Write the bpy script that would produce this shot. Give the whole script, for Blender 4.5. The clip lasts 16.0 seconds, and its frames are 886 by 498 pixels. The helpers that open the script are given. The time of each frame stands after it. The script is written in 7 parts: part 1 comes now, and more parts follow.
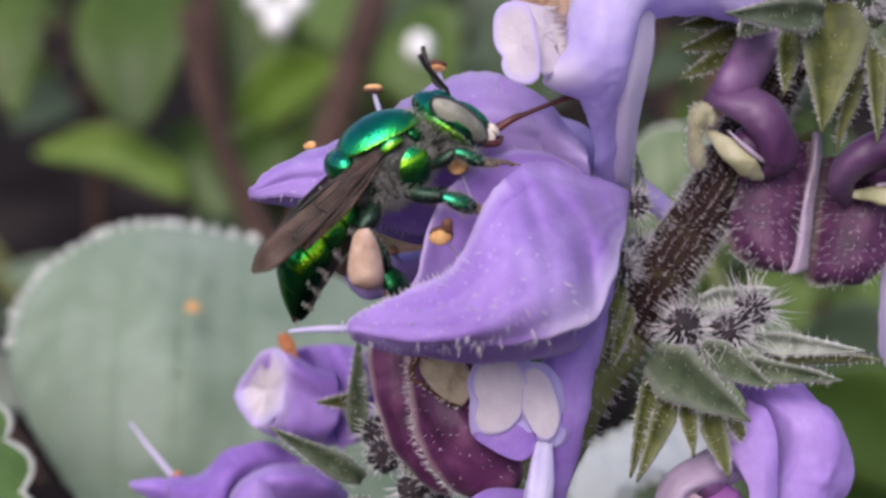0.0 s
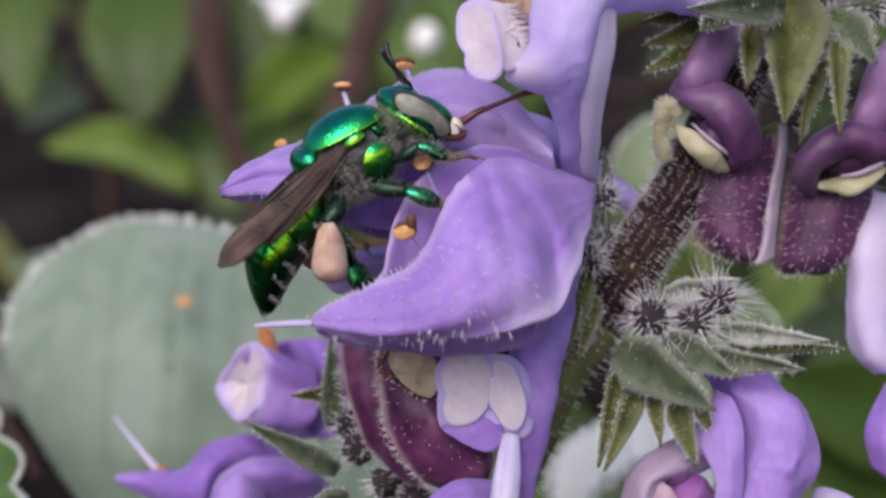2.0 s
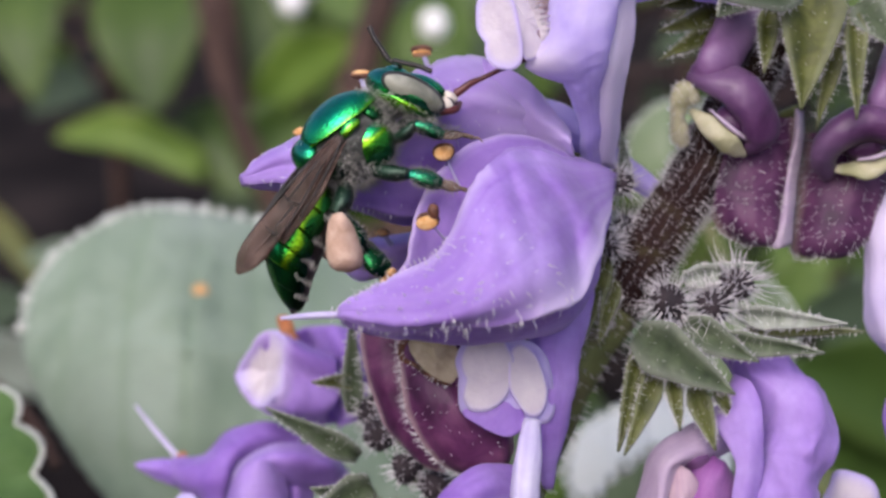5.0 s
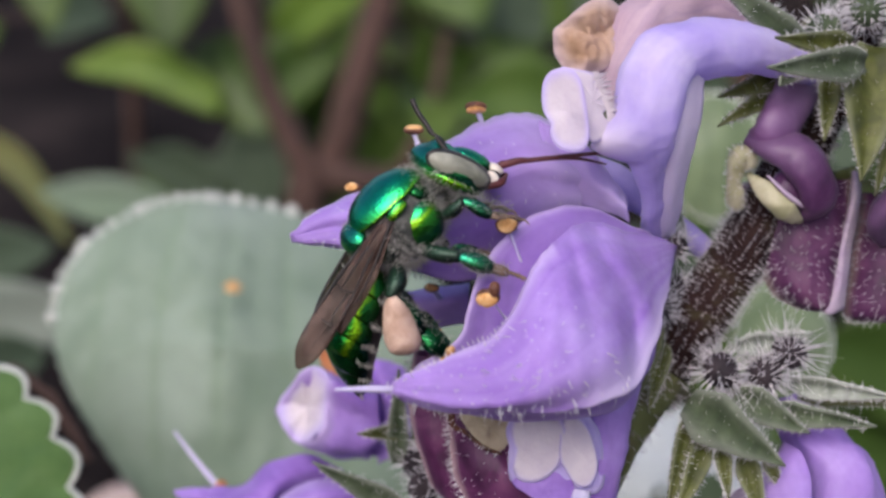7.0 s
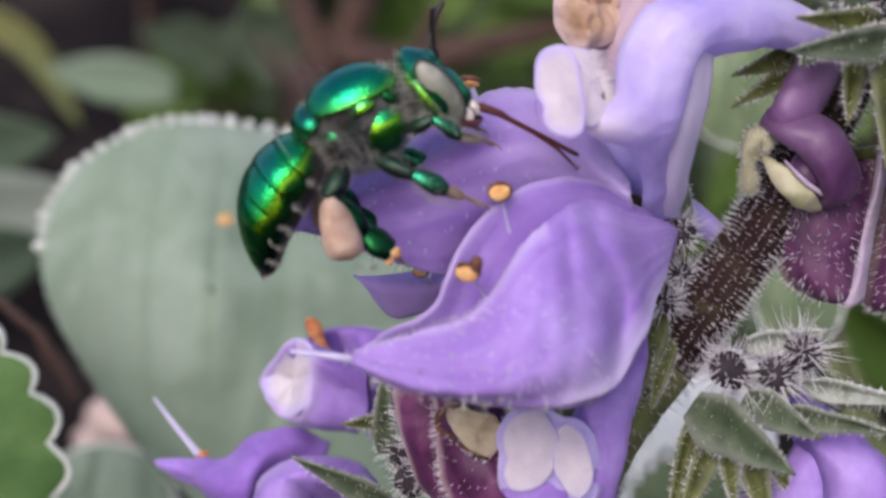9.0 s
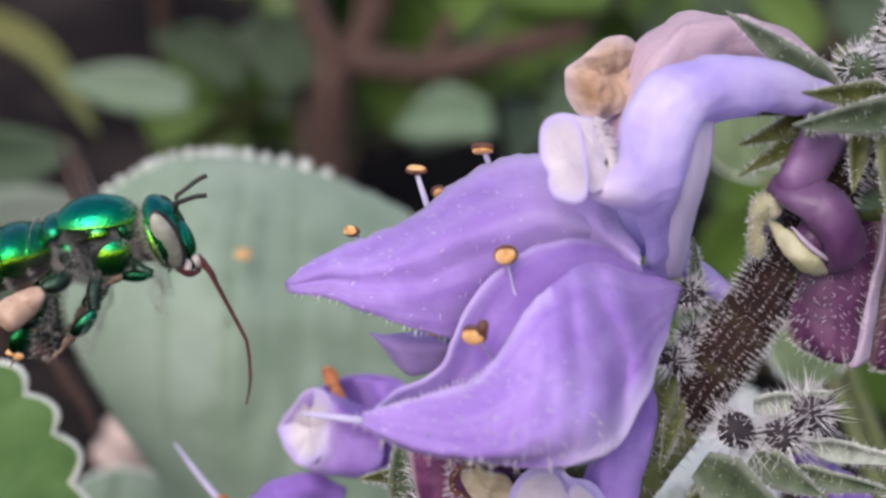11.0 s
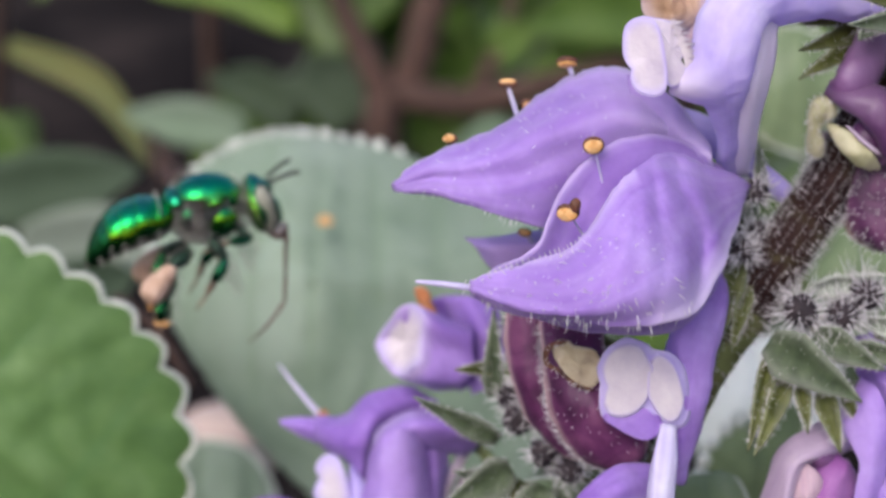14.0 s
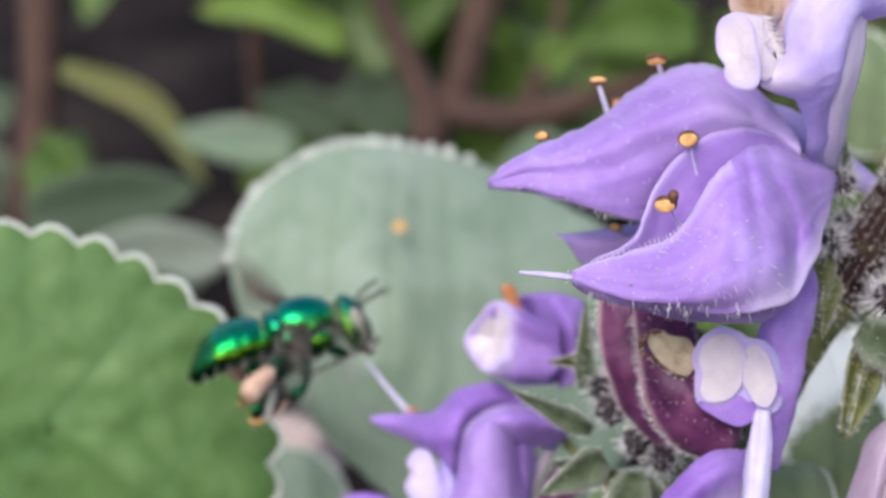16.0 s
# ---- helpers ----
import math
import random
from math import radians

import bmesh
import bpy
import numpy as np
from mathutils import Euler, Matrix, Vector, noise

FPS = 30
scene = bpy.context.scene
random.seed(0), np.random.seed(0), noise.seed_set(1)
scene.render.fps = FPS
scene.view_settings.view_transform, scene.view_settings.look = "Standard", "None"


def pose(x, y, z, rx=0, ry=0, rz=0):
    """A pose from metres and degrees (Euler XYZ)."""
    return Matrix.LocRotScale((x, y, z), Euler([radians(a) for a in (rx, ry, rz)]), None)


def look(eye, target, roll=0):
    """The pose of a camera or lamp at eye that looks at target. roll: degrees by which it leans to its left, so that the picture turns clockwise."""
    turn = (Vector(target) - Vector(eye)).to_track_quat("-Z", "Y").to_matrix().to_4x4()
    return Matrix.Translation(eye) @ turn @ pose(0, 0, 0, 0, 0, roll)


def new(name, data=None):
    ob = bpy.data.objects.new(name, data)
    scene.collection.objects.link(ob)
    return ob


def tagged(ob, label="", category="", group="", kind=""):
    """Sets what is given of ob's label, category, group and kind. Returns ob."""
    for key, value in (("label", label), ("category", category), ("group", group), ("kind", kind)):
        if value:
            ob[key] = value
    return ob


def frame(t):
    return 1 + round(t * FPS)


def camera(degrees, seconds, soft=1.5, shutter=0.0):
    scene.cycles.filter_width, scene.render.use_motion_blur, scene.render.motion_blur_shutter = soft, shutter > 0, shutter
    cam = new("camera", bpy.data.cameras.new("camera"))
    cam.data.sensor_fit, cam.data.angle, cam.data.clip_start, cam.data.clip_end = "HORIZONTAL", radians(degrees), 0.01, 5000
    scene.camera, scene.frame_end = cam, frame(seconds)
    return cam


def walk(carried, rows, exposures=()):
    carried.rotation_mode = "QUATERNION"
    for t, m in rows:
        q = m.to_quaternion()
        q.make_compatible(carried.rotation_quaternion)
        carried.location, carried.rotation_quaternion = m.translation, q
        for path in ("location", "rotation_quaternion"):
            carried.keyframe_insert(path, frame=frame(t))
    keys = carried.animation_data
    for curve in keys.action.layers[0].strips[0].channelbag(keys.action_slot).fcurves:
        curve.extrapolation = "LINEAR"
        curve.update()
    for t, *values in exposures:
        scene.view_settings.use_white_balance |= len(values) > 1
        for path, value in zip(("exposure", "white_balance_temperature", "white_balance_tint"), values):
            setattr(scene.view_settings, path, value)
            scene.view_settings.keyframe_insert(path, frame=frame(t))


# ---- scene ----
# All shapes are laid out in millimetres in a level frame: x to the right, y away, z up; BASE leans that frame into the garden.
MM = 0.001
BASE = pose(0, 0, 0, -16, 0, 0)


def aim(x, y, z, yaw, pitch, roll):
    return BASE @ pose(x * MM, y * MM, z * MM, 90 + pitch, 0, yaw) @ pose(0, 0, 0, 0, 0, roll)


cam = camera(30, 16.0, soft=2.7, shutter=0.5)
cam.data.dof.use_dof = True
cam.data.dof.focus_distance = 0.070
cam.data.dof.aperture_fstop = 52
CAMERA_PATH = [
    (0, 0.009, -76.877, -0.023, 0.009, 0.008, 0.236),
    (0.5, 0.799, -78.260, 0.682, 0.362, 0.142, -0.113),
    (1, 1.672, -77.288, 1.019, 0.511, -0.245, -0.071),
    (1.5, 1.618, -78.110, 0.883, 0.339, -0.135, 0.126),
    (2, 2.176, -77.915, 0.236, 0.628, -0.380, -0.379),
    (2.5, 2.703, -77.906, -0.490, 0.963, -0.420, -0.377),
    (3, 2.888, -77.994, -0.854, 1.278, -0.485, -0.668),
    (5.5, 0.951, -78.557, 1.239, 0.893, -1.184, -0.816),
    (6, 0.126, -78.442, 2.773, 1.311, -1.967, -0.805),
    (6.5, -0.254, -78.213, 4.684, 1.127, -3.006, -0.356),
    (7, -0.302, -77.432, 6.911, 1.157, -3.943, 0.367),
    (7.5, -0.796, -75.687, 9.054, 1.298, -5.644, 0.964),
    (8, -0.252, -74.216, 10.031, 1.630, -6.955, 0.972),
    (8.5, 0.217, -72.223, 10.363, 1.657, -8.385, 1.070),
    (9, 0.899, -71.405, 11.931, 1.871, -8.965, 0.791),
    (11.5, 0.866, -72.832, 15.136, 2.672, -9.244, 0.636),
    (12, -0.515, -73.970, 13.408, 3.268, -8.619, 0.435),
    (12.5, -1.544, -75.161, 12.879, 3.613, -8.672, 0.516),
    (13, -2.004, -77.273, 12.365, 3.816, -8.146, 0.703),
    (13.5, -1.523, -79.274, 11.002, 3.819, -7.593, 0.257),
    (14, -1.296, -81.619, 8.952, 3.604, -7.036, -0.169),
    (14.5, -1.050, -83.749, 6.722, 4.239, -5.923, -1.064),
    (15, -2.448, -84.411, 6.511, 4.353, -5.997, -0.698),
    (15.5, -3.223, -84.617, 7.599, 4.761, -5.973, -0.747),
    (16, -3.936, -84.128, 8.068, 4.895, -6.340, -1.068),
]
EXPOSURES = [(0.0, 0.38, 6280, 18), (1.5, 0.24, 6280, 18), (3.0, 0.40, 6300, 18), (5.5, 0.48, 6280, 17), (7.0, 0.40, 6300, 16), (9.0, 0.44, 6280, 17), (11.5, 0.53, 6300, 13), (13.0, 0.52, 6300, 12), (14.0, 0.53, 6300, 12), (15.0, 0.63, 6280, 11), (16.0, 0.73, 6250, 10)]
walk(cam, [(t, aim(*r)) for t, *r in CAMERA_PATH], EXPOSURES)

# ---- world and sun: a bright overcast sky ----
sky_world = bpy.data.worlds.new("overcast_sky")
scene.world = sky_world
sky_world.use_nodes = True
wn = sky_world.node_tree
sky = wn.nodes.new("ShaderNodeTexSky")
sky.sky_type, sky.sun_disc = "NISHITA", False
sky.sun_elevation, sky.sun_rotation, sky.dust_density = radians(47), radians(200), 4.0
wn.links.new(sky.outputs[0], wn.nodes["Background"].inputs[0])
wn.nodes["Background"].inputs[1].default_value = 0.14
sun = new("sun", bpy.data.lights.new("sun", "SUN"))
sun.data.energy, sun.data.angle, sun.data.color = 1.4, radians(40), (1.0, 0.96, 0.9)
sun.matrix_world = look((-0.42, -1.2, 1.36), (0, 0, 0))


# ---- materials ----
def node_mat(name, rough=0.5, metal=0.0):
    m = bpy.data.materials.new(name)
    m.use_nodes = True
    p = m.node_tree.nodes["Principled BSDF"]
    p.inputs["Roughness"].default_value = rough
    p.inputs["Metallic"].default_value = metal
    return m, m.node_tree, p


def mottled(nt, colors, scale, detail=4.0, coord="Object", distort=0.0, stretch=(1, 1, 1)):
    """A colour ramp over noise at a scale in cycles per millimetre."""
    tc = nt.nodes.new("ShaderNodeTexCoord")
    mp = nt.nodes.new("ShaderNodeMapping")
    mp.inputs["Scale"].default_value = [s * 1000 for s in stretch]
    nz = nt.nodes.new("ShaderNodeTexNoise")
    nz.inputs["Scale"].default_value = scale
    nz.inputs["Detail"].default_value = detail
    nz.inputs["Distortion"].default_value = distort
    rp = nt.nodes.new("ShaderNodeValToRGB")
    while len(rp.color_ramp.elements) < len(colors):
        rp.color_ramp.elements.new(0.5)
    for i, c in enumerate(colors):
        rp.color_ramp.elements[i].position = 0.3 + 0.4 * i / max(1, len(colors) - 1)
        rp.color_ramp.elements[i].color = (*c, 1)
    nt.links.new(tc.outputs[coord], mp.inputs[0])
    nt.links.new(mp.outputs[0], nz.inputs[0])
    nt.links.new(nz.outputs[0], rp.inputs[0])
    return rp.outputs[0], mp, nz


def mixed(nt, a, b, fac, mode="MIX"):
    mx = nt.nodes.new("ShaderNodeMix")
    mx.data_type, mx.blend_type = "RGBA", mode
    if isinstance(fac, float):
        mx.inputs[0].default_value = fac
    else:
        nt.links.new(fac, mx.inputs[0])
    nt.links.new(a, mx.inputs[6])
    nt.links.new(b, mx.inputs[7])
    return mx.outputs[2]


def relief(nt, p, height, strength, distance):
    bp = nt.nodes.new("ShaderNodeBump")
    bp.inputs["Strength"].default_value = strength
    bp.inputs["Distance"].default_value = distance * MM
    nt.links.new(height, bp.inputs["Height"])
    nt.links.new(bp.outputs[0], p.inputs["Normal"])
    return bp


def plant_mat(name, colors, fine, scale=0.35, rough=0.5, glow=0.3, bump=0.4, grain=3.0, stretch=(1, 1, 1), edge=None, net=0.0, net_scale=0.9, velvet=0.04, streak=0.0):
    """Plant tissue: broad mottling, fine grain, netted veins, soft relief and light passing through. edge: the pigment of margins and veins."""
    m, nt, p = node_mat(name, rough)
    broad, mp, _ = mottled(nt, colors, scale, 3.0, distort=0.6, stretch=stretch)
    small, _, nz = mottled(nt, fine, grain, 5.0)
    col = mixed(nt, broad, small, 0.35, "MULTIPLY")
    high = nz.outputs[0]
    if net:
        vo = nt.nodes.new("ShaderNodeTexVoronoi")
        vo.feature = "DISTANCE_TO_EDGE"
        vo.inputs["Scale"].default_value = net_scale
        wv = nt.nodes.new("ShaderNodeTexNoise")
        wv.inputs["Scale"].default_value = net_scale * 1.4
        ad = nt.nodes.new("ShaderNodeMix")
        ad.data_type, ad.blend_type = "RGBA", "ADD"
        ad.inputs[0].default_value = 0.5
        nt.links.new(mp.outputs[0], wv.inputs[0])
        nt.links.new(mp.outputs[0], ad.inputs[6])
        nt.links.new(wv.outputs[1], ad.inputs[7])
        nt.links.new(ad.outputs[2], vo.inputs[0])
        rp = nt.nodes.new("ShaderNodeValToRGB")
        rp.color_ramp.elements[0].color = (1 - net, 1 - net, 1 - net * 0.7, 1)
        rp.color_ramp.elements[1].position = 0.12
        nt.links.new(vo.outputs[0], rp.inputs[0])
        col = mixed(nt, col, rp.outputs[0], 1.0, "MULTIPLY")
        sm = nt.nodes.new("ShaderNodeMath")
        sm.operation = "MULTIPLY_ADD"
        sm.inputs[1].default_value = 0.4
        nt.links.new(nz.outputs[0], sm.inputs[0])
        nt.links.new(rp.outputs[0], sm.inputs[2])
        high = sm.outputs[0]
    if streak:
        tc = nt.nodes.new("ShaderNodeTexCoord")
        sm = nt.nodes.new("ShaderNodeMapping")
        sm.inputs["Scale"].default_value = (2.6, 0.16, 1)
        sn = nt.nodes.new("ShaderNodeTexNoise")
        sn.inputs["Scale"].default_value = 1.0
        sn.inputs["Detail"].default_value = 4.0
        sn.inputs["Distortion"].default_value = 0.4
        sr = nt.nodes.new("ShaderNodeValToRGB")
        sr.color_ramp.elements[0].position, sr.color_ramp.elements[0].color = 0.34, (1 - streak, 1 - streak * 1.25, 1 - streak * 0.6, 1)
        sr.color_ramp.elements[1].position, sr.color_ramp.elements[1].color = 0.6, (1, 1, 1, 1)
        nt.links.new(tc.outputs["UV"], sm.inputs[0])
        nt.links.new(sm.outputs[0], sn.inputs[0])
        nt.links.new(sn.outputs[0], sr.inputs[0])
        col = mixed(nt, col, sr.outputs[0], 1.0, "MULTIPLY")
        hs = nt.nodes.new("ShaderNodeMath")
        hs.operation = "MULTIPLY_ADD"
        hs.inputs[1].default_value = 0.5
        nt.links.new(sn.outputs[0], hs.inputs[0])
        nt.links.new(high, hs.inputs[2])
        high = hs.outputs[0]
    if edge:
        at = nt.nodes.new("ShaderNodeAttribute")
        at.attribute_name = "tint"
        rgb = nt.nodes.new("ShaderNodeRGB")
        rgb.outputs[0].default_value = (*edge, 1)
        col = mixed(nt, col, rgb.outputs[0], at.outputs["Fac"])
    nt.links.new(col, p.inputs["Base Color"])
    relief(nt, p, high, bump, 0.12)
    p.inputs["Specular IOR Level"].default_value = 0.35
    p.inputs["Sheen Weight"].default_value = velvet
    p.inputs["Sheen Roughness"].default_value = 0.5
    if glow > 0:
        tr = nt.nodes.new("ShaderNodeBsdfTranslucent")
        nt.links.new(col, tr.inputs[0])
        mx = nt.nodes.new("ShaderNodeMixShader")
        mx.inputs[0].default_value = glow
        nt.links.new(p.outputs[0], mx.inputs[1])
        nt.links.new(tr.outputs[0], mx.inputs[2])
        nt.links.new(mx.outputs[0], nt.nodes["Material Output"].inputs[0])
    return m


PETAL = plant_mat("violet_petal", [(0.302, 0.150, 0.565), (0.428, 0.254, 0.712), (0.552, 0.384, 0.825)], [(0.74, 0.66, 0.86), (1, 1, 1)], 0.20, 0.54, 0.34, 0.8, edge=(0.70, 0.58, 0.86), net=0.08, net_scale=0.5, velvet=0.18, streak=0.07)
PALE = plant_mat("pale_lilac_petal", [(0.455, 0.362, 0.795), (0.595, 0.495, 0.875), (0.735, 0.655, 0.92)], [(0.85, 0.82, 0.95), (1, 1, 1)], 0.25, 0.46, 0.38, 0.5, edge=(0.82, 0.73, 0.88), net=0.03, net_scale=0.5, velvet=0.18, streak=0.05)
PINK = plant_mat("faded_pink_petal", [(0.62, 0.45, 0.53), (0.72, 0.56, 0.62)], [(0.85, 0.8, 0.85), (1, 1, 1)], 0.2, 0.55, 0.4, velvet=0.18, streak=0.16)
WHITE = plant_mat("white_lobe", [(0.58, 0.51, 0.62), (0.70, 0.63, 0.69), (0.78, 0.72, 0.75)], [(0.85, 0.82, 0.9), (1, 1, 1)], 0.5, 0.5, 0.35, 0.8, edge=(0.60, 0.51, 0.84), velvet=0.18)
DRIED = plant_mat("dried_petal", [(0.46, 0.29, 0.18), (0.62, 0.44, 0.33), (0.74, 0.58, 0.50)], [(0.7, 0.6, 0.5), (1, 1, 1)], 0.5, 0.7, 0.4, 0.9, edge=(0.72, 0.57, 0.58))
WINE = plant_mat("wine_red_tissue", [(0.055, 0.012, 0.048), (0.13, 0.032, 0.105), (0.24, 0.085, 0.18)], [(0.7, 0.6, 0.7), (1, 1, 1)], 0.5, 0.42, 0.2, 0.7, edge=(0.55, 0.37, 0.40), net=0.06, net_scale=0.8, streak=0.05)
MAUVE = plant_mat("mauve_bud", [(0.11, 0.04, 0.125), (0.20, 0.085, 0.22), (0.31, 0.18, 0.35)], [(0.7, 0.6, 0.7), (1, 1, 1)], 0.35, 0.36, 0.25, 0.5, edge=(0.50, 0.34, 0.58), net=0.04, net_scale=0.7, streak=0.05)
PLUM_SAC = plant_mat("dark_plum_calyx", [(0.045, 0.012, 0.043), (0.095, 0.026, 0.085), (0.17, 0.065, 0.14)], [(0.65, 0.55, 0.65), (1, 1, 1)], 0.6, 0.5, 0.2, 0.8, edge=(0.40, 0.27, 0.27), net=0.06, net_scale=0.9, streak=0.04)
PLUM = plant_mat("plum_bud", [(0.05, 0.016, 0.055), (0.10, 0.036, 0.11), (0.17, 0.08, 0.18)], [(0.7, 0.6, 0.7), (1, 1, 1)], 0.35, 0.34, 0.2, 0.5, edge=(0.36, 0.24, 0.42), streak=0.05)
CREAM = plant_mat("cream_lip", [(0.38, 0.38, 0.22), (0.52, 0.50, 0.33), (0.66, 0.63, 0.48)], [(0.75, 0.7, 0.55), (1, 1, 1)], 0.6, 0.5, 0.3, 0.7, edge=(0.35, 0.2, 0.2))
BUFF = plant_mat("buff_lip", [(0.44, 0.35, 0.25), (0.57, 0.49, 0.35), (0.66, 0.58, 0.47)], [(0.7, 0.62, 0.52), (1, 1, 1)], 0.8, 0.55, 0.3, 0.8)
CALYX = plant_mat("green_calyx", [(0.040, 0.052, 0.006), (0.085, 0.098, 0.012), (0.15, 0.165, 0.042)], [(0.5, 0.55, 0.4), (1, 1, 1)], 0.7, 0.55, 0.25, 0.9, edge=(0.34, 0.36, 0.25), net=0.07, net_scale=1.2, streak=0.16)
GREY_CALYX = plant_mat("grey_green_calyx", [(0.028, 0.049, 0.019), (0.062, 0.090, 0.042), (0.125, 0.158, 0.095)], [(0.5, 0.5, 0.5), (1, 1, 1)], 0.7, 0.7, 0.15, 0.9, edge=(0.40, 0.42, 0.37), net=0.07, net_scale=1.2, streak=0.11)
DARK_BUD = plant_mat("dark_bud", [(0.014, 0.010, 0.014), (0.045, 0.032, 0.038)], [(0.6, 0.6, 0.6), (1, 1, 1)], 1.2, 0.8, 0.0, velvet=0.0)
STEM = plant_mat("purple_brown_stem", [(0.012, 0.006, 0.007), (0.028, 0.015, 0.014), (0.05, 0.042, 0.022)], [(0.5, 0.45, 0.45), (1, 1, 1)], 0.6, 0.85, 0.0, 0.9, velvet=0.0)
GREEN_STEM = plant_mat("green_stem", [(0.075, 0.09, 0.03), (0.14, 0.165, 0.06), (0.10, 0.075, 0.055)], [(0.7, 0.7, 0.6), (1, 1, 1)], 0.4, 0.6, 0.0)
HAIR = plant_mat("white_hair", [(0.80, 0.77, 0.80), (0.92, 0.90, 0.92)], [(0.95, 0.95, 0.95), (1, 1, 1)], 0.5, 0.5, 0.45, 0.0)
FILAMENT = plant_mat("filament", [(0.62, 0.56, 0.82), (0.80, 0.78, 0.90)], [(0.9, 0.9, 0.9), (1, 1, 1)], 0.5, 0.4, 0.3, streak=0.16)
ORANGE = plant_mat("orange_pollen", [(0.46, 0.21, 0.06), (0.70, 0.38, 0.14), (0.80, 0.54, 0.28)], [(0.6, 0.5, 0.45), (1, 1, 1)], 2.0, 0.85, 0.0, 0.9, 12.0)
RUST = plant_mat("rusty_pollen", [(0.34, 0.11, 0.04), (0.52, 0.20, 0.08), (0.64, 0.34, 0.18)], [(0.6, 0.5, 0.45), (1, 1, 1)], 2.0, 0.85, 0.0, 0.9, 12.0)
BROWN = plant_mat("brown_anther", [(0.05, 0.02, 0.015), (0.16, 0.06, 0.03)], [(0.7, 0.6, 0.5), (1, 1, 1)], 2.0, 0.6, 0.0)
LEAF_GREY = plant_mat("silver_green_leaf", [(0.185, 0.255, 0.183), (0.255, 0.328, 0.250), (0.322, 0.394, 0.324)], [(0.80, 0.85, 0.80), (1, 1, 1)], 0.12, 0.75, 0.22, 0.7, 3.0, edge=(0.20, 0.28, 0.19), net=0.05, net_scale=0.8, velvet=0.18)
LEAF_GREEN = plant_mat("green_leaf", [(0.062, 0.135, 0.034), (0.098, 0.190, 0.054), (0.142, 0.242, 0.085)], [(0.72, 0.78, 0.68), (1, 1, 1)], 0.18, 0.6, 0.2, 0.9, 2.5, edge=(0.075, 0.165, 0.05), net=0.06, net_scale=0.9)
LEAF_RIM = plant_mat("felted_margin", [(0.52, 0.56, 0.50), (0.72, 0.74, 0.70)], [(0.85, 0.85, 0.85), (1, 1, 1)], 0.6, 0.8, 0.2)
FAR_GREEN = plant_mat("far_leaf_green", [(0.045, 0.092, 0.014), (0.082, 0.152, 0.024), (0.14, 0.22, 0.052)], [(0.6, 0.6, 0.6), (1, 1, 1)], 0.03, 0.5, 0.3, 0.2, 0.4, edge=(0.12, 0.18, 0.05))
FAR_LIME = plant_mat("lime_green_leaf", [(0.10, 0.185, 0.022), (0.155, 0.265, 0.036), (0.23, 0.34, 0.07)], [(0.6, 0.6, 0.6), (1, 1, 1)], 0.03, 0.45, 0.35, 0.2, 0.4, edge=(0.18, 0.25, 0.06))
# FAR_GREEN darkened, painting in the weaker light on leaves that hang upright.
FAR_DIM = plant_mat("dim_green_leaf", [(0.030, 0.062, 0.010), (0.056, 0.108, 0.016), (0.095, 0.155, 0.03)], [(0.6, 0.6, 0.6), (1, 1, 1)], 0.03, 0.45, 0.3, 0.2, 0.4, edge=(0.10, 0.14, 0.03))
FAR_SAGE = plant_mat("far_leaf_sage", [(0.10, 0.17, 0.10), (0.17, 0.25, 0.16), (0.24, 0.31, 0.23)], [(0.7, 0.7, 0.7), (1, 1, 1)], 0.03, 0.7, 0.25, 0.2, 0.4, edge=(0.26, 0.32, 0.25))
FAR_PALE = plant_mat("far_leaf_pale", [(0.24, 0.29, 0.23), (0.36, 0.40, 0.34)], [(0.7, 0.7, 0.7), (1, 1, 1)], 0.03, 0.7, 0.25, 0.2, 0.4)
FAR_GREY = plant_mat("far_leaf_grey", [(0.060, 0.095, 0.052), (0.125, 0.17, 0.115)], [(0.7, 0.7, 0.7), (1, 1, 1)], 0.03, 0.7, 0.25, 0.2, 0.4)
FAR_YELLOW = plant_mat("far_leaf_yellow", [(0.07, 0.11, 0.04), (0.14, 0.15, 0.045), (0.26, 0.17, 0.05)], [(0.8, 0.8, 0.8), (1, 1, 1)], 0.02, 0.6, 0.25, 0.2, 0.4)
FAR_BROWN = plant_mat("far_twig", [(0.032, 0.017, 0.013), (0.085, 0.045, 0.034)], [(0.7, 0.7, 0.7), (1, 1, 1)], 0.05, 0.8, 0.0, 0.4, 0.4)
LEAF_MID = plant_mat("dull_green_leaf", [(0.13, 0.18, 0.09), (0.20, 0.26, 0.14), (0.28, 0.33, 0.22)], [(0.75, 0.8, 0.72), (1, 1, 1)], 0.2, 0.75, 0.25, 0.7, 3.0, edge=(0.12, 0.17, 0.09), net=0.05, net_scale=0.8, velvet=0.15)
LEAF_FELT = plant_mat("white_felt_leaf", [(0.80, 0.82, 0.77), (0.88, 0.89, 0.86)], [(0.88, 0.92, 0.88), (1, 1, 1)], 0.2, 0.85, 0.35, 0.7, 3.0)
MAGENTA = plant_mat("magenta_petal", [(0.22, 0.06, 0.26), (0.36, 0.13, 0.40), (0.46, 0.22, 0.50)], [(0.8, 0.7, 0.8), (1, 1, 1)], 0.3, 0.45, 0.3, 0.5, edge=(0.10, 0.02, 0.13), velvet=0.15, streak=0.16)
BLUSH = plant_mat("blush_beige_tube", [(0.43, 0.33, 0.48), (0.54, 0.43, 0.57), (0.62, 0.53, 0.61)], [(0.85, 0.8, 0.85), (1, 1, 1)], 0.25, 0.5, 0.35, 0.5, edge=(0.72, 0.62, 0.62), velvet=0.15, streak=0.11)
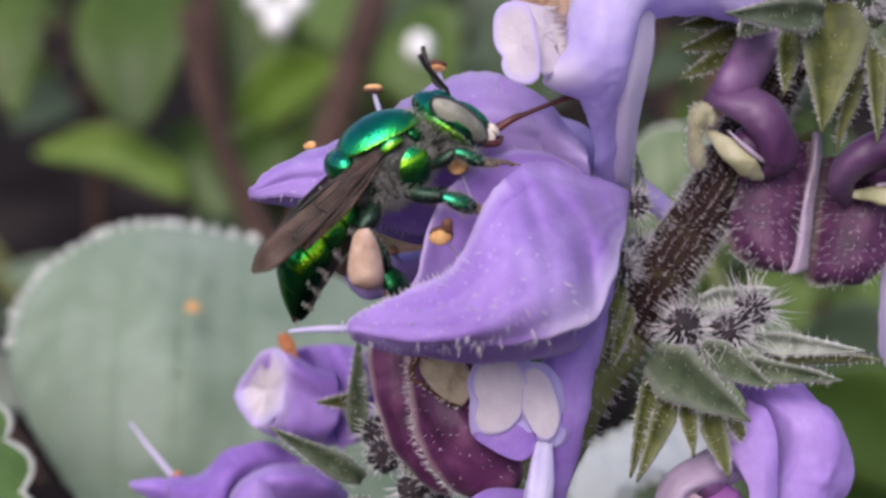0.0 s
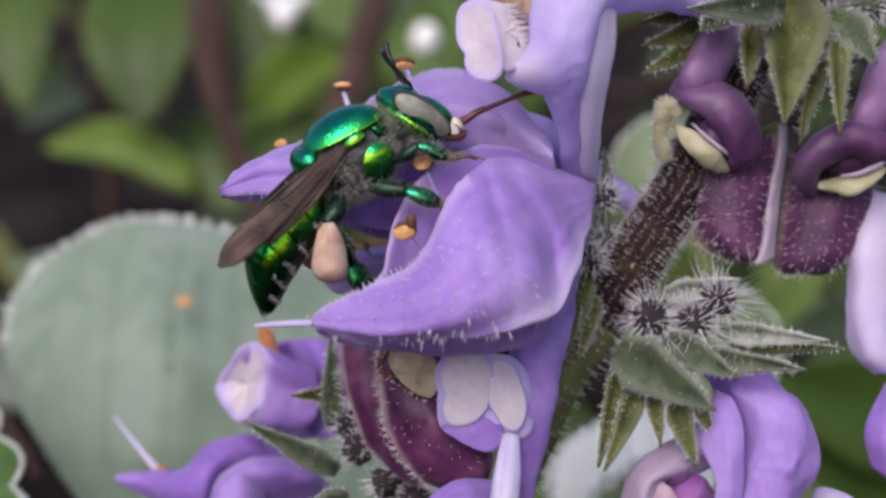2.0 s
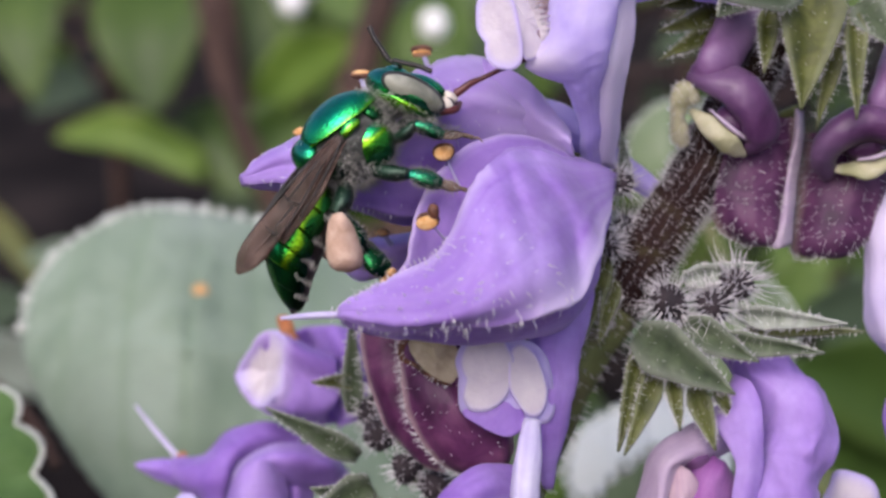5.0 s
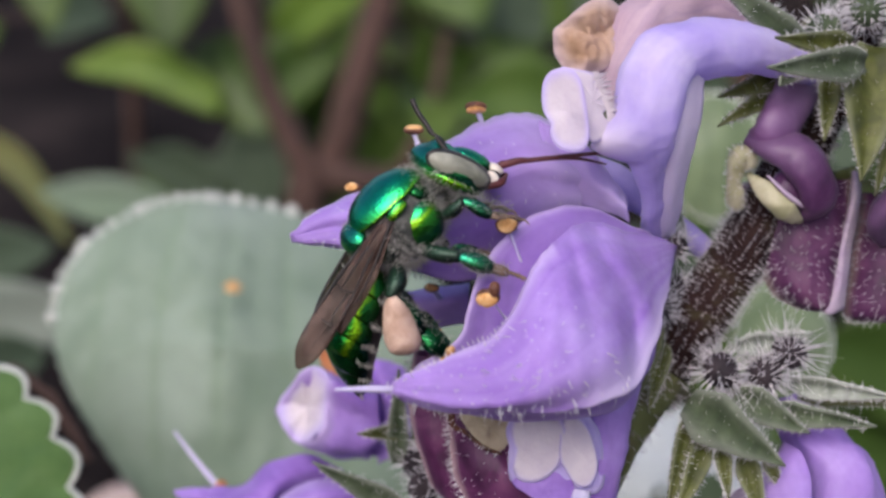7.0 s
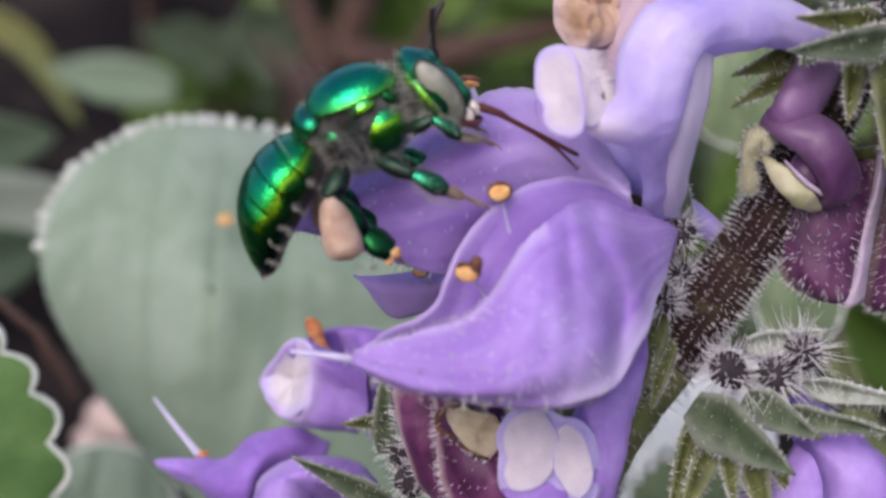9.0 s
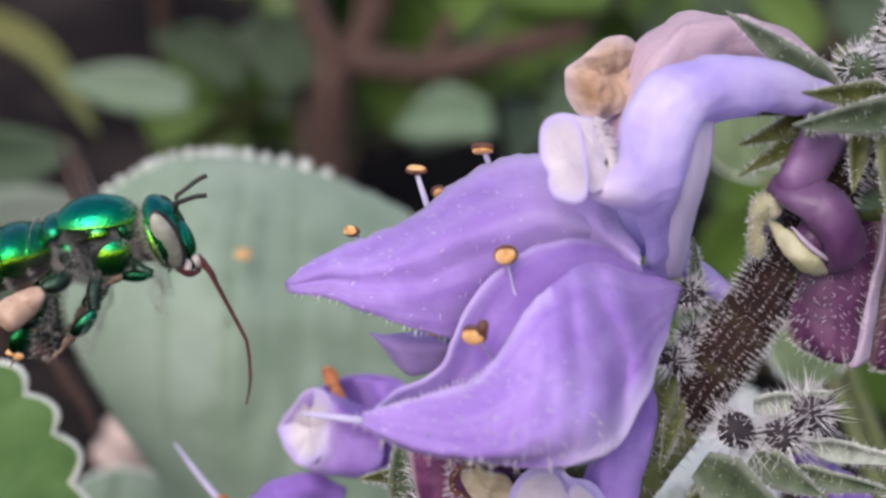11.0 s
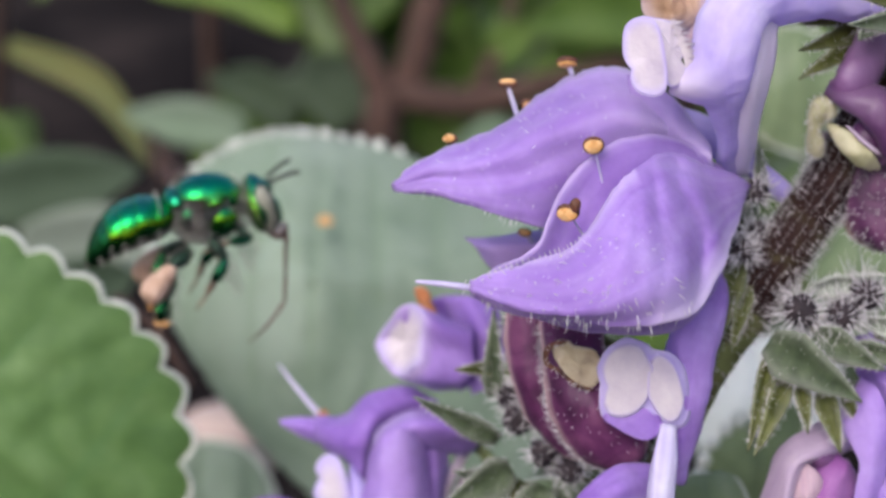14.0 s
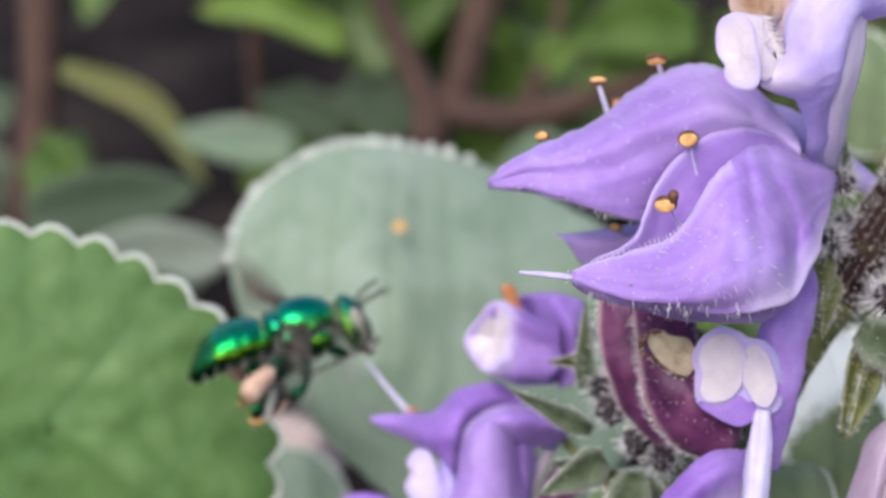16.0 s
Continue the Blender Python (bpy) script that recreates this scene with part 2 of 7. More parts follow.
FELT_SEPAL = plant_mat("grey_felted_sepal", [(0.14, 0.17, 0.12), (0.24, 0.27, 0.22), (0.40, 0.43, 0.38)], [(0.6, 0.6, 0.6), (1, 1, 1)], 0.8, 0.8, 0.15, 0.9, edge=(0.55, 0.57, 0.52), net=0.07, net_scale=1.2, streak=0.11)
SOIL = plant_mat("dark_soil", [(0.008, 0.0065, 0.007), (0.017, 0.014, 0.014), (0.04, 0.031, 0.029)], [(0.5, 0.5, 0.5), (1, 1, 1)], 0.02, 1.0, 0.0, 0.6, 0.15, velvet=0.0)
STEM.node_tree.nodes["Principled BSDF"].inputs["Specular IOR Level"].default_value = 0.08
SOIL.node_tree.nodes["Principled BSDF"].inputs["Specular IOR Level"].default_value = 0.02
STONE = plant_mat("pinkish_stone", [(0.34, 0.26, 0.23), (0.50, 0.40, 0.37)], [(0.7, 0.7, 0.7), (1, 1, 1)], 0.05, 0.8, 0.0, 0.6, 0.4)
GLINT_WHITE = plant_mat("white_glint", [(0.86, 0.86, 0.86), (0.92, 0.92, 0.92)], [(0.95, 0.95, 0.95), (1, 1, 1)], 0.2, 0.4, 0.0)


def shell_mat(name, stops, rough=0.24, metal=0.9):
    """Burnished insect cuticle, finely pitted: metallic hue by facing, with the dark ground's reflection painted into
    undersides.
    """
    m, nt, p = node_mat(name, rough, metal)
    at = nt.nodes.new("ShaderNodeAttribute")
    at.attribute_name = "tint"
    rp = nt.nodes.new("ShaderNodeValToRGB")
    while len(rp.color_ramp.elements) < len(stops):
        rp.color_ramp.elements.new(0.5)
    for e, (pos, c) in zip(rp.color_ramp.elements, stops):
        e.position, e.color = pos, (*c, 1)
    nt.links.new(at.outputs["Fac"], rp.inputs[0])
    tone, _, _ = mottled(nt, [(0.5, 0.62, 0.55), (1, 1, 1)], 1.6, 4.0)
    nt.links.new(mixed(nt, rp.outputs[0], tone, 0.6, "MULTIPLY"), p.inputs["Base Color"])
    tc = nt.nodes.new("ShaderNodeTexCoord")
    vo = nt.nodes.new("ShaderNodeTexVoronoi")
    vo.inputs["Scale"].default_value = 8000
    nt.links.new(tc.outputs["Object"], vo.inputs[0])
    relief(nt, p, vo.outputs[0], 0.3, 0.05)
    return m


# Low stops paint in the mirrored dark ground, lime stops the sideways sheen.
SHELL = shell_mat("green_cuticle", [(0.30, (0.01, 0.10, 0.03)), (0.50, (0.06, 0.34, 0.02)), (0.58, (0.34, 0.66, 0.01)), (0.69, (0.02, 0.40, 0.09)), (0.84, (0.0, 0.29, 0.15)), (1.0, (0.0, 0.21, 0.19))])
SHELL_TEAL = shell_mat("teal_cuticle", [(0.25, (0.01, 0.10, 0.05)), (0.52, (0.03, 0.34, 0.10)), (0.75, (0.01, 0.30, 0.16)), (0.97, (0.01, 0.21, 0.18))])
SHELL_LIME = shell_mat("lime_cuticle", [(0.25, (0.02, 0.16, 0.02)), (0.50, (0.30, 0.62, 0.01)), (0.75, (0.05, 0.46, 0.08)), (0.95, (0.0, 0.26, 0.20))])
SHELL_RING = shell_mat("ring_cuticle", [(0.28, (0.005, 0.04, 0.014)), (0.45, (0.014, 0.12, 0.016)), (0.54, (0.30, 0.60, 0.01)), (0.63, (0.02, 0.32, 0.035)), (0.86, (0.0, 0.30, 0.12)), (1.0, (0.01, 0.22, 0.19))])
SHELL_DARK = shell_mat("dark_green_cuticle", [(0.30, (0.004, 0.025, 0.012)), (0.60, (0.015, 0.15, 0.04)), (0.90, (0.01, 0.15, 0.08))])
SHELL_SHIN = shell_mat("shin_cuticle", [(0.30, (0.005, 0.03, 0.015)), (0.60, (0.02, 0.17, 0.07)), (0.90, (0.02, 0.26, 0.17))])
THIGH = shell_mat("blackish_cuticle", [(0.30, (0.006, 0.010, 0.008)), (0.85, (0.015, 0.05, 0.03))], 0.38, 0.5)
BLACK = plant_mat("black_cuticle", [(0.008, 0.007, 0.007), (0.03, 0.022, 0.02)], [(0.7, 0.7, 0.7), (1, 1, 1)], 1.5, 0.35, 0.0)
EYE = plant_mat("grey_olive_eye", [(0.10, 0.105, 0.08), (0.22, 0.22, 0.175), (0.34, 0.34, 0.28)], [(0.7, 0.7, 0.7), (1, 1, 1)], 0.7, 0.22, 0.0, 0.2, 12.0)
IVORY = plant_mat("ivory_mark", [(0.66, 0.58, 0.50), (0.80, 0.74, 0.66)], [(0.9, 0.85, 0.8), (1, 1, 1)], 1.0, 0.4, 0.0)
POLLEN = plant_mat("packed_pollen", [(0.38, 0.24, 0.17), (0.50, 0.34, 0.26), (0.62, 0.46, 0.37)], [(0.75, 0.7, 0.65), (1, 1, 1)], 1.0, 0.85, 0.0, 0.9, 10.0)
TONGUE = plant_mat("brown_tongue", [(0.05, 0.012, 0.014), (0.12, 0.032, 0.032)], [(0.7, 0.7, 0.7), (1, 1, 1)], 1.0, 0.35, 0.0)
FUZZ = plant_mat("grey_fuzz", [(0.36, 0.35, 0.32), (0.58, 0.56, 0.53)], [(0.8, 0.8, 0.8), (1, 1, 1)], 1.0, 0.8, 0.4)
FELT = plant_mat("grey_felted_cuticle", [(0.028, 0.030, 0.028), (0.07, 0.072, 0.065), (0.14, 0.14, 0.13)], [(0.6, 0.6, 0.6), (1, 1, 1)], 1.2, 0.85, 0.0, 0.9, 8.0)
TAN = plant_mat("brown_foot", [(0.05, 0.035, 0.028), (0.16, 0.11, 0.08), (0.26, 0.18, 0.13)], [(0.8, 0.7, 0.6), (1, 1, 1)], 1.5, 0.6, 0.0)


def wing_mat():
    m, nt, p = node_mat("smoky_wing", 0.45)
    p.inputs["Specular IOR Level"].default_value = 0.2
    col, _, nz = mottled(nt, [(0.022, 0.012, 0.010), (0.075, 0.045, 0.036), (0.17, 0.115, 0.095)], 0.9, 4.0)
    nt.links.new(col, p.inputs["Base Color"])
    tr = nt.nodes.new("ShaderNodeBsdfTransparent")
    tr.inputs[0].default_value = (0.75, 0.68, 0.62, 1)
    mx = nt.nodes.new("ShaderNodeMixShader")
    mx.inputs[0].default_value = 0.62
    nt.links.new(tr.outputs[0], mx.inputs[1])
    nt.links.new(p.outputs[0], mx.inputs[2])
    nt.links.new(mx.outputs[0], nt.nodes["Material Output"].inputs[0])
    relief(nt, p, nz.outputs[0], 0.3, 0.05)
    return m


WING = wing_mat()
ORIGIN = {}


# ---- building helpers ----
def vec(p):
    return Vector(p)


def thing(name, origin, label, category, group="", kind=""):
    """An empty at a thing's base that carries its parts."""
    ob = new(name)
    ob.empty_display_size = 0.002
    ob.matrix_world = BASE @ Matrix.Translation(vec(origin) * MM)
    ORIGIN[ob] = vec(origin)
    return tagged(ob, label, category, group, kind)


def part(name, bm, material, parent, label="", pivot=None, solid=0.0, kind="", tint=None):
    """One mesh under a thing or a part; the bmesh is in the level frame's millimetres."""
    here = vec(pivot) if pivot is not None else ORIGIN[parent]
    me = bpy.data.meshes.new(name)
    bmesh.ops.transform(bm, matrix=Matrix.Scale(MM, 4) @ Matrix.Translation(-here), verts=bm.verts)
    bm.to_mesh(me)
    bm.free()
    for f in me.polygons:
        f.use_smooth = True
    me.materials.append(material)
    if tint:
        me.attributes.new("tint", "FLOAT", "POINT").data.foreach_set("value", tint)
    ob = new(name, me)
    ob.parent = parent
    ob.location = (here - ORIGIN[parent]) * MM
    ORIGIN[ob] = here
    if solid:
        so = ob.modifiers.new("thickness", "SOLIDIFY")
        so.thickness, so.offset = solid * MM, 0.0
    if label or kind:
        tagged(ob, label, kind=kind)
    return ob


def spline(pts, n, closed=False):
    """n points on a smooth curve through the given ones."""
    P = [vec(p) for p in pts]
    m = len(P)
    out = []
    for i in range(n):
        s = i / n * m if closed else i / (n - 1) * (m - 1)
        k = min(int(s), m - 1 if closed else m - 2)
        u = s - k
        if closed:
            a, b, c, d = (P[(k + j) % m] for j in (-1, 0, 1, 2))
        else:
            b, c = P[k], P[k + 1]
            a = P[k - 1] if k > 0 else b * 2 - c
            d = P[k + 2] if k + 2 < m else c * 2 - b
        out.append(0.5 * (2 * b + (c - a) * u + (2 * a - 5 * b + 4 * c - d) * u * u + (3 * b - a - 3 * c + d) * u ** 3))
    return out


def wobble(p, size, amount):
    p = vec(p)
    return p + noise.noise_vector(p * size) * amount + noise.noise_vector(p * size * 3.7) * amount * 0.3


def grid_bm(grid, wrap=False, bm=None):
    """A quad net; its UV holds millimetres across and along the veins."""
    bm = bm or bmesh.new()
    uv = bm.loops.layers.uv.verify()
    vs = [[bm.verts.new(p) for p in row] for row in grid]
    where = {}
    mj, mi = len(grid[0]) // 2, len(grid) // 2
    di, dj = [0.0], [0.0]
    for a, b in zip(grid, grid[1:]):
        di.append(di[-1] + (vec(b[mj]) - vec(a[mj])).length)
    for a, b in zip(grid[mi], grid[mi][1:]):
        dj.append(dj[-1] + (vec(b) - vec(a)).length)
    for i, row in enumerate(vs):
        for j, v in enumerate(row):
            where[v] = (dj[j], di[i]) if wrap else (di[i], dj[j])
    for r0, r1 in zip(vs, vs[1:]):
        n = len(r0)
        for j in range(n if wrap else n - 1):
            k = (j + 1) % n
            f = bm.faces.new((r0[j], r0[k], r1[k], r1[j]))
            for lp in f.loops:
                lp[uv].uv = where[lp.vert]
                if wrap and k == 0 and lp.vert in (r0[0], r1[0]):
                    lp[uv].uv = (2 * dj[-1] - dj[-2], where[lp.vert][1])
    return bm


def patch(rows, nu, nv, ripple=0.08, size=0.35, pleat=0.0):
    """A petal surface through a net of guide points, slightly uneven."""
    lines = [spline(r, nv) for r in rows]
    cols = [spline([ln[j] for ln in lines], nu) for j in range(nv)]
    return grid_bm([[wobble(cols[j][i], size, ripple) + Vector((0, pleat * math.sin(j * 0.85 + i * 0.12), pleat * 0.4 * math.sin(i * 0.9))) for j in range(nv)] for i in range(nu)])


def tube(pts, radii, n=24, seg=12, bm=None, flat=1.0, ripple=0.0, caps=True, flute=0.0, phase=0.0):
    """A tapering round tube along a smooth curve."""
    line = spline(pts, n)
    rad = [max(r, 0.004) for r in (v[0] for v in spline([(r, 0, 0) for r in radii], n))]
    side = None
    grid = []
    for i, p in enumerate(line):
        t = (line[min(i + 1, n - 1)] - line[max(i - 1, 0)]).normalized()
        if side is None:
            side = t.orthogonal().normalized()
        side = (side - t * side.dot(t)).normalized()
        up = t.cross(side)
        ring = []
        for k in range(seg):
            a = 2 * math.pi * k / seg
            q = p + (side * math.cos(a) + up * math.sin(a) * flat) * rad[i] * (1 + flute * (math.cos(3 * a + phase + i * 0.05) + 0.5 * math.cos(5 * a - phase)))
            ring.append(wobble(q, 0.6, ripple) if ripple else q)
        grid.append(ring)
    bm = grid_bm(grid, True, bm)
    if caps:
        bm.verts.ensure_lookup_table()
        total, cnt = len(bm.verts), n * seg
        bm.faces.new([bm.verts[total - cnt + k] for k in range(seg)][::-1])
        bm.faces.new([bm.verts[total - seg + k] for k in range(seg)])
    return bm


def fade(n, seg, f):
    """Pigment values for a tube's vertices, by the share of its length."""
    return [max(0.0, min(1.0, f(i / (n - 1)))) for i in range(n) for _ in range(seg)]


def pouch(edges, depth, levels=34, seg=32, ripple=0.15, rim=0.88):
    """A keeled hollow calyx between paired left and right edges; returns its mesh, margin tint and both edge lines."""
    lefts, rights = spline([e[0] for e in edges], levels), spline([e[1] for e in edges], levels)
    grid, tint = [], []
    for j, (l, r) in enumerate(zip(lefts, rights)):
        u = j / (levels - 1)
        mid, half = (l + r) / 2, (r - l) / 2
        row = []
        for k in range(seg):
            a = 2 * math.pi * k / seg
            s = math.sin(a)
            d = depth * math.copysign(abs(s) ** 1.35, s) * (0.25 + 0.75 * math.sin(math.pi * min(1, 0.22 + 0.74 * u)))
            d *= 1 - 0.12 * math.exp(-((math.cos(a) + 0.25) / 0.1) ** 2) - 0.10 * math.exp(-((math.cos(a) - 0.35) / 0.12) ** 2)
            row.append(wobble(mid + half * math.cos(a) + vec((0, -d, 0)), 0.6, ripple))
            tint.append(max(0.0, min(1.0, (abs(math.cos(a)) - rim) / (1 - rim) * 1.4, 1), min(1.0, (u - 0.93) * 12)))
        grid.append(row)
    bm = grid_bm(grid, True)
    bm.verts.ensure_lookup_table()
    bm.faces.new([bm.verts[(levels - 1) * seg + k] for k in range(seg)])
    return bm, tint, lefts, rights


def edge_hairs(line, count, length, out, parent, seed, width=0.024, label="white margin hairs"):
    rg = random.Random(seed)
    o = vec(out)
    roots = [(line[int(rg.uniform(0, len(line) - 1))] + vec([rg.uniform(-0.1, 0.1) for _ in range(3)]), o + vec([rg.uniform(-0.5, 0.5) for _ in range(3)])) for _ in range(count)]
    part("hairs", hair_bm(roots, [length * rg.uniform(0.4, 1.2) for _ in roots], width, rng=rg), HAIR, parent, label, kind="stuff")


def ball(center, radii, turn=None, seg=16, rings=10, bm=None, ripple=0.0):
    """A rounded body with three half-axes, turned by a matrix."""
    bm = bm or bmesh.new()
    m = Matrix.Translation(center) @ (turn or Matrix()) @ Matrix.Diagonal((*radii, 1))
    made = bmesh.ops.create_uvsphere(bm, u_segments=seg, v_segments=rings, radius=1.0, matrix=m)
    if ripple:
        for v in made["verts"]:
            v.co = wobble(v.co, 1.1, ripple)
    return bm


def fan(outline, heart, dome, seg=64, rings=10, ripple=0.02, soft=0.62):
    """A lobe with an irregular closed outline, domed along its facing; also gives each vertex's nearness to the edge."""
    edge, h = spline(outline, seg, True), vec(heart)
    n = sum(((edge[i] - h).cross(edge[(i + 1) % seg] - h) for i in range(seg)), Vector()).normalized()
    if n.y > 0:
        n = -n
    grid, tint = [], []
    for i in range(rings + 1):
        r = max(i / rings, 0.003)
        grid.append([wobble(h + (e - h) * r + n * dome * (1 - r ** 3), 1.2, ripple) for e in edge])
        tint += [max(0.0, (r - soft) / (1 - soft)) ** 1.6] * seg
    bm = grid_bm(grid, True)
    bm.verts.ensure_lookup_table()
    bm.faces.ensure_lookup_table()
    first = bm.faces[0]
    first.normal_update()
    shut = bm.faces.new(bm.verts[:seg])
    shut.normal_update()
    shut.smooth = True
    if shut.normal.dot(first.normal) < 0:
        shut.normal_flip()
    uv = bm.loops.layers.uv.verify()
    for f in bm.faces:
        for lp in f.loops:
            lp[uv].uv = (lp.vert.co.x, lp.vert.co.z)
    return bm, tint


def hair_bm(roots, lengths, width, bm=None, droop=0.0, rng=None, sides=3):
    """Tapered bristles from (place, direction) roots."""
    bm = bm or bmesh.new()
    rng = rng or random
    for (p, d), ln in zip(roots, lengths):
        d = vec(d).normalized()
        s = d.orthogonal().normalized()
        u = d.cross(s)
        mid = vec(p) + d * ln * 0.55 + vec((rng.uniform(-1, 1), rng.uniform(-1, 1), rng.uniform(-1, 0.4))) * ln * 0.08
        tip = vec(p) + d * ln + vec((0, 0, -droop * ln)) + vec((rng.uniform(-1, 1), rng.uniform(-1, 1), rng.uniform(-1, 1))) * ln * 0.12
        base = [bm.verts.new(vec(p) + (s * math.cos(q) + u * math.sin(q)) * width) for q in (0, 2.094, 4.189)]
        half = [bm.verts.new(mid + (s * math.cos(q) + u * math.sin(q)) * width * 0.6) for q in (0, 2.094, 4.189)]
        end = bm.verts.new(tip)
        for k in range(3):
            j = (k + 1) % 3
            bm.faces.new((base[k], base[j], half[j], half[k]))
            bm.faces.new((half[k], half[j], end))
    return bm


def surface_roots(bm, count, rng, keep=None, flip=False):
    """Random places on a bmesh with their outward directions."""
    bm.normal_update()
    faces = [f for f in bm.faces if keep is None or keep(f.calc_center_median(), f.normal)]
    areas = [f.calc_area() for f in faces]
    out = []
    for f in rng.choices(faces, areas, k=count) if faces else ():
        w = [rng.random() for _ in f.verts]
        p = sum((v.co * q for v, q in zip(f.verts, w)), Vector()) / sum(w)
        out.append((p, -f.normal if flip else f.normal))
    return out


def bristles(bm_src, count, length, width, material, parent, seed, keep=None, flip=False, name="hairs", lean=(0, 0, 0), spread=0.3):
    rng = random.Random(seed)
    roots = surface_roots(bm_src, count, rng, keep, flip)
    roots = [(p, d + vec(lean) + vec([rng.uniform(-spread, spread) for _ in range(3)])) for p, d in roots]
    lens = [length * rng.uniform(0.5, 1.3) for _ in roots]
    return part(name, hair_bm(roots, lens, width, rng=rng), material, parent, "fine pale bristles", kind="stuff")


def stamen(parent, base, tip, bend=(0, 0, 0), size=0.5, face=(0.2, -0.8, 0.5), thick=0.14, wide=0.62):
    """A pale filament with an orange anther on a brown back."""
    b, t = vec(base), vec(tip)
    part("filament", tube([b, (b + t) / 2 + vec(bend), t], [thick, thick * 0.9, thick * 0.7], 12, 8), FILAMENT, parent, "slender white filament")
    n = vec(face).normalized()
    q = n.to_track_quat("Z", "Y").to_matrix().to_4x4()
    back = part("anther", ball(t, (size * 1.0, size * wide, size * 0.42), q, 14, 8, ripple=0.05), BROWN, parent, "brown anther")
    part("pollen", ball(t + n * size * 0.30 + vec((0, 0, -0.10 * size)), (size * 0.88, size * wide * 0.82, size * 0.26), q, 14, 8, ripple=0.09), ORANGE, back, "powdery orange pollen")
    return back


def pointed(base, tip, width, cup, material, parent, name="sepal", bend=(0, 0, 0), side=None, hairs=0, seed=0, label="", lance=True):
    """A lance-shaped sepal or bract, folded along its midrib."""
    b, t = vec(base), vec(tip)
    ax = t - b
    sd = vec(side) if side else ax.cross(vec((0, 1, 0.15)))
    sd = (sd - ax * sd.dot(ax) / ax.length_squared).normalized()
    nn = ax.normalized().cross(sd)
    mid = spline([b, (b + t) / 2 + vec(bend), t], 14)
    grid = []
    for i, p in enumerate(mid):
        s = i / 13
        w = width * (min(1, 0.45 + 2.5 * s) * (1 - s ** 1.5) if lance else math.sin(math.pi * (0.16 + 0.839 * s)) ** 0.8) + 0.01
        grid.append([wobble(p + sd * w * k + nn * cup * w * abs(k) ** 1.5, 0.8, 0.05) for k in (-1, -0.6, -0.25, 0, 0.25, 0.6, 1)])
    bm = grid_bm(grid)
    src = bm.copy()
    ob = part(name, bm, material, parent, label, solid=0.14, tint=[abs(k) ** 3 * 0.35 for _ in mid for k in (-1, -0.6, -0.25, 0.15, 0.25, 0.6, 1)])
    if hairs:
        rng = random.Random(seed)
        roots = surface_roots(src, hairs, rng)
        edge = [(grid[i][k].lerp(grid[i - 1][k], rng.random()), sd * (1 if k else -1) + nn * rng.uniform(-0.8, 0.8)) for i in range(1, 13) for k in (0, 6) for _ in range(rng.randint(2, 9))]
        roots = [(p, vec(d) * rng.choice((-1, 1)) + vec([rng.uniform(-0.3, 0.3) for _ in range(3)])) for p, d in roots] + edge
        part("hairs", hair_bm(roots, [rng.uniform(0.08, 0.24) * rng.choice((0.7, 1, 1.6)) for _ in roots], 0.017, rng=rng), HAIR, ob, "short white hairs", kind="stuff")
    src.free()
    return ob


def broad_leaf(parent, outline, heart, dome, tooth, teeth, material, vein=(1, 0, 0), gap=4.6, bow=0.012, puff=0.16, name="blade", seg=240, rings=30, bead=None, arc=(0, 1), rim=0.3, label=""):
    """A rounded leaf: blade with scalloped edge, domed and quilted between its sunken veins, with a felted margin."""
    edge = spline(outline, seg, True)
    h = vec(heart)
    n = sum(((edge[i] - h).cross(edge[(i + 1) % seg] - h) for i in range(seg)), Vector()).normalized()
    if n.y > 0:
        n = -n
    across = vec(vein).normalized()
    along = n.cross(across).normalized()
    grid, tint = [], []
    for i in range(rings + 1):
        r = max(i / rings, 0.01)
        row = []
        for k in range(seg):
            scal = 1 + tooth * (abs(math.sin(math.pi * teeth * k / seg)) - 0.6) * r ** 12
            p = h + (edge[k] - h) * r * scal
            u, v = (p - h).dot(across), (p - h).dot(along)
            s = (u + bow * v * v * (1 if u > 0 else -1) * 0.4 + 0.5 * noise.noise(p * 0.12)) / gap
            q = abs(s - round(s)) * gap
            groove = math.exp(-(q / 0.42) ** 2) * (1 - r ** 8)
            quilt = math.sin(math.pi * min(1, q / gap * 2)) * (1 - r ** 6)
            row.append(p + n * (dome * (1 - r ** 2.5) + puff * quilt - puff * groove + 0.25 * noise.noise(p * 0.5)))
            tint.append(0.6 * groove)
        grid.append(row)
    bl = part(name, grid_bm(grid, True), material, parent, label, solid=0.4, tint=tint)
    ring = grid[-1]
    k0, k1 = int(arc[0] * seg), int(arc[1] * seg)
    if bead:
        count = int(teeth * (arc[1] - arc[0]))
        for i in range(count + 1):
            k = int((arc[0] + (arc[1] - arc[0]) * (i + 0.5) / (count + 1)) * seg) % seg
            out = (ring[k] - h).normalized()
            rr = bead * random.Random(i).uniform(0.75, 1.2)
            part("tooth", ball(ring[k] + out * rr * 0.2 + n * 0.25, (rr, rr * 0.7, rr * 0.9), None, 8, 6, ripple=0.15), LEAF_RIM, bl)
    part("margin", tube([p + n * 0.12 for p in ring[k0:k1:2]], [rim] * len(ring[k0:k1:2]), len(ring[k0:k1:2]), 6, ripple=0.1), LEAF_RIM, bl, "pale felted margin")
    return bl, n


def to_ground(p):
    """The place on the ground straight under a point of the level frame."""
    w = BASE @ (vec(p) * MM)
    w.z = GROUND_Z
    return (BASE.inverted() @ w) / MM


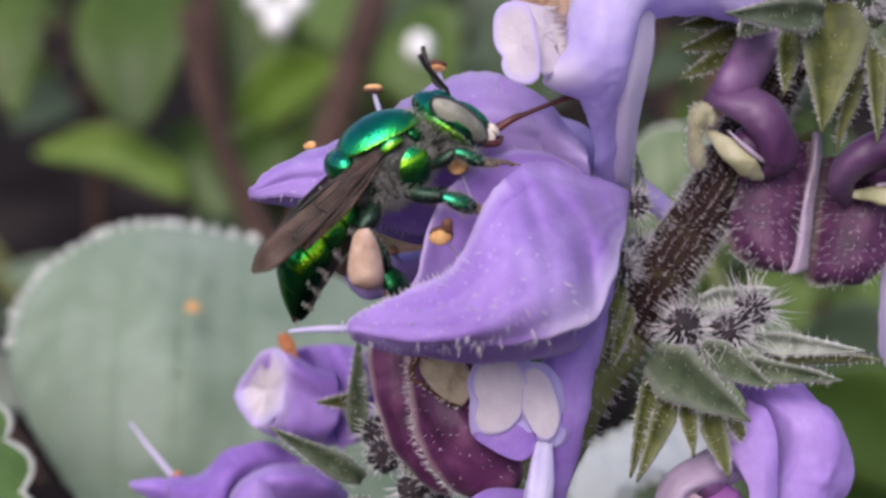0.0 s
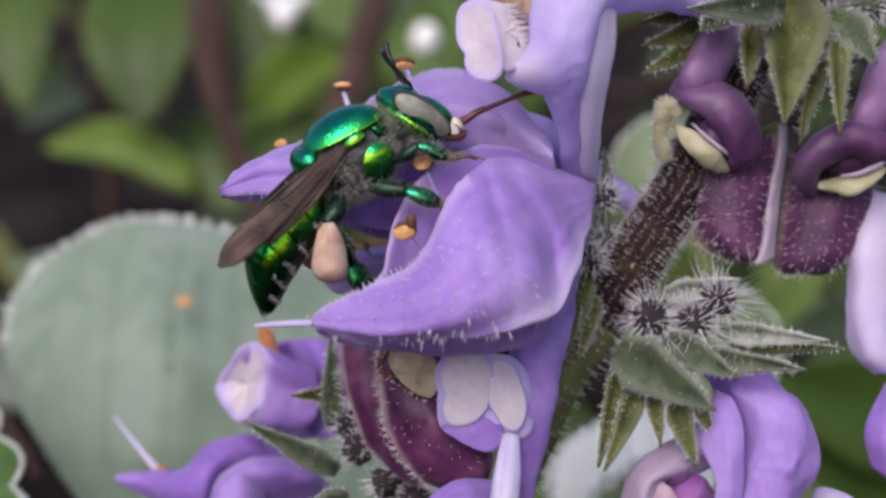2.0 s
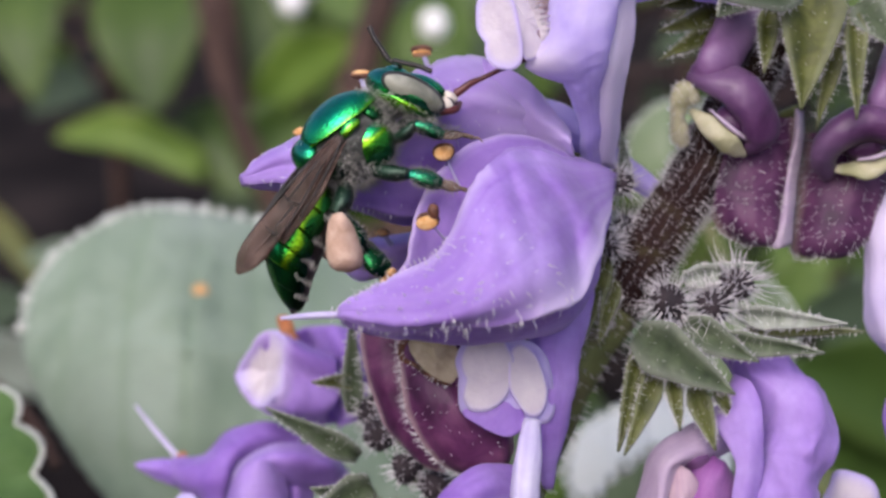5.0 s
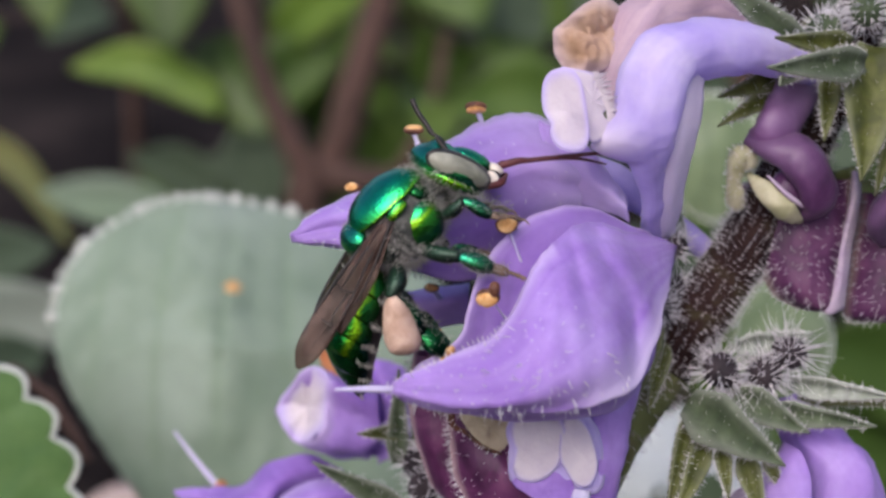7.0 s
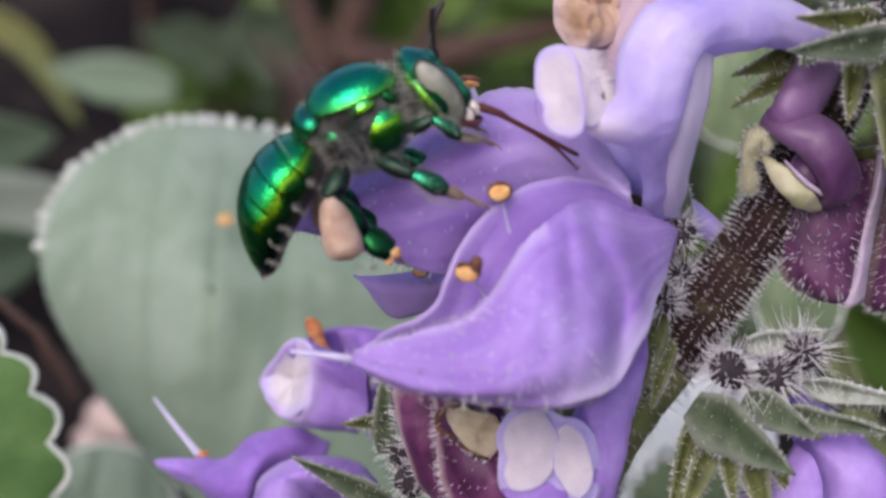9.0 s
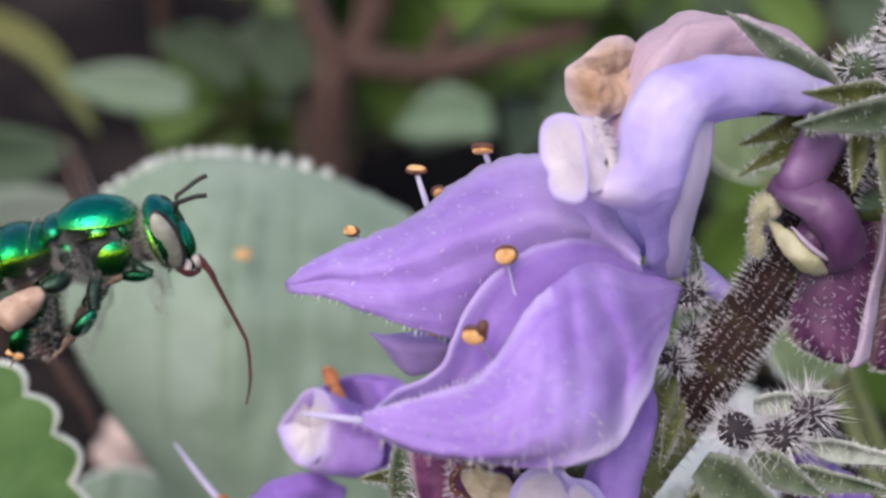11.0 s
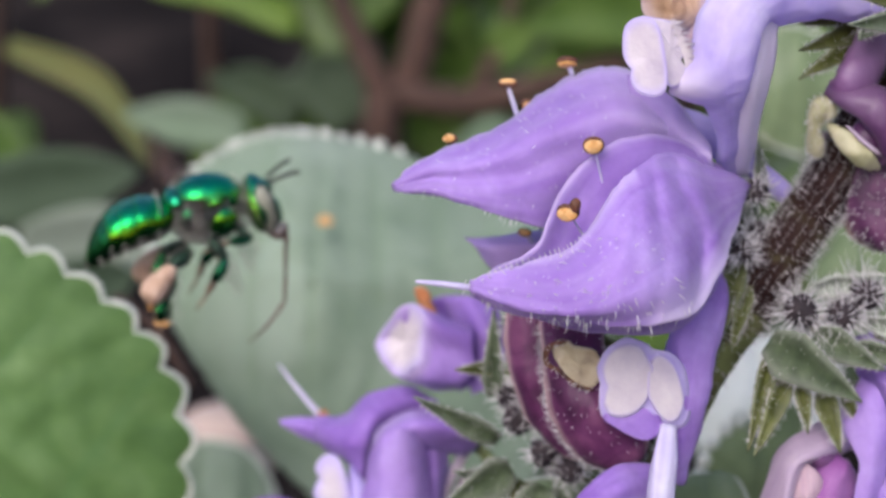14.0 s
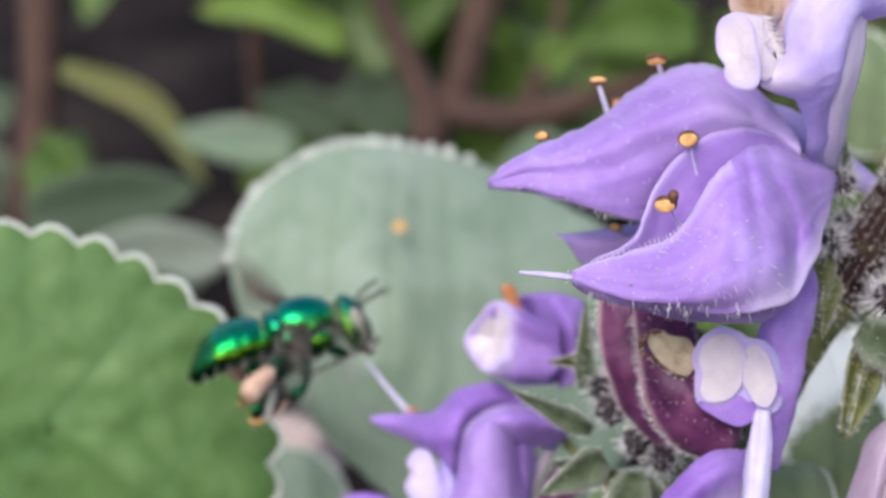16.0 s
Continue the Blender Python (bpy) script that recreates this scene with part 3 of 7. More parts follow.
# ---- ground ----
GROUND_Z = -0.15
gb = bmesh.new()
cells = [-60, -20, -6, -2] + [-1.0 + 0.05 * i for i in range(61)] + [3, 8, 25, 80]
gv = [[gb.verts.new((x, y, GROUND_Z + (0.010 * noise.fractal(Vector((x * 9, y * 9, 0)), 1.0, 2.0, 4) if abs(x) < 1 and -0.5 < y < 2 else 0))) for x in cells] for y in cells]
for r0, r1 in zip(gv, gv[1:]):
    for j in range(len(r0) - 1):
        gb.faces.new((r0[j], r0[j + 1], r1[j + 1], r1[j]))
gm = bpy.data.meshes.new("ground")
gb.to_mesh(gm)
gb.free()
for f in gm.polygons:
    f.use_smooth = True
gm.materials.append(SOIL)
ground = tagged(new("ground", gm), "dark damp garden soil under the plants", "ground", kind="structure")


# ---- the silver leaf and its neighbours ----
leaf = thing("leaf", (-15.62, 42.00, -24.71), "round silver-green felted leaf with scalloped pale margin", "leaf", "broad leaves")
broad_leaf(leaf, [(-16.50, 42.00, -27.60), (-23.11, 42.00, -21.85), (-28.28, 44.00, -15.97), (-31.61, 46.00, -10.77), (-32.51, 48.00, -6.48), (-31.31, 50.00, -2.71), (-27.63, 51.00, 0.25), (-23.46, 52.00, 1.61), (-18.93, 54.00, 1.29),
                  (-12.70, 56.00, -0.45), (-4.00, 56.00, -4.90), (2.60, 55.00, -9.80), (3.60, 54.00, -17.60), (-2.00, 48.00, -25.50), (-9.40, 44.00, -29.40)],
           (-19.64, 44.00, -9.95), 2.2, 0.012, 62, LEAF_GREY, puff=0.09, bead=0.52, arc=(0.25, 0.60), rim=0.05, label="silver-green felted blade with sunken veins")
part("stalk", tube([(-15.62, 42.00, -24.71), (-11.48, 38.00, -29.75), (-3.17, 30.00, -32.86), (1.93, 20.00, -36.09)], [0.9, 1.1, 1.2, 1.4], 16, 10), GREEN_STEM, leaf)
part("pollen_crumb", ball((-18.08, 42.60, -4.22), (0.6, 0.3, 0.5), None, 10, 8, ripple=0.25), ORANGE, leaf, "fallen crumb of orange pollen")

near_leaf = thing("leaf", (-38.67, 22.00, -29.96), "bright green scalloped leaf with pale felted edge", "leaf", "broad leaves")
broad_leaf(near_leaf, [(-38.68, 22.00, -30.36), (-47.08, 20.00, -25.51), (-51.47, 18.00, -15.90), (-50.52, 17.00, -6.87), (-44.73, 17.00, -2.19), (-39.93, 18.00, -1.66), (-35.51, 19.00, -2.60), (-31.66, 19.50, -4.49), (-28.17, 20.00, -7.32),
                       (-25.41, 20.50, -10.73), (-24.14, 21.00, -15.68), (-25.03, 21.00, -20.99), (-29.12, 21.50, -26.94)],
           (-38.21, 19.00, -14.57), 1.6, 0.07, 20, LEAF_GREEN, (1, 0, -0.8), 8.0, puff=0.04, arc=(0.06, 0.97), rim=0.2, label="green quilted blade")
part("stalk", tube([(-38.67, 22.00, -29.96), (-31.84, 22.00, -35.79), (-17.75, 20.00, -40.59), (-2.80, 14.00, -41.23)], [0.9, 1.0, 1.2, 1.4], 16, 10), GREEN_STEM, near_leaf)

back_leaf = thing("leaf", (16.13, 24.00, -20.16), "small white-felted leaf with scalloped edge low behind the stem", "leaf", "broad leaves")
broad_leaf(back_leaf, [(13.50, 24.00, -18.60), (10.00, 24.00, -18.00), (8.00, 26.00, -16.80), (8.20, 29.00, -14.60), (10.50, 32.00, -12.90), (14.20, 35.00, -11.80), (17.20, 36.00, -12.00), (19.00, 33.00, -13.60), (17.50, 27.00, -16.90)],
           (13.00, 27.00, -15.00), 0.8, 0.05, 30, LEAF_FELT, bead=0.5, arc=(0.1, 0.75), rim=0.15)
under_leaf = thing("leaf", (14.70, 23.00, -20.30), "mid-green leaf overlapping the white-felted one", "leaf", "broad leaves")
broad_leaf(under_leaf, [(13.10, 22.00, -13.60), (11.20, 22.00, -14.60), (9.30, 22.00, -16.40), (8.70, 22.00, -18.50), (10.00, 22.00, -20.30), (13.60, 22.00, -20.20), (15.20, 22.00, -16.40), (14.70, 22.00, -13.90)], (12.20, 21.60, -17.20), 0.6, 0.03, 18, LEAF_MID, bead=0.55, arc=(0.0, 0.6), rim=0.2)
part("stalk", tube([(14.40, 22.40, -20.00), (15.20, 20.00, -22.50), (14.00, 14.00, -27.00)], [0.5, 0.6, 0.8], 12, 10), GREEN_STEM, under_leaf)
mid_leaf = thing("leaf", (-32.01, 60.00, -36.25), "dull green felted leaf low behind the others", "leaf", "broad leaves")
broad_leaf(mid_leaf, [(-32.01, 60.00, -36.25), (-38.39, 60.00, -33.91), (-36.30, 60.00, -28.31), (-32.30, 62.00, -26.26), (-27.37, 62.00, -27.64), (-25.58, 60.00, -32.01)], (-31.92, 60.00, -30.69), 0.8, 0.03, 30, LEAF_GREY, rim=0.25)

# ---- flowering spike: stems ----
spike = thing("flower_spike", (4.21, -2.00, -10.19), "stout purple-brown flower stem thick with white hairs", "stem")
axis_pts = [(0.56, 0.00, -20.92), (3.72, -1.00, -13.50), (6.41, -2.00, -7.06), (8.35, -2.00, -3.68), (10.16, -2.00, -0.81), (12.43, -1.50, 2.58), (14.47, -1.00, 6.28), (16.66, -0.50, 10.83), (19.40, 0.00, 16.75)]
lower = tube(axis_pts[:4], [0.9, 0.85, 0.95, 1.25], 24, 16, ripple=0.1)
lsrc = lower.copy()
part("lower_stem", lower, GREEN_STEM, spike, "green ribbed lower stem")
bristles(lsrc, 900, 0.5, 0.02, HAIR, spike, 3)
upper = tube(axis_pts[3:], [1.3, 1.35, 1.35, 1.3, 1.25, 1.2], 90, 20, ripple=0.1)
usrc = upper.copy()
part("upper_stem", upper, STEM, spike, "purple-brown upper stem")
bristles(usrc, 8600, 0.42, 0.0125, HAIR, spike, 4)


# ---- flowers ----
def lobe(parent, outline, heart, dome=0.35, soft=0.62):
    """A waxy white lobe that turns lilac at its edge."""
    bm, tint = fan(outline, heart, dome, soft=soft)
    return part("lobe", bm, WHITE, parent, "white waxy lobe edged with lilac", solid=0.05, tint=[min(1.0, 1.1 * v + 0.06) for v in tint])


flower_main = thing("flower", (7.56, -4.50, 2.85), "violet two-lipped flower with boat-shaped lip and orange anthers", "flower", "open flowers")
main_tube = tube([(14.00, -4.00, 10.49), (11.76, -5.50, 10.98), (9.61, -7.00, 11.12), (7.66, -8.00, 10.76), (6.74, -8.50, 9.82), (6.52, -8.70, 8.70), (6.46, -8.60, 7.72), (6.60, -7.80, 6.60), (6.85, -6.00, 4.91), (7.35, -3.00, 2.82)],
                 [0.8, 1.0, 1.2, 1.36, 1.44, 1.40, 1.24, 0.84, 0.50, 0.52], 120, 44, ripple=0.22, flute=0.03, phase=0.8)
throat_tint = []
for v in main_tube.verts:
    # the throat swells towards the white lobes
    side = max(0.0, (6.5 - v.co.x) / 1.4) * (v.co.y < -8.0)
    swell = math.exp(-((v.co.z - 7.05) / 0.80) ** 2) * side ** 1.3
    v.co.x -= 1.45 * swell
    v.co.z -= 0.25 * swell
    throat_tint.append(min(1.0, 1.5 * swell + 0.25 * max(0.0, noise.noise(v.co * 0.9))))
part("corolla_tube", main_tube, PALE, flower_main, "pale lilac bent corolla tube with a whitish swollen throat", tint=throat_tint)
part("back_fold", patch([[(6.90, -8.40, 10.51), (6.70, -8.60, 8.42), (6.70, -7.80, 6.49), (6.90, -6.00, 4.75), (7.40, -3.20, 2.77)], [(8.04, -8.70, 10.20), (7.85, -8.60, 8.35), (7.71, -8.00, 6.44), (7.65, -6.20, 4.70), (7.82, -3.60, 2.85)], [(8.85, -7.80, 9.72), (8.72, -7.60, 8.19), (8.44, -7.00, 6.36), (8.24, -5.40, 4.58), (8.30, -3.00, 2.79)]], 18, 30, 0.12, 0.6, 0.02), PALE, flower_main, "pinkish white fold behind the tube", solid=0.1, tint=[0.85] * 540)
lobe(flower_main, [(2.03, -9.05, 9.42), (2.26, -9.15, 9.92), (2.75, -9.30, 10.15), (3.25, -9.40, 10.06), (3.57, -9.50, 9.63), (3.71, -9.58, 8.96), (3.85, -9.62, 8.22), (3.93, -9.62, 7.60), (3.88, -9.58, 6.98), (3.46, -9.48, 6.70), (2.83, -9.40, 6.81), (2.48, -9.35, 7.14), (2.36, -9.30, 7.51), (2.38, -9.26, 7.83), (2.20, -9.15, 8.12), (2.03, -9.05, 8.55)], (3.15, -9.28, 8.35), 0.0, 0.66)
lobe(flower_main, [(2.77, -9.25, 10.16), (3.52, -9.15, 10.08), (4.08, -9.00, 9.93), (4.12, -8.98, 9.64), (4.30, -8.96, 9.56), (4.25, -8.98, 9.31), (4.56, -8.92, 9.12), (4.47, -8.96, 8.82), (4.67, -8.94, 8.54), (4.53, -8.98, 8.25), (4.74, -8.98, 7.92), (4.70, -9.10, 7.40), (4.30, -9.30, 7.10), (3.95, -9.45, 7.30), (3.80, -9.50, 8.60), (3.50, -9.40, 9.63)], (4.10, -9.30, 8.75), 0.02, 0.9)
bp = spline([(4.09, -8.95, 9.93), (4.28, -8.95, 9.44), (4.48, -8.95, 8.95), (4.67, -8.95, 8.46), (4.75, -8.95, 7.97)], 26)
part("fringe", hair_bm([(p, (1, -0.35, 0.25)) for p in bp], [0.34 + 0.2 * ((i * 7) % 3) for i in range(26)], 0.11), WHITE, flower_main, "white toothed fringe", kind="stuff")

# the boat-shaped lip rocks on its hinge at the tube
lip_rim = [(-4.43, -13.00, -0.98), (-2.81, -13.00, -0.36), (-1.09, -12.60, 0.17), (0.21, -12.00, 0.74), (1.39, -11.50, 2.46), (2.51, -10.50, 3.62), (3.82, -9.00, 4.27), (6.00, -6.20, 3.54), (8.25, -3.60, 2.43)]
lip_flank = [(-4.47, -13.00, -1.11), (-2.79, -13.40, -0.85), (-1.07, -13.40, -0.81), (0.32, -13.30, -0.36), (1.79, -13.10, 0.95), (3.14, -11.60, 2.02), (4.55, -10.20, 2.49), (6.18, -7.50, 2.32), (8.19, -3.70, 2.25)]
lip_belly = [(-4.47, -13.00, -1.20), (-2.78, -13.50, -1.49), (-1.05, -13.70, -1.84), (0.54, -13.90, -1.64), (2.23, -13.70, -0.89), (3.80, -12.30, -0.05), (5.46, -9.60, 0.46), (6.51, -8.00, 1.23), (7.91, -4.40, 1.66)]
lip_keel = [(-4.47, -12.90, -1.31), (-2.89, -12.90, -2.05), (-1.04, -12.90, -2.39), (0.78, -12.90, -2.61), (2.50, -12.70, -2.79), (4.00, -12.20, -2.60), (5.39, -10.80, -2.10), (6.55, -8.80, -0.72), (7.62, -5.40, 1.04)]
lip_under = [(-4.47, -12.00, -1.56), (-2.93, -11.00, -2.53), (-1.02, -10.00, -3.08), (0.94, -9.50, -3.39), (2.80, -9.00, -3.58), (4.32, -8.50, -3.31), (5.60, -8.00, -2.33), (6.58, -7.00, -0.85), (7.65, -4.60, 0.91)]
lip_lining = [(-4.36, -12.00, -1.42), (-2.98, -9.50, -1.95), (-1.39, -9.00, -1.09), (-0.27, -8.80, 0.07), (0.63, -8.50, 1.44), (1.75, -8.20, 2.81), (3.50, -7.50, 3.44), (5.65, -5.50, 3.44), (7.87, -3.50, 2.46)]
lip_far_rim = [(-4.25, -12.00, -1.20), (-3.32, -10.20, -0.65), (-1.76, -9.50, 0.17), (-1.12, -9.30, 1.42), (-0.64, -9.00, 2.47), (0.57, -8.40, 3.98), (2.19, -7.60, 4.78), (4.62, -6.00, 4.63), (8.09, -3.30, 2.43)]
lip_rows = [lip_rim, lip_flank, lip_belly, lip_keel, lip_under, lip_lining, lip_far_rim]
lip_rows[3:4] = [[vec(a).lerp(vec(b), 0.82) + vec((0, -0.12, 0)) for a, b in zip(lip_rows[2], lip_rows[3])], lip_rows[3], [vec(p) + vec((0, 0.8, 0.3)) for p in lip_rows[3]]]
HINGE = (7.87, -4.00, 2.66)
lip_bm = patch(lip_rows, 56, 72, 0.17, 0.45)
lip_tint = [min(1, 1.3 * max(0, 1 - abs(i / 55 * 8 - 3.5) * 0.85)) * min(1, max(0, (j - 34) / 10)) + 0.6 * max(0, 1 - i / 3) * (j < 45) + 0.5 * max(0, 1 - (55 - i) / 3) + 0.22 * (noise.noise(vec((i * 0.55, j * 0.045, 3))) + 0.4) for i in range(56) for j in range(72)]
lip_tint = [max(0.0, min(1.0, t)) for t in lip_tint]
lip_bm.verts.ensure_lookup_table()
for i in range(56):
    for j in range(72):
        near = max(0.0, 1 - i / 26)
        v = lip_bm.verts[i * 72 + j].co
        v.y += 0.5 * math.exp(-((j - 55 + i * 0.12) / 2.2) ** 2) * near - 0.28 * math.exp(-((i - 17) / 2.5) ** 2) * (j < 50) * min(1, j / 8)
        v.y += (0.26 * math.exp(-((j - 50 + i * 0.45) / 1.1) ** 2) - 0.18 * math.exp(-((j - 46 + i * 0.45) / 1.5) ** 2) + 0.20 * math.exp(-((j - 42 + i * 0.9) / 1.1) ** 2)) * near * min(1, i / 6)
        v.y += 0.012 * math.sin(j * 0.9 + i * 0.35) * near * min(1, j / 10) * min(1, (71 - j) / 10)
        v.z += 0.12 * noise.noise(vec((j * 0.5, 0, 5))) * max(0, 1 - i / 4)
lip_src = lip_bm.copy()
front_lip = part("lower_lip", lip_bm, PETAL, flower_main, "violet boat-shaped lower lip", pivot=HINGE, solid=0.14, tint=lip_tint)
keel_line = spline(lip_rows[4], 60)
rim_line = spline(lip_rows[0], 60)
rng = random.Random(8)
roots = [(keel_line[int(i)] + vec((rng.uniform(-.2, .2), rng.uniform(-.2, .2), rng.uniform(-.05, .5))), (rng.uniform(-0.5, 0.3), rng.uniform(-0.7, 0), -1)) for i in [rng.uniform(0, 42) for _ in range(150)]]
roots += [(p, n * (2 if n.y < 0 else -2) + vec((rng.uniform(-0.6, 0.1), 0, rng.uniform(-1.2, 0.1)))) for p, n in surface_roots(lip_src, 90, rng, lambda c, n: c.y < -12.2)]
roots += [(p, n * (2 if n.y < 0 else -2) + vec((rng.uniform(-0.8, 0.2), 0, rng.uniform(-1.2, 0.3)))) for p, n in surface_roots(lip_src, 110, rng, lambda c, n: c.y < -12.2 and c.x < 1.5)]
part("hairs", hair_bm(roots, [rng.choice((0.15, 0.3, 0.45, 0.65)) * rng.uniform(0.7, 1.2) for _ in roots], 0.028, rng=rng), HAIR, front_lip, "scattered white hairs", kind="stuff")
edge_roots = [(rim_line[int(i)], (-0.3, -0.2, 1)) for i in [rng.uniform(4, 24) for _ in range(90)]]
part("rim_hairs", hair_bm(edge_roots, [rng.uniform(0.10, 0.26) for _ in edge_roots], 0.032, rng=rng), HAIR, front_lip, "tiny rim hairs", kind="stuff")
part("filament", tube([(-6.73, -12.80, -0.94), (-5.53, -12.80, -1.05), (-4.01, -12.60, -1.28)], [0.07, 0.14, 0.17], 12, 8), FILAMENT, front_lip, "white protruding filament")
stamen(front_lip, (1.39, -8.20, 2.23), (0.81, -8.80, 4.56), size=0.5, face=(0.1, -1, 0.1), thick=0.06, wide=0.85)
stamen(front_lip, (0.63, -9.50, 0.22), (-0.29, -11.00, 1.85), size=0.52, face=(-0.4, -1, -0.3), thick=0.06, wide=0.8)
part("anther", ball((-0.00, -11.40, 2.19), (0.24, 0.2, 0.36), None, 12, 8, ripple=0.1), BROWN, front_lip, "spent brown anther")

flower_behind = thing("flower", (5.81, -3.50, 4.40), "violet flower with closed boat lip, anthers above its rim", "flower", "open flowers")
hull_rim = [(-8.44, -5.00, 2.63), (-7.06, -5.00, 3.78), (-4.91, -4.50, 4.49), (-2.99, -4.00, 5.47), (-1.67, -3.50, 6.62), (0.15, -3.00, 7.54), (2.10, -3.00, 7.91), (3.79, -3.50, 7.06), (5.50, -4.00, 5.19)]
hull_flank = [(-8.44, -5.00, 2.53), (-6.85, -6.00, 3.28), (-4.56, -6.50, 3.75), (-2.67, -6.80, 4.42), (-1.05, -6.80, 5.27), (0.58, -6.50, 6.09), (2.23, -6.00, 6.30), (3.92, -5.50, 5.80), (5.58, -4.50, 4.76)]
hull_belly = [(-8.39, -5.00, 2.46), (-6.73, -6.00, 2.68), (-4.54, -6.80, 2.72), (-2.64, -7.00, 2.78), (-0.78, -7.00, 3.53), (0.96, -6.80, 4.24), (2.61, -6.20, 4.79), (4.19, -5.50, 4.73), (5.66, -4.60, 4.48)]
hull_keel = [(-8.36, -4.80, 2.35), (-6.61, -6.00, 2.22), (-4.65, -6.60, 1.73), (-2.86, -6.60, 1.04), (-1.08, -6.00, 0.73), (0.77, -4.00, 0.91), (2.69, -4.00, 1.94), (4.48, -4.00, 3.21), (5.78, -4.00, 4.09)]
hull_under = [(-8.44, -4.00, 2.28), (-6.83, -3.00, 1.99), (-4.87, -2.00, 1.49), (-2.97, -1.50, 0.93), (-1.06, -1.00, 0.63), (0.85, -1.00, 1.19), (2.82, -1.50, 2.33), (4.59, -2.50, 3.51), (5.82, -3.50, 4.15)]
hull_far_rim = [(-8.44, -4.50, 2.53), (-7.16, -3.00, 3.47), (-4.97, -2.00, 4.12), (-2.99, -1.00, 5.03), (-1.59, -0.50, 6.18), (0.22, -0.50, 7.12), (2.21, -1.00, 7.49), (3.91, -2.00, 6.74), (5.60, -3.50, 5.01)]
back_rows = [hull_rim, hull_flank, hull_belly, hull_keel, hull_under, hull_far_rim]
back_rows[3:4] = [[vec(a).lerp(vec(b), 0.82) + vec((0, -0.1, 0)) for a, b in zip(back_rows[2], back_rows[3])], back_rows[3], [vec(p) + vec((0, 0.8, 0.3)) for p in back_rows[3]]]
back_bm = patch(back_rows, 44, 64, 0.2, 0.45)
back_bm.verts.ensure_lookup_table()
for i in range(44):
    for j in range(64):
        v = back_bm.verts[i * 64 + j].co
        near = max(0.0, 1 - i / 26) * min(1, j / 8) * min(1, (63 - j) / 8)
        v.y += near * (0.02 * math.sin(j * 0.55 + i * 0.5) + 0.35 * math.exp(-((i - 9 - j * 0.06) / 1.6) ** 2) - 0.2 * math.exp(-((i - 18) / 2.0) ** 2))
        v.z += 0.16 * noise.noise(vec((j * 0.45, 0, 9))) * max(0, 1 - i / 4)
back_src = back_bm.copy()
back_lip = part("lower_lip", back_bm, PETAL, flower_behind, "violet boat-shaped lower lip", solid=0.14, tint=[min(1.0, max(0.0, 0.25 * (noise.noise(vec((i * 0.55, j * 0.045, 8))) + 0.4) + 0.5 * max(0, 1 - i / 2) + 0.75 * max(0, (j - 36) / 27))) for i in range(44) for j in range(64)])
roots = [(p, n * (1 if n.y < 0 else -1) + vec((rng.uniform(-0.7, 0), 0, rng.uniform(-0.9, 0)))) for p, n in surface_roots(back_src, 130, rng, lambda c, n: c.y < -4.8)]
roots += [(p, (rng.uniform(-0.5, 0.2), -0.3, -1)) for p in [spline(back_rows[4], 60)[int(rng.uniform(1, 45))] for _ in range(50)]]
part("hairs", hair_bm(roots, [rng.uniform(0.15, 0.5) for _ in roots], 0.022, rng=rng), HAIR, back_lip, "scattered white hairs", kind="stuff")
stamen(flower_behind, (-2.64, -2.50, 5.39), (-3.19, -2.80, 7.13), size=0.5, face=(-0.1, -0.35, 1))
stamen(flower_behind, (0.05, -2.50, 7.05), (-0.35, -3.10, 8.20), size=0.5, face=(0, -0.5, -1))
stamen(flower_behind, (-1.78, -1.50, 5.68), (-2.29, -1.60, 6.11), size=0.42, face=(0.6, -0.8, -0.4))
stamen(flower_behind, (-5.35, -3.00, 3.90), (-5.84, -3.20, 4.49), size=0.45, face=(-0.6, -0.6, 0.7))
part("corolla_tube", tube([(3.95, -2.00, 5.44), (5.90, -2.50, 4.78), (8.04, -1.50, 3.44), (10.43, -1.00, 1.63)], [0.9, 0.9, 0.6, 0.5], 20, 14, ripple=0.1), PALE, flower_behind, "violet corolla tube")
part("hinge_panel", patch([[(2.41, -5.00, 7.63), (3.96, -5.00, 6.84), (5.30, -5.00, 5.45), (6.16, -5.00, 4.28)], [(2.43, -5.60, 6.02), (4.08, -5.60, 5.47), (5.39, -5.60, 4.55), (6.23, -5.60, 3.86)], [(2.50, -5.00, 3.97), (4.28, -5.00, 3.89), (5.59, -5.00, 3.56), (6.43, -5.00, 3.22)]], 22, 26, 0.2, 0.6, 0.02), PETAL, flower_behind, "pinkish lilac panel towards the tube", solid=0.1, tint=[0.25 + 0.5 * j / 25 for _ in range(22) for j in range(26)])
part("inner_lip", patch([[(-5.33, 0.00, -0.55), (-4.14, -0.50, -0.56), (-2.46, 0.00, -0.35), (-0.65, 0.00, -0.05)], [(-4.78, -0.50, -0.97), (-3.72, -1.20, -1.08), (-2.18, -1.20, -0.92), (-0.65, -1.00, -0.66)], [(-4.21, 0.00, -1.93), (-3.46, -0.50, -2.40), (-2.17, -0.50, -2.11), (-0.61, 0.00, -1.91)]], 12, 18), PETAL, flower_behind, "light violet petal tip behind", solid=0.12, tint=[0.35] * 216)
stamen(flower_behind, (-1.93, -1.00, -0.69), (-2.34, -1.80, -0.09), size=0.36, face=(-0.2, -1, 0.3))

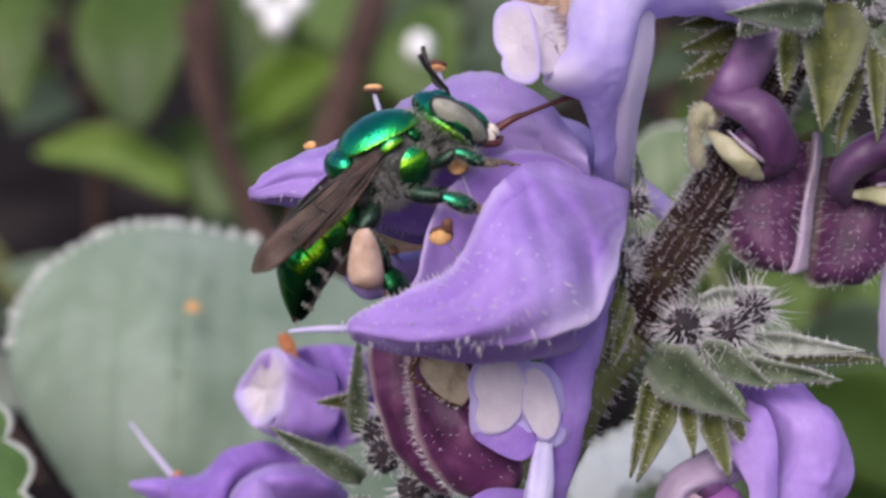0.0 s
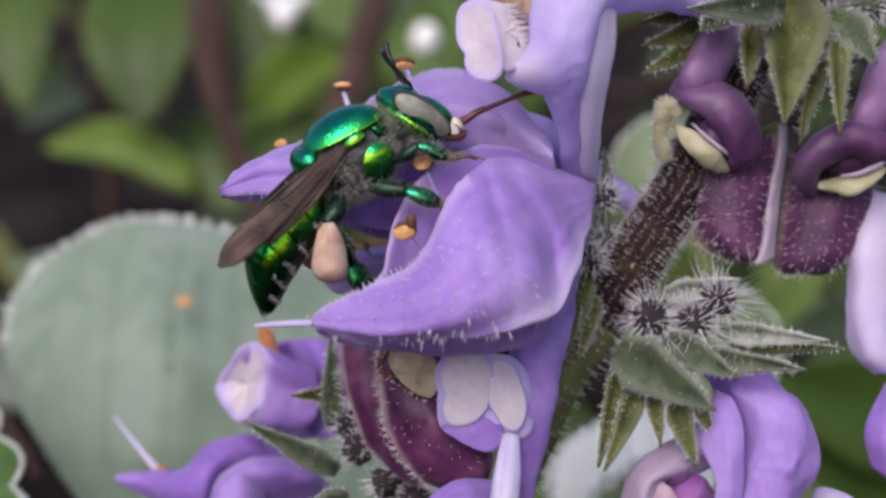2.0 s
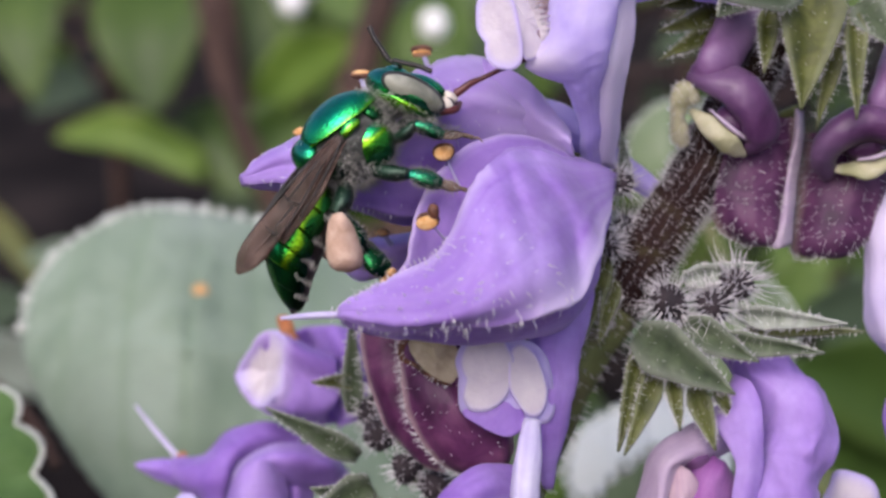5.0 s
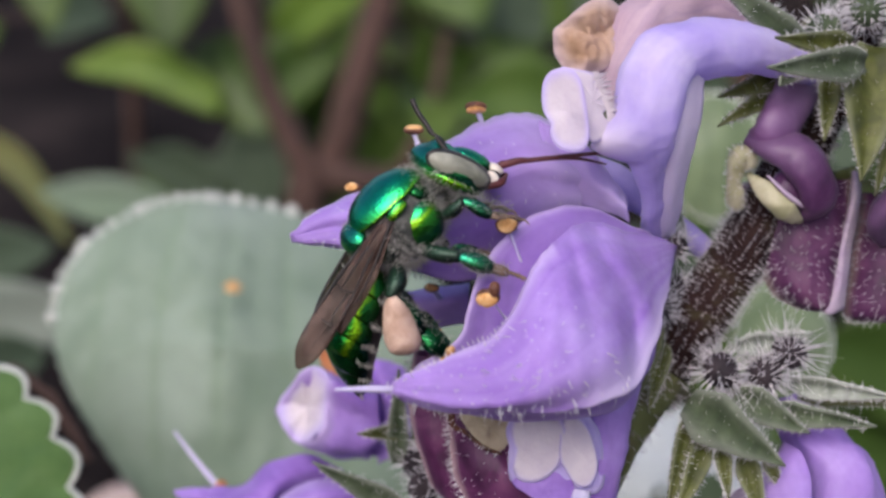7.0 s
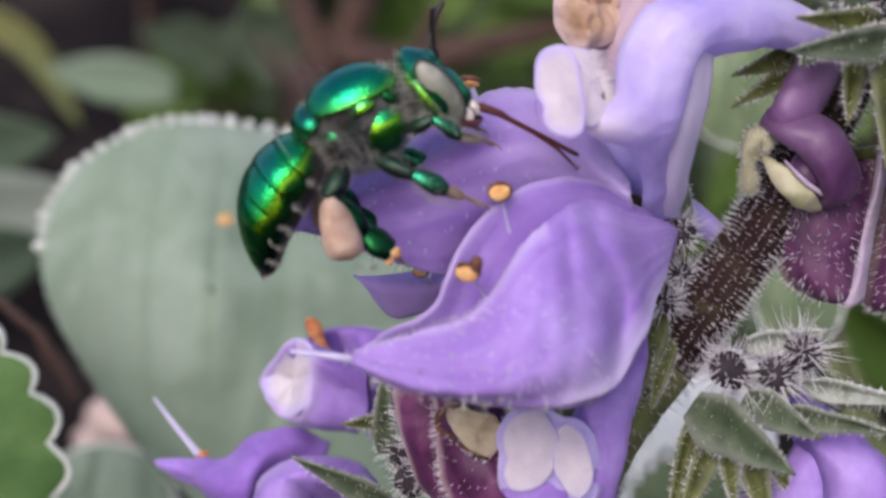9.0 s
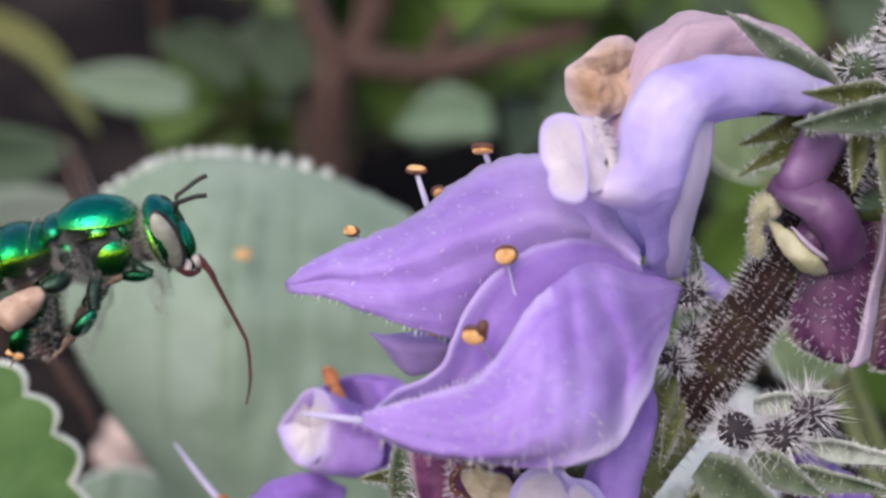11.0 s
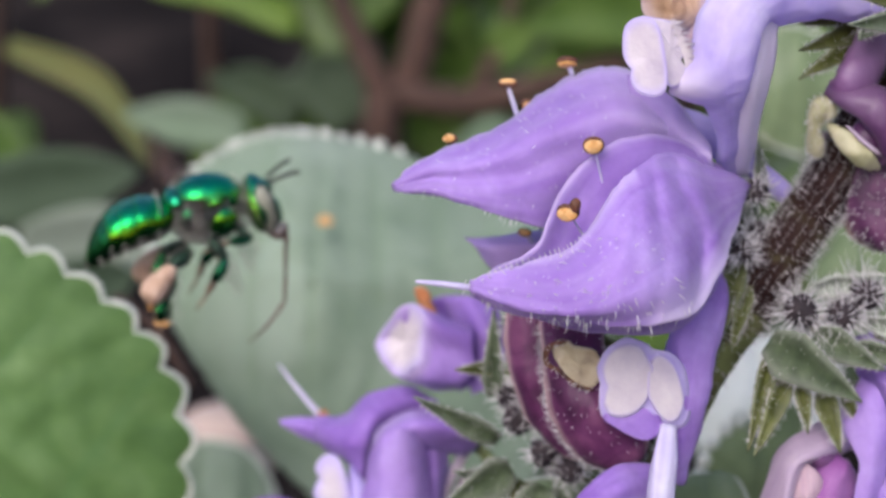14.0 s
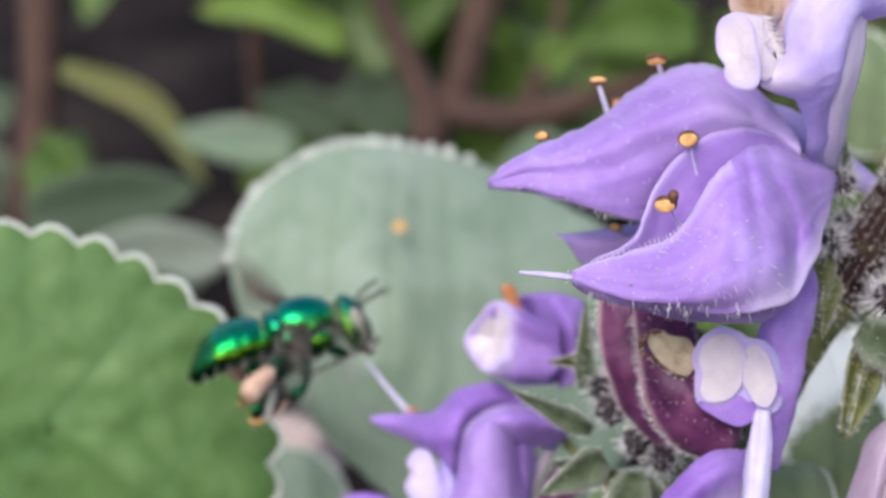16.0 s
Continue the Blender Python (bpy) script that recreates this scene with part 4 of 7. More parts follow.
# dried corolla above
dried = thing("withered_flower", (7.16, -2.00, 12.14), "withered pink-brown crumpled flower", "flower")
bm, tint = fan([(3.42, -4.00, 11.87), (4.00, -4.40, 12.34), (4.91, -4.20, 12.90), (5.71, -3.80, 12.80), (6.30, -3.40, 12.05), (6.20, -3.60, 11.39), (5.80, -4.20, 10.85), (5.70, -4.40, 10.33), (4.95, -4.80, 9.72), (3.94, -4.80, 9.64), (3.40, -4.60, 9.96), (3.09, -4.40, 10.55), (3.03, -4.20, 11.34)], (4.60, -4.50, 11.20), 0.35, seg=72, rings=22, ripple=0.12, soft=0.55)
for v in bm.verts:
    v.co.y += 0.55 * noise.noise(v.co * 1.1) + 0.16 * noise.noise(v.co * 3.1)
part("crumpled_lobe", bm, DRIED, dried, "dry pinkish brown crumpled lobe", solid=0.06, tint=tint)
part("faded_tube", tube([(5.44, -4.00, 8.33), (6.04, -4.00, 10.25), (6.99, -3.50, 11.92), (8.52, -2.50, 12.76), (10.85, -1.50, 12.78), (12.93, -1.00, 11.94), (15.31, -0.50, 10.47)], [0.5, 1.0, 1.25, 1.25, 1.05, 0.7, 0.3], 36, 24, ripple=0.35, flute=0.08), PINK, dried, "faded pink tube")

# flower with two white lobes under the lip
flower_low = thing("flower", (6.29, -5.00, -2.98), "violet flower showing two white lobes, seen from the front", "flower", "open flowers")
part("corolla_tube", tube([(6.50, -3.00, -2.10), (5.98, -5.00, -3.52), (5.35, -6.00, -5.01), (5.05, -6.50, -7.10), (4.85, -6.50, -9.27), (4.96, -6.00, -11.29)], [0.8, 1.1, 1.2, 1.1, 0.75, 0.35], 36, 24, ripple=0.2, flute=0.06), PETAL, flower_low, "violet corolla tube")
bm, tint = fan([(1.05, -7.80, -5.54), (1.40, -7.90, -4.67), (2.26, -7.95, -4.16), (3.12, -7.90, -4.31), (3.69, -7.90, -4.67), (4.33, -7.80, -4.86), (4.88, -7.70, -5.54), (5.17, -7.60, -6.64), (5.18, -7.60, -7.95), (4.64, -7.70, -8.32), (3.92, -7.95, -8.12), (3.35, -7.98, -8.10), (2.20, -7.95, -8.00), (1.34, -7.90, -7.78), (1.10, -7.80, -7.23), (1.18, -7.80, -6.35)], (3.10, -8.00, -6.60), 0.08, ripple=0.10, soft=0.8)
part("upper_lip", bm, PALE, flower_low, "lilac upper lip under the lobes", solid=0.15, tint=[0.3 * t for t in tint])
bm, tint = fan([(1.30, -7.95, -7.70), (2.20, -8.02, -7.50), (3.30, -8.05, -7.20), (3.95, -8.05, -8.10), (3.40, -8.10, -8.80), (2.20, -8.10, -8.45)], (2.65, -8.14, -8.00), 0.05, ripple=0.08)
part("under_fold", bm, PETAL, flower_low, "dark violet fold below the lobes", solid=0.08)
lobe(flower_low, [(1.25, -8.12, -5.42), (1.60, -8.16, -4.70), (2.32, -8.20, -4.34), (2.96, -8.22, -4.48), (3.31, -8.26, -5.06), (3.49, -8.22, -5.50), (3.43, -8.16, -6.30), (3.25, -8.20, -6.95), (2.82, -8.24, -7.46), (2.18, -8.22, -7.72), (1.61, -8.18, -7.64), (1.32, -8.12, -7.24), (1.36, -8.14, -6.81), (1.46, -8.16, -6.37), (1.32, -8.14, -6.00)], (2.45, -8.22, -6.00), 0.03, 0.86)
lobe(flower_low, [(3.34, -8.20, -5.28), (3.67, -8.20, -4.84), (4.09, -8.18, -4.99), (4.52, -8.12, -5.50), (4.81, -8.06, -6.29), (4.91, -8.04, -7.02), (4.75, -8.06, -7.68), (4.39, -8.12, -7.97), (3.96, -8.18, -7.82), (3.61, -8.24, -7.31), (3.32, -8.26, -6.73), (3.29, -8.26, -6.00)], (4.05, -8.14, -6.40), 0.03, 0.86)
part("pistil_sheath", tube([(4.24, -8.00, -8.16), (4.00, -8.80, -9.86), (3.76, -9.00, -11.94), (3.51, -9.00, -14.07)], [0.36, 0.56, 0.58, 0.56], 24, 26, ripple=0.1, flute=0.09), FILAMENT, flower_low, "whitish inner column")
part("lower_lip", patch([[(3.57, -6.60, -10.29), (2.26, -7.60, -10.02), (1.04, -8.40, -10.44), (-0.15, -8.60, -11.66), (-1.27, -8.40, -13.60)], [(3.51, -7.40, -10.84), (2.46, -8.60, -10.71), (1.39, -9.30, -11.22), (0.34, -9.50, -12.37), (-0.68, -9.00, -14.38)], [(3.61, -7.20, -12.38), (2.64, -7.90, -12.22), (1.88, -8.40, -12.64), (1.03, -8.60, -13.67), (0.25, -8.40, -15.35)], [(3.67, -6.60, -15.01), (2.84, -7.00, -14.90), (2.16, -7.20, -15.13), (1.62, -7.40, -15.62), (1.08, -7.60, -16.39)]], 26, 26, 0.15, 0.6), PETAL, flower_low, "violet lower lip with paler inside", solid=0.14, tint=[max(0.0, min(0.75, (i - 11) / 8)) for i in range(26) for _ in range(26)])
stamen(flower_low, (3.22, -9.00, -14.34), (2.79, -9.60, -12.64), size=0.4, face=(0, -0.6, 1))

# wine-red pods
pod = thing("calyx_pod", (-2.33, -4.00, -3.07), "wine-red hairy flower pods with pale rims and a cream lip", "bud", "wine-red buds")
pb, pt, le, re_ = pouch([((-3.10, -3.60, -2.83), (-0.40, -3.60, -3.12)), ((-3.33, -3.60, -4.79), (-0.07, -3.60, -4.80)), ((-3.07, -3.60, -6.76), (0.37, -3.60, -7.04)), ((-2.35, -3.60, -8.46), (0.70, -3.60, -9.02)), ((-1.52, -3.40, -9.77), (0.71, -3.40, -10.48)), ((-0.54, -3.20, -10.67), (0.44, -3.20, -10.95))], 1.3)
back_pod = part("back_pod", pb, WINE, pod, "wine-red inner pod with pale rim", tint=pt)
edge_hairs(le, 120, 0.5, (-0.8, -0.5, 0.2), back_pod, 5)
pb, pt, le, re_ = pouch([((-1.67, -4.20, -3.74), (1.50, -4.20, -3.75)), ((-1.47, -5.40, -4.98), (1.50, -5.40, -5.10)), ((-1.37, -5.80, -6.29), (2.12, -5.80, -6.40)), ((-1.17, -6.00, -7.74), (2.89, -6.00, -7.73)), ((-0.63, -6.00, -9.16), (3.45, -6.00, -8.82)), ((0.40, -5.80, -10.31), (3.52, -5.80, -9.55)), ((1.44, -5.60, -10.84), (3.38, -5.60, -10.14)), ((2.15, -5.40, -10.88), (3.07, -5.40, -10.55))], 1.5)
src = pb.copy()
front_pod = part("front_pod", pb, WINE, pod, "wine-red outer pod with brownish pink rim", tint=pt)
edge_hairs(le, 260, 0.42, (-0.9, -0.5, 0.1), front_pod, 6)
bristles(src, 90, 0.3, 0.02, HAIR, front_pod, 7, keep=lambda c, n: n.y < -0.2)
bm, _ = fan([(-0.90, -7.00, -4.55), (-0.35, -7.30, -4.50), (-0.06, -7.45, -4.58), (0.49, -7.45, -4.72), (1.00, -7.35, -4.95), (1.25, -7.20, -5.60), (1.05, -7.20, -6.30), (0.71, -7.35, -6.61), (-0.01, -7.45, -6.25), (-0.61, -7.25, -5.75), (-0.95, -7.00, -5.20)], (0.20, -7.10, -5.50), 0.02, ripple=0.12)
cream = part("cream_lip", bm, BUFF, pod, "cream-coloured curled lip", solid=0.16)
rim_pts = [(-0.38, -7.40, -4.46), (-1.03, -7.30, -4.65), (-1.32, -7.25, -5.09), (-1.18, -7.30, -5.58), (-0.72, -7.45, -5.80), (-0.30, -7.60, -6.16), (0.22, -7.62, -6.46), (0.85, -7.45, -6.68)]
part("brown_rim", tube(rim_pts, [0.05, 0.12, 0.15, 0.12, 0.09, 0.08, 0.08, 0.04], 40, 10, ripple=0.10), BROWN, pod, "brown withered toothed rim of the lip")
edge_hairs(spline(rim_pts, 60), 60, 0.2, (-0.5, -0.5, -0.4), cream, 8, 0.03)

# lower flowers towards the leaf
flower_left = thing("flower", (-4.90, 9.00, -9.16), "violet flower with one white lobe and rusty anther", "flower", "open flowers")
cup_rim = spline([(-10.54, 8.50, -7.75), (-10.35, 8.40, -6.68), (-9.64, 8.00, -5.71), (-8.80, 7.60, -5.20), (-8.05, 7.20, -5.50), (-7.80, 7.00, -6.33), (-7.99, 6.90, -7.39), (-8.44, 7.10, -8.46), (-9.33, 7.60, -9.27), (-10.11, 8.20, -8.72)], 56, True)
cup_heart = vec((-9.15, 7.70, -7.30))
cup_rim = [cup_heart + (p - cup_heart) * (1 + 0.07 * math.sin(6 * math.pi * m / 56 + 1.2) + 0.04 * math.sin(10 * math.pi * m / 56)) + vec((0, 0.22 * math.sin(8 * math.pi * m / 56), 0)) for m, p in enumerate(cup_rim)]
cup_rings, cup_tint = [], []
for k in range(22):
    u = k / 21
    turn = Matrix.Rotation(radians(-38 * u), 3, "Z")
    size = 1.0 + 0.05 * math.sin(min(1, u * 1.6) * math.pi) - 0.14 * u
    cup_rings.append([wobble(cup_heart + vec((3.3 * u, 1.1 * u, -1.75 * u + 0.5 * u * u)) + turn @ ((p - cup_heart) * size), 0.55, 0.30) for p in cup_rim])
    cup_tint += [max(0.0, 0.7 - 3 * u) + 0.14 * max(0.0, noise.noise(p + vec((u * 2, 0, 0)))) for p in cup_rim]
part("cup", grid_bm(cup_rings, True), PETAL, flower_left, "violet rounded cup with a pale rim", solid=0.14, tint=cup_tint)
part("side_panel", patch([[(-7.00, 10.40, -5.33), (-6.35, 10.20, -7.05), (-5.73, 9.80, -8.64), (-5.42, 9.60, -10.58)], [(-5.58, 9.00, -5.00), (-4.86, 8.20, -6.44), (-4.57, 8.60, -8.12), (-4.65, 9.00, -10.14)], [(-4.08, 9.40, -5.41), (-3.86, 9.00, -6.88), (-4.07, 9.40, -8.57), (-4.34, 9.80, -9.95)]], 20, 24, 0.18, 0.6, 0.04), PETAL, flower_left, "violet side petal", solid=0.14)
part("back_petal", patch([[(-9.17, 10.40, -5.92), (-7.55, 10.80, -5.31), (-5.24, 10.60, -5.19), (-3.77, 9.60, -5.99)], [(-9.55, 10.80, -7.80), (-7.62, 11.80, -7.95), (-4.95, 11.20, -7.53), (-3.46, 10.00, -7.68)], [(-9.28, 10.40, -9.90), (-7.60, 10.80, -10.47), (-4.95, 10.60, -10.09), (-3.79, 10.00, -9.33)]], 18, 20, 0.2, 0.6), PETAL, flower_left, "violet petal behind", solid=0.1)
bm, tint = fan([cup_heart + (p - cup_heart) * 1.0 for p in cup_rim[::4]], (-9.05, 8.30, -7.40), 0.0, ripple=0.10, soft=0.45)
bm.verts.ensure_lookup_table()
tint = [min(1.0, t + max(0.0, min(1.0, 0.30 * (v.co.z + 6.8) - 0.60 * (v.co.x + 9.55)))) for t, v in zip(tint, bm.verts)]
part("lobe", bm, WHITE, flower_left, "white hollow inside of the cup", solid=0.06, tint=tint)
part("rusty_anther", tube([(-7.54, 9.20, -6.38), (-7.81, 9.60, -5.72), (-8.07, 9.60, -5.13), (-8.37, 9.40, -4.65)], [0.25, 0.36, 0.42, 0.2], 20, 12, ripple=0.3), RUST, flower_left, "rusty orange anther")

flower_corner = thing("flower", (-6.60, 10.00, -13.98), "violet flower with long white filament", "flower", "open flowers")
part("left_petal", patch([[(-14.58, 10.60, -12.22), (-12.78, 10.00, -11.93), (-11.20, 9.60, -10.59), (-9.24, 9.80, -10.22), (-7.38, 10.40, -10.99)], [(-14.51, 10.00, -12.60), (-12.61, 8.40, -12.34), (-11.13, 8.00, -11.54), (-9.57, 8.80, -11.03), (-7.70, 10.00, -11.65)], [(-14.36, 10.00, -13.27), (-12.58, 8.00, -13.11), (-11.31, 7.60, -12.96), (-10.70, 8.80, -12.91), (-9.02, 10.00, -12.49)], [(-14.08, 10.40, -13.96), (-12.62, 8.80, -14.14), (-11.70, 8.60, -15.15), (-11.13, 9.60, -15.18), (-9.79, 10.40, -14.08)]], 28, 34, 0.18, 0.6, 0.04), PETAL, flower_corner, "violet rounded petal", solid=0.14)
part("pointed_tip", patch([[(-16.68, 11.20, -12.58), (-15.54, 10.80, -12.23), (-14.06, 10.40, -12.28)], [(-16.59, 11.00, -12.68), (-15.27, 10.20, -12.71), (-13.76, 9.80, -12.83)], [(-16.48, 11.20, -12.85), (-15.20, 10.60, -13.40), (-13.71, 10.40, -13.83)]], 14, 16, 0.12, 0.5), PETAL, flower_corner, "pale pointed petal tip", solid=0.1)
part("hood", patch([[(-10.78, 7.80, -12.64), (-10.06, 7.50, -11.76), (-8.71, 7.50, -11.14), (-7.13, 7.90, -11.15), (-5.72, 8.70, -11.79), (-4.94, 9.50, -12.81)], [(-10.80, 6.90, -13.33), (-9.96, 6.20, -12.27), (-8.68, 6.00, -11.59), (-7.12, 6.30, -11.71), (-5.78, 7.40, -12.31), (-5.06, 9.00, -13.16)], [(-10.86, 6.70, -14.25), (-10.04, 6.20, -13.24), (-8.93, 6.80, -12.72), (-7.37, 7.20, -12.86), (-6.07, 8.20, -13.20), (-5.33, 9.40, -13.65)], [(-10.85, 7.20, -15.02), (-9.96, 7.40, -14.15), (-8.93, 8.40, -13.64), (-7.52, 8.80, -13.66), (-6.31, 9.20, -13.81), (-5.68, 9.80, -14.00)]], 28, 34, 0.15, 0.6, 0.03), PETAL, flower_corner, "violet folded hood with pale edge", solid=0.14, tint=[max(0.0, 0.8 - i * 0.1) * max(0.0, 1 - j / 26) for i in range(28) for j in range(34)])
part("hanging_fold", patch([[(-10.79, 6.80, -12.98), (-11.31, 6.60, -15.37), (-11.84, 6.40, -17.27), (-12.08, 6.60, -19.46)], [(-9.94, 5.90, -11.95), (-10.05, 5.30, -15.05), (-10.25, 5.10, -16.92), (-10.38, 5.60, -19.16)], [(-8.90, 5.80, -11.70), (-8.55, 5.50, -15.20), (-8.50, 5.50, -17.10), (-8.60, 6.00, -19.43)], [(-8.10, 6.90, -12.30), (-7.55, 7.00, -15.60), (-7.50, 7.20, -17.62), (-7.70, 7.40, -19.82)]], 30, 30, 0.2, 0.5, 0.05), PETAL, flower_corner, "violet hanging fold", solid=0.12, tint=[0.35 * max(0.0, math.sin(math.pi * i / 29)) * (0.4 + 0.6 * j / 29) for i in range(30) for j in range(30)])
part("side_fold", patch([[(-8.46, 8.00, -12.97), (-8.18, 8.20, -14.92), (-8.13, 8.20, -16.90), (-8.18, 8.40, -19.77)], [(-7.61, 7.80, -12.92), (-7.38, 7.80, -14.82), (-7.40, 7.80, -16.79), (-7.65, 8.20, -19.71)], [(-6.77, 8.80, -13.23), (-6.87, 9.20, -15.14), (-7.10, 9.40, -17.19), (-7.27, 9.60, -20.10)]], 18, 22, 0.15, 0.6, 0.04), PETAL, flower_corner, "violet hanging side fold", solid=0.12)
part("stalk", tube([(-5.56, 10.40, -13.73), (-6.54, 9.80, -15.11), (-7.25, 9.20, -16.97), (-7.85, 9.00, -19.60)], [0.3, 0.34, 0.32, 0.3], 20, 12, ripple=0.15), BLUSH, flower_corner, "pale pinkish stalk")
part("filament", tube([(-16.80, 12.00, -9.40), (-15.65, 11.80, -10.82), (-14.18, 11.40, -12.44)], [0.07, 0.15, 0.2], 12, 8), FILAMENT, flower_corner, "long white filament")
part("pollen", ball((-14.09, 11.00, -12.09), (0.32, 0.28, 0.26), None, 10, 8, ripple=0.12), RUST, flower_corner, "orange pollen")
lobe(flower_corner, [(-13.58, 7.60, -13.65), (-12.79, 7.40, -13.70), (-12.27, 7.20, -14.87), (-12.09, 7.20, -16.34), (-12.63, 7.20, -17.49), (-13.49, 7.40, -17.05), (-14.20, 7.60, -15.90), (-13.90, 7.70, -15.00), (-14.10, 7.70, -14.40)], (-13.05, 7.30, -15.52), 0.05, 0.25)
part("lower_fold", patch([[(-12.20, 8.20, -14.27), (-11.61, 7.80, -14.84), (-11.03, 7.60, -15.77)], [(-12.33, 7.60, -16.11), (-11.56, 7.00, -16.28), (-10.74, 7.00, -17.26)], [(-12.70, 7.80, -18.14), (-11.68, 7.20, -18.63), (-10.55, 7.20, -19.28)]], 16, 12, 0.15, 0.6), PALE, flower_corner, "pale lilac fold", solid=0.12)
part("low_petal", patch([[(-20.18, 11.00, -19.05), (-18.01, 10.50, -17.03), (-15.59, 10.00, -17.06), (-13.95, 10.00, -18.74)], [(-19.69, 10.00, -20.49), (-17.47, 9.00, -18.50), (-15.16, 9.00, -18.82), (-13.86, 9.00, -20.15)], [(-19.57, 11.00, -22.51), (-17.36, 10.00, -21.84), (-15.34, 10.00, -21.82), (-14.01, 10.00, -22.15)]], 16, 18, 0.2, 0.5), PETAL, flower_corner, "violet lower petal", solid=0.12)
part("wine_fold", tube([(-6.81, 8.00, -18.15), (-5.70, 7.00, -16.08), (-4.74, 7.00, -15.20), (-3.47, 7.00, -15.10)], [0.5, 0.9, 1.0, 0.4], 22, 16, ripple=0.25, flute=0.06), WINE, flower_corner, "wine-red fold", tint=fade(22, 16, lambda u: 0.3 - u))


# ---- hairy bud clusters and sepals ----
def bud_cluster(name, origin, centers, radius, label, seed, spikes=190, length=1.05, skin=None, group="hairy bud clusters"):
    top = thing(name, origin, label, "bud", group)
    for i, c in enumerate(centers):
        bm = ball(c, (radius, radius, radius), None, 14, 10, ripple=0.2)
        src = bm.copy()
        b = part("bud", bm, skin or DARK_BUD, top, "hairy bud")
        r2 = random.Random(seed + i)
        roots = [(p, d + vec([r2.uniform(-0.25, 0.25) for _ in range(3)])) for p, d in surface_roots(src, spikes, r2)]
        part("hairs", hair_bm(roots, [length * r2.uniform(0.4, 1.5) for _ in roots], 0.027, rng=r2), HAIR, b, "stiff white hairs", kind="stuff")
    return top


star = bud_cluster("bud_cluster", (10.82, -4.00, -5.34), [(10.52, -5.00, -3.40), (12.40, -5.00, -3.50), (13.53, -4.60, -2.60)], 0.80, "cluster of dark buds bristling with white hairs", 20)
for b, t, w, cup, mt, sd in (
        ((13.60, -4.60, -3.90), (18.10, -6.00, -4.33), 0.60, 0.7, FELT_SEPAL, 1), ((12.60, -5.00, -5.00), (17.15, -6.00, -5.59), 0.65, 0.6, GREY_CALYX, 2), ((11.20, -4.60, -2.30), (14.60, -4.60, -1.70), 0.62, 0.7, FELT_SEPAL, 3), ((14.18, -3.50, -4.63), (19.15, -5.00, -4.77), 0.4, 0.5, CALYX, 9),
        ((9.21, -5.00, -5.26), (8.06, -6.00, -9.80), 0.55, 0.7, CALYX, 4), ((9.90, -5.00, -6.51), (8.31, -6.50, -9.88), 0.6, 0.5, CALYX, 5), ((10.57, -5.00, -6.76), (10.81, -6.00, -8.93), 0.42, 0.6, CALYX, 6),
        ((11.57, -5.00, -7.14), (12.33, -6.00, -9.82), 0.62, 0.5, CALYX, 7), ((12.56, -5.00, -7.27), (13.22, -5.00, -8.52), 0.35, 0.4, CALYX, 8), ((9.00, -5.60, -4.60), (13.16, -6.40, -7.30), 1.4, 0.4, GREY_CALYX, 10), ((11.16, -5.40, -4.25), (14.30, -5.80, -5.96), 0.9, 0.6, GREY_CALYX, 11)):
    pointed(b, t, w, cup, mt, star, hairs=80, seed=sd)

centre = bud_cluster("bud_cluster", (-1.78, -1.00, -10.99), [(-2.64, -1.00, -9.53), (-1.35, -1.50, -11.03), (-0.07, -1.50, -11.90), (-3.07, 0.00, -8.54)], 0.75, "dark bristly buds below the open flower", 40, 110, 0.6)
for b, t, w, cup, mat, s in (
        ((-3.65, -1.00, -10.55), (-7.70, -3.00, -8.01), 0.7, 0.4, GREY_CALYX, 11), ((-3.23, -1.00, -12.47), (-5.75, -3.00, -11.73), 0.8, 0.4, GREY_CALYX, 12), ((-2.36, -1.00, -12.76), (-2.66, -3.00, -14.32), 0.9, 0.4, CALYX, 13),
        ((-3.50, 0.00, -7.06), (-5.79, -1.00, -7.05), 0.45, 0.4, CALYX, 14), ((-0.92, -1.00, -13.34), (0.73, -3.00, -14.29), 0.9, 0.4, GREY_CALYX, 15), ((-3.94, 0.00, -8.54), (-3.90, -1.00, -4.00), 0.6, 0.4, GREY_CALYX, 16),
        ((-3.00, -1.80, -11.80), (-6.30, -3.20, -13.40), 1.2, 0.4, GREY_CALYX, 17), ((-1.40, -2.20, -12.60), (-3.10, -3.60, -16.20), 1.3, 0.4, GREY_CALYX, 18)):
    pointed(b, t, w, cup, mat, centre, hairs=75, seed=s)

side_buds = bud_cluster("bud_cluster", (8.34, -2.00, 1.01), [(8.56, -3.00, 2.03), (7.96, -3.50, -0.78), (8.86, -2.00, -0.03)], 0.6, "small dark hairy buds along the stem", 60, 170, 0.7)
for b, t, w, cup, mat, s in (((7.90, -3.00, -1.31), (5.95, -5.00, -6.40), 0.7, 0.4, CALYX, 21), ((8.26, -3.00, -2.33), (7.34, -5.00, -5.25), 0.5, 0.4, CALYX, 22), ((8.99, -2.00, 1.79), (8.72, -2.00, 4.39), 0.35, 0.4, GREY_CALYX, 23)):
    pointed(b, t, w, cup, mat, side_buds, hairs=150, seed=s)

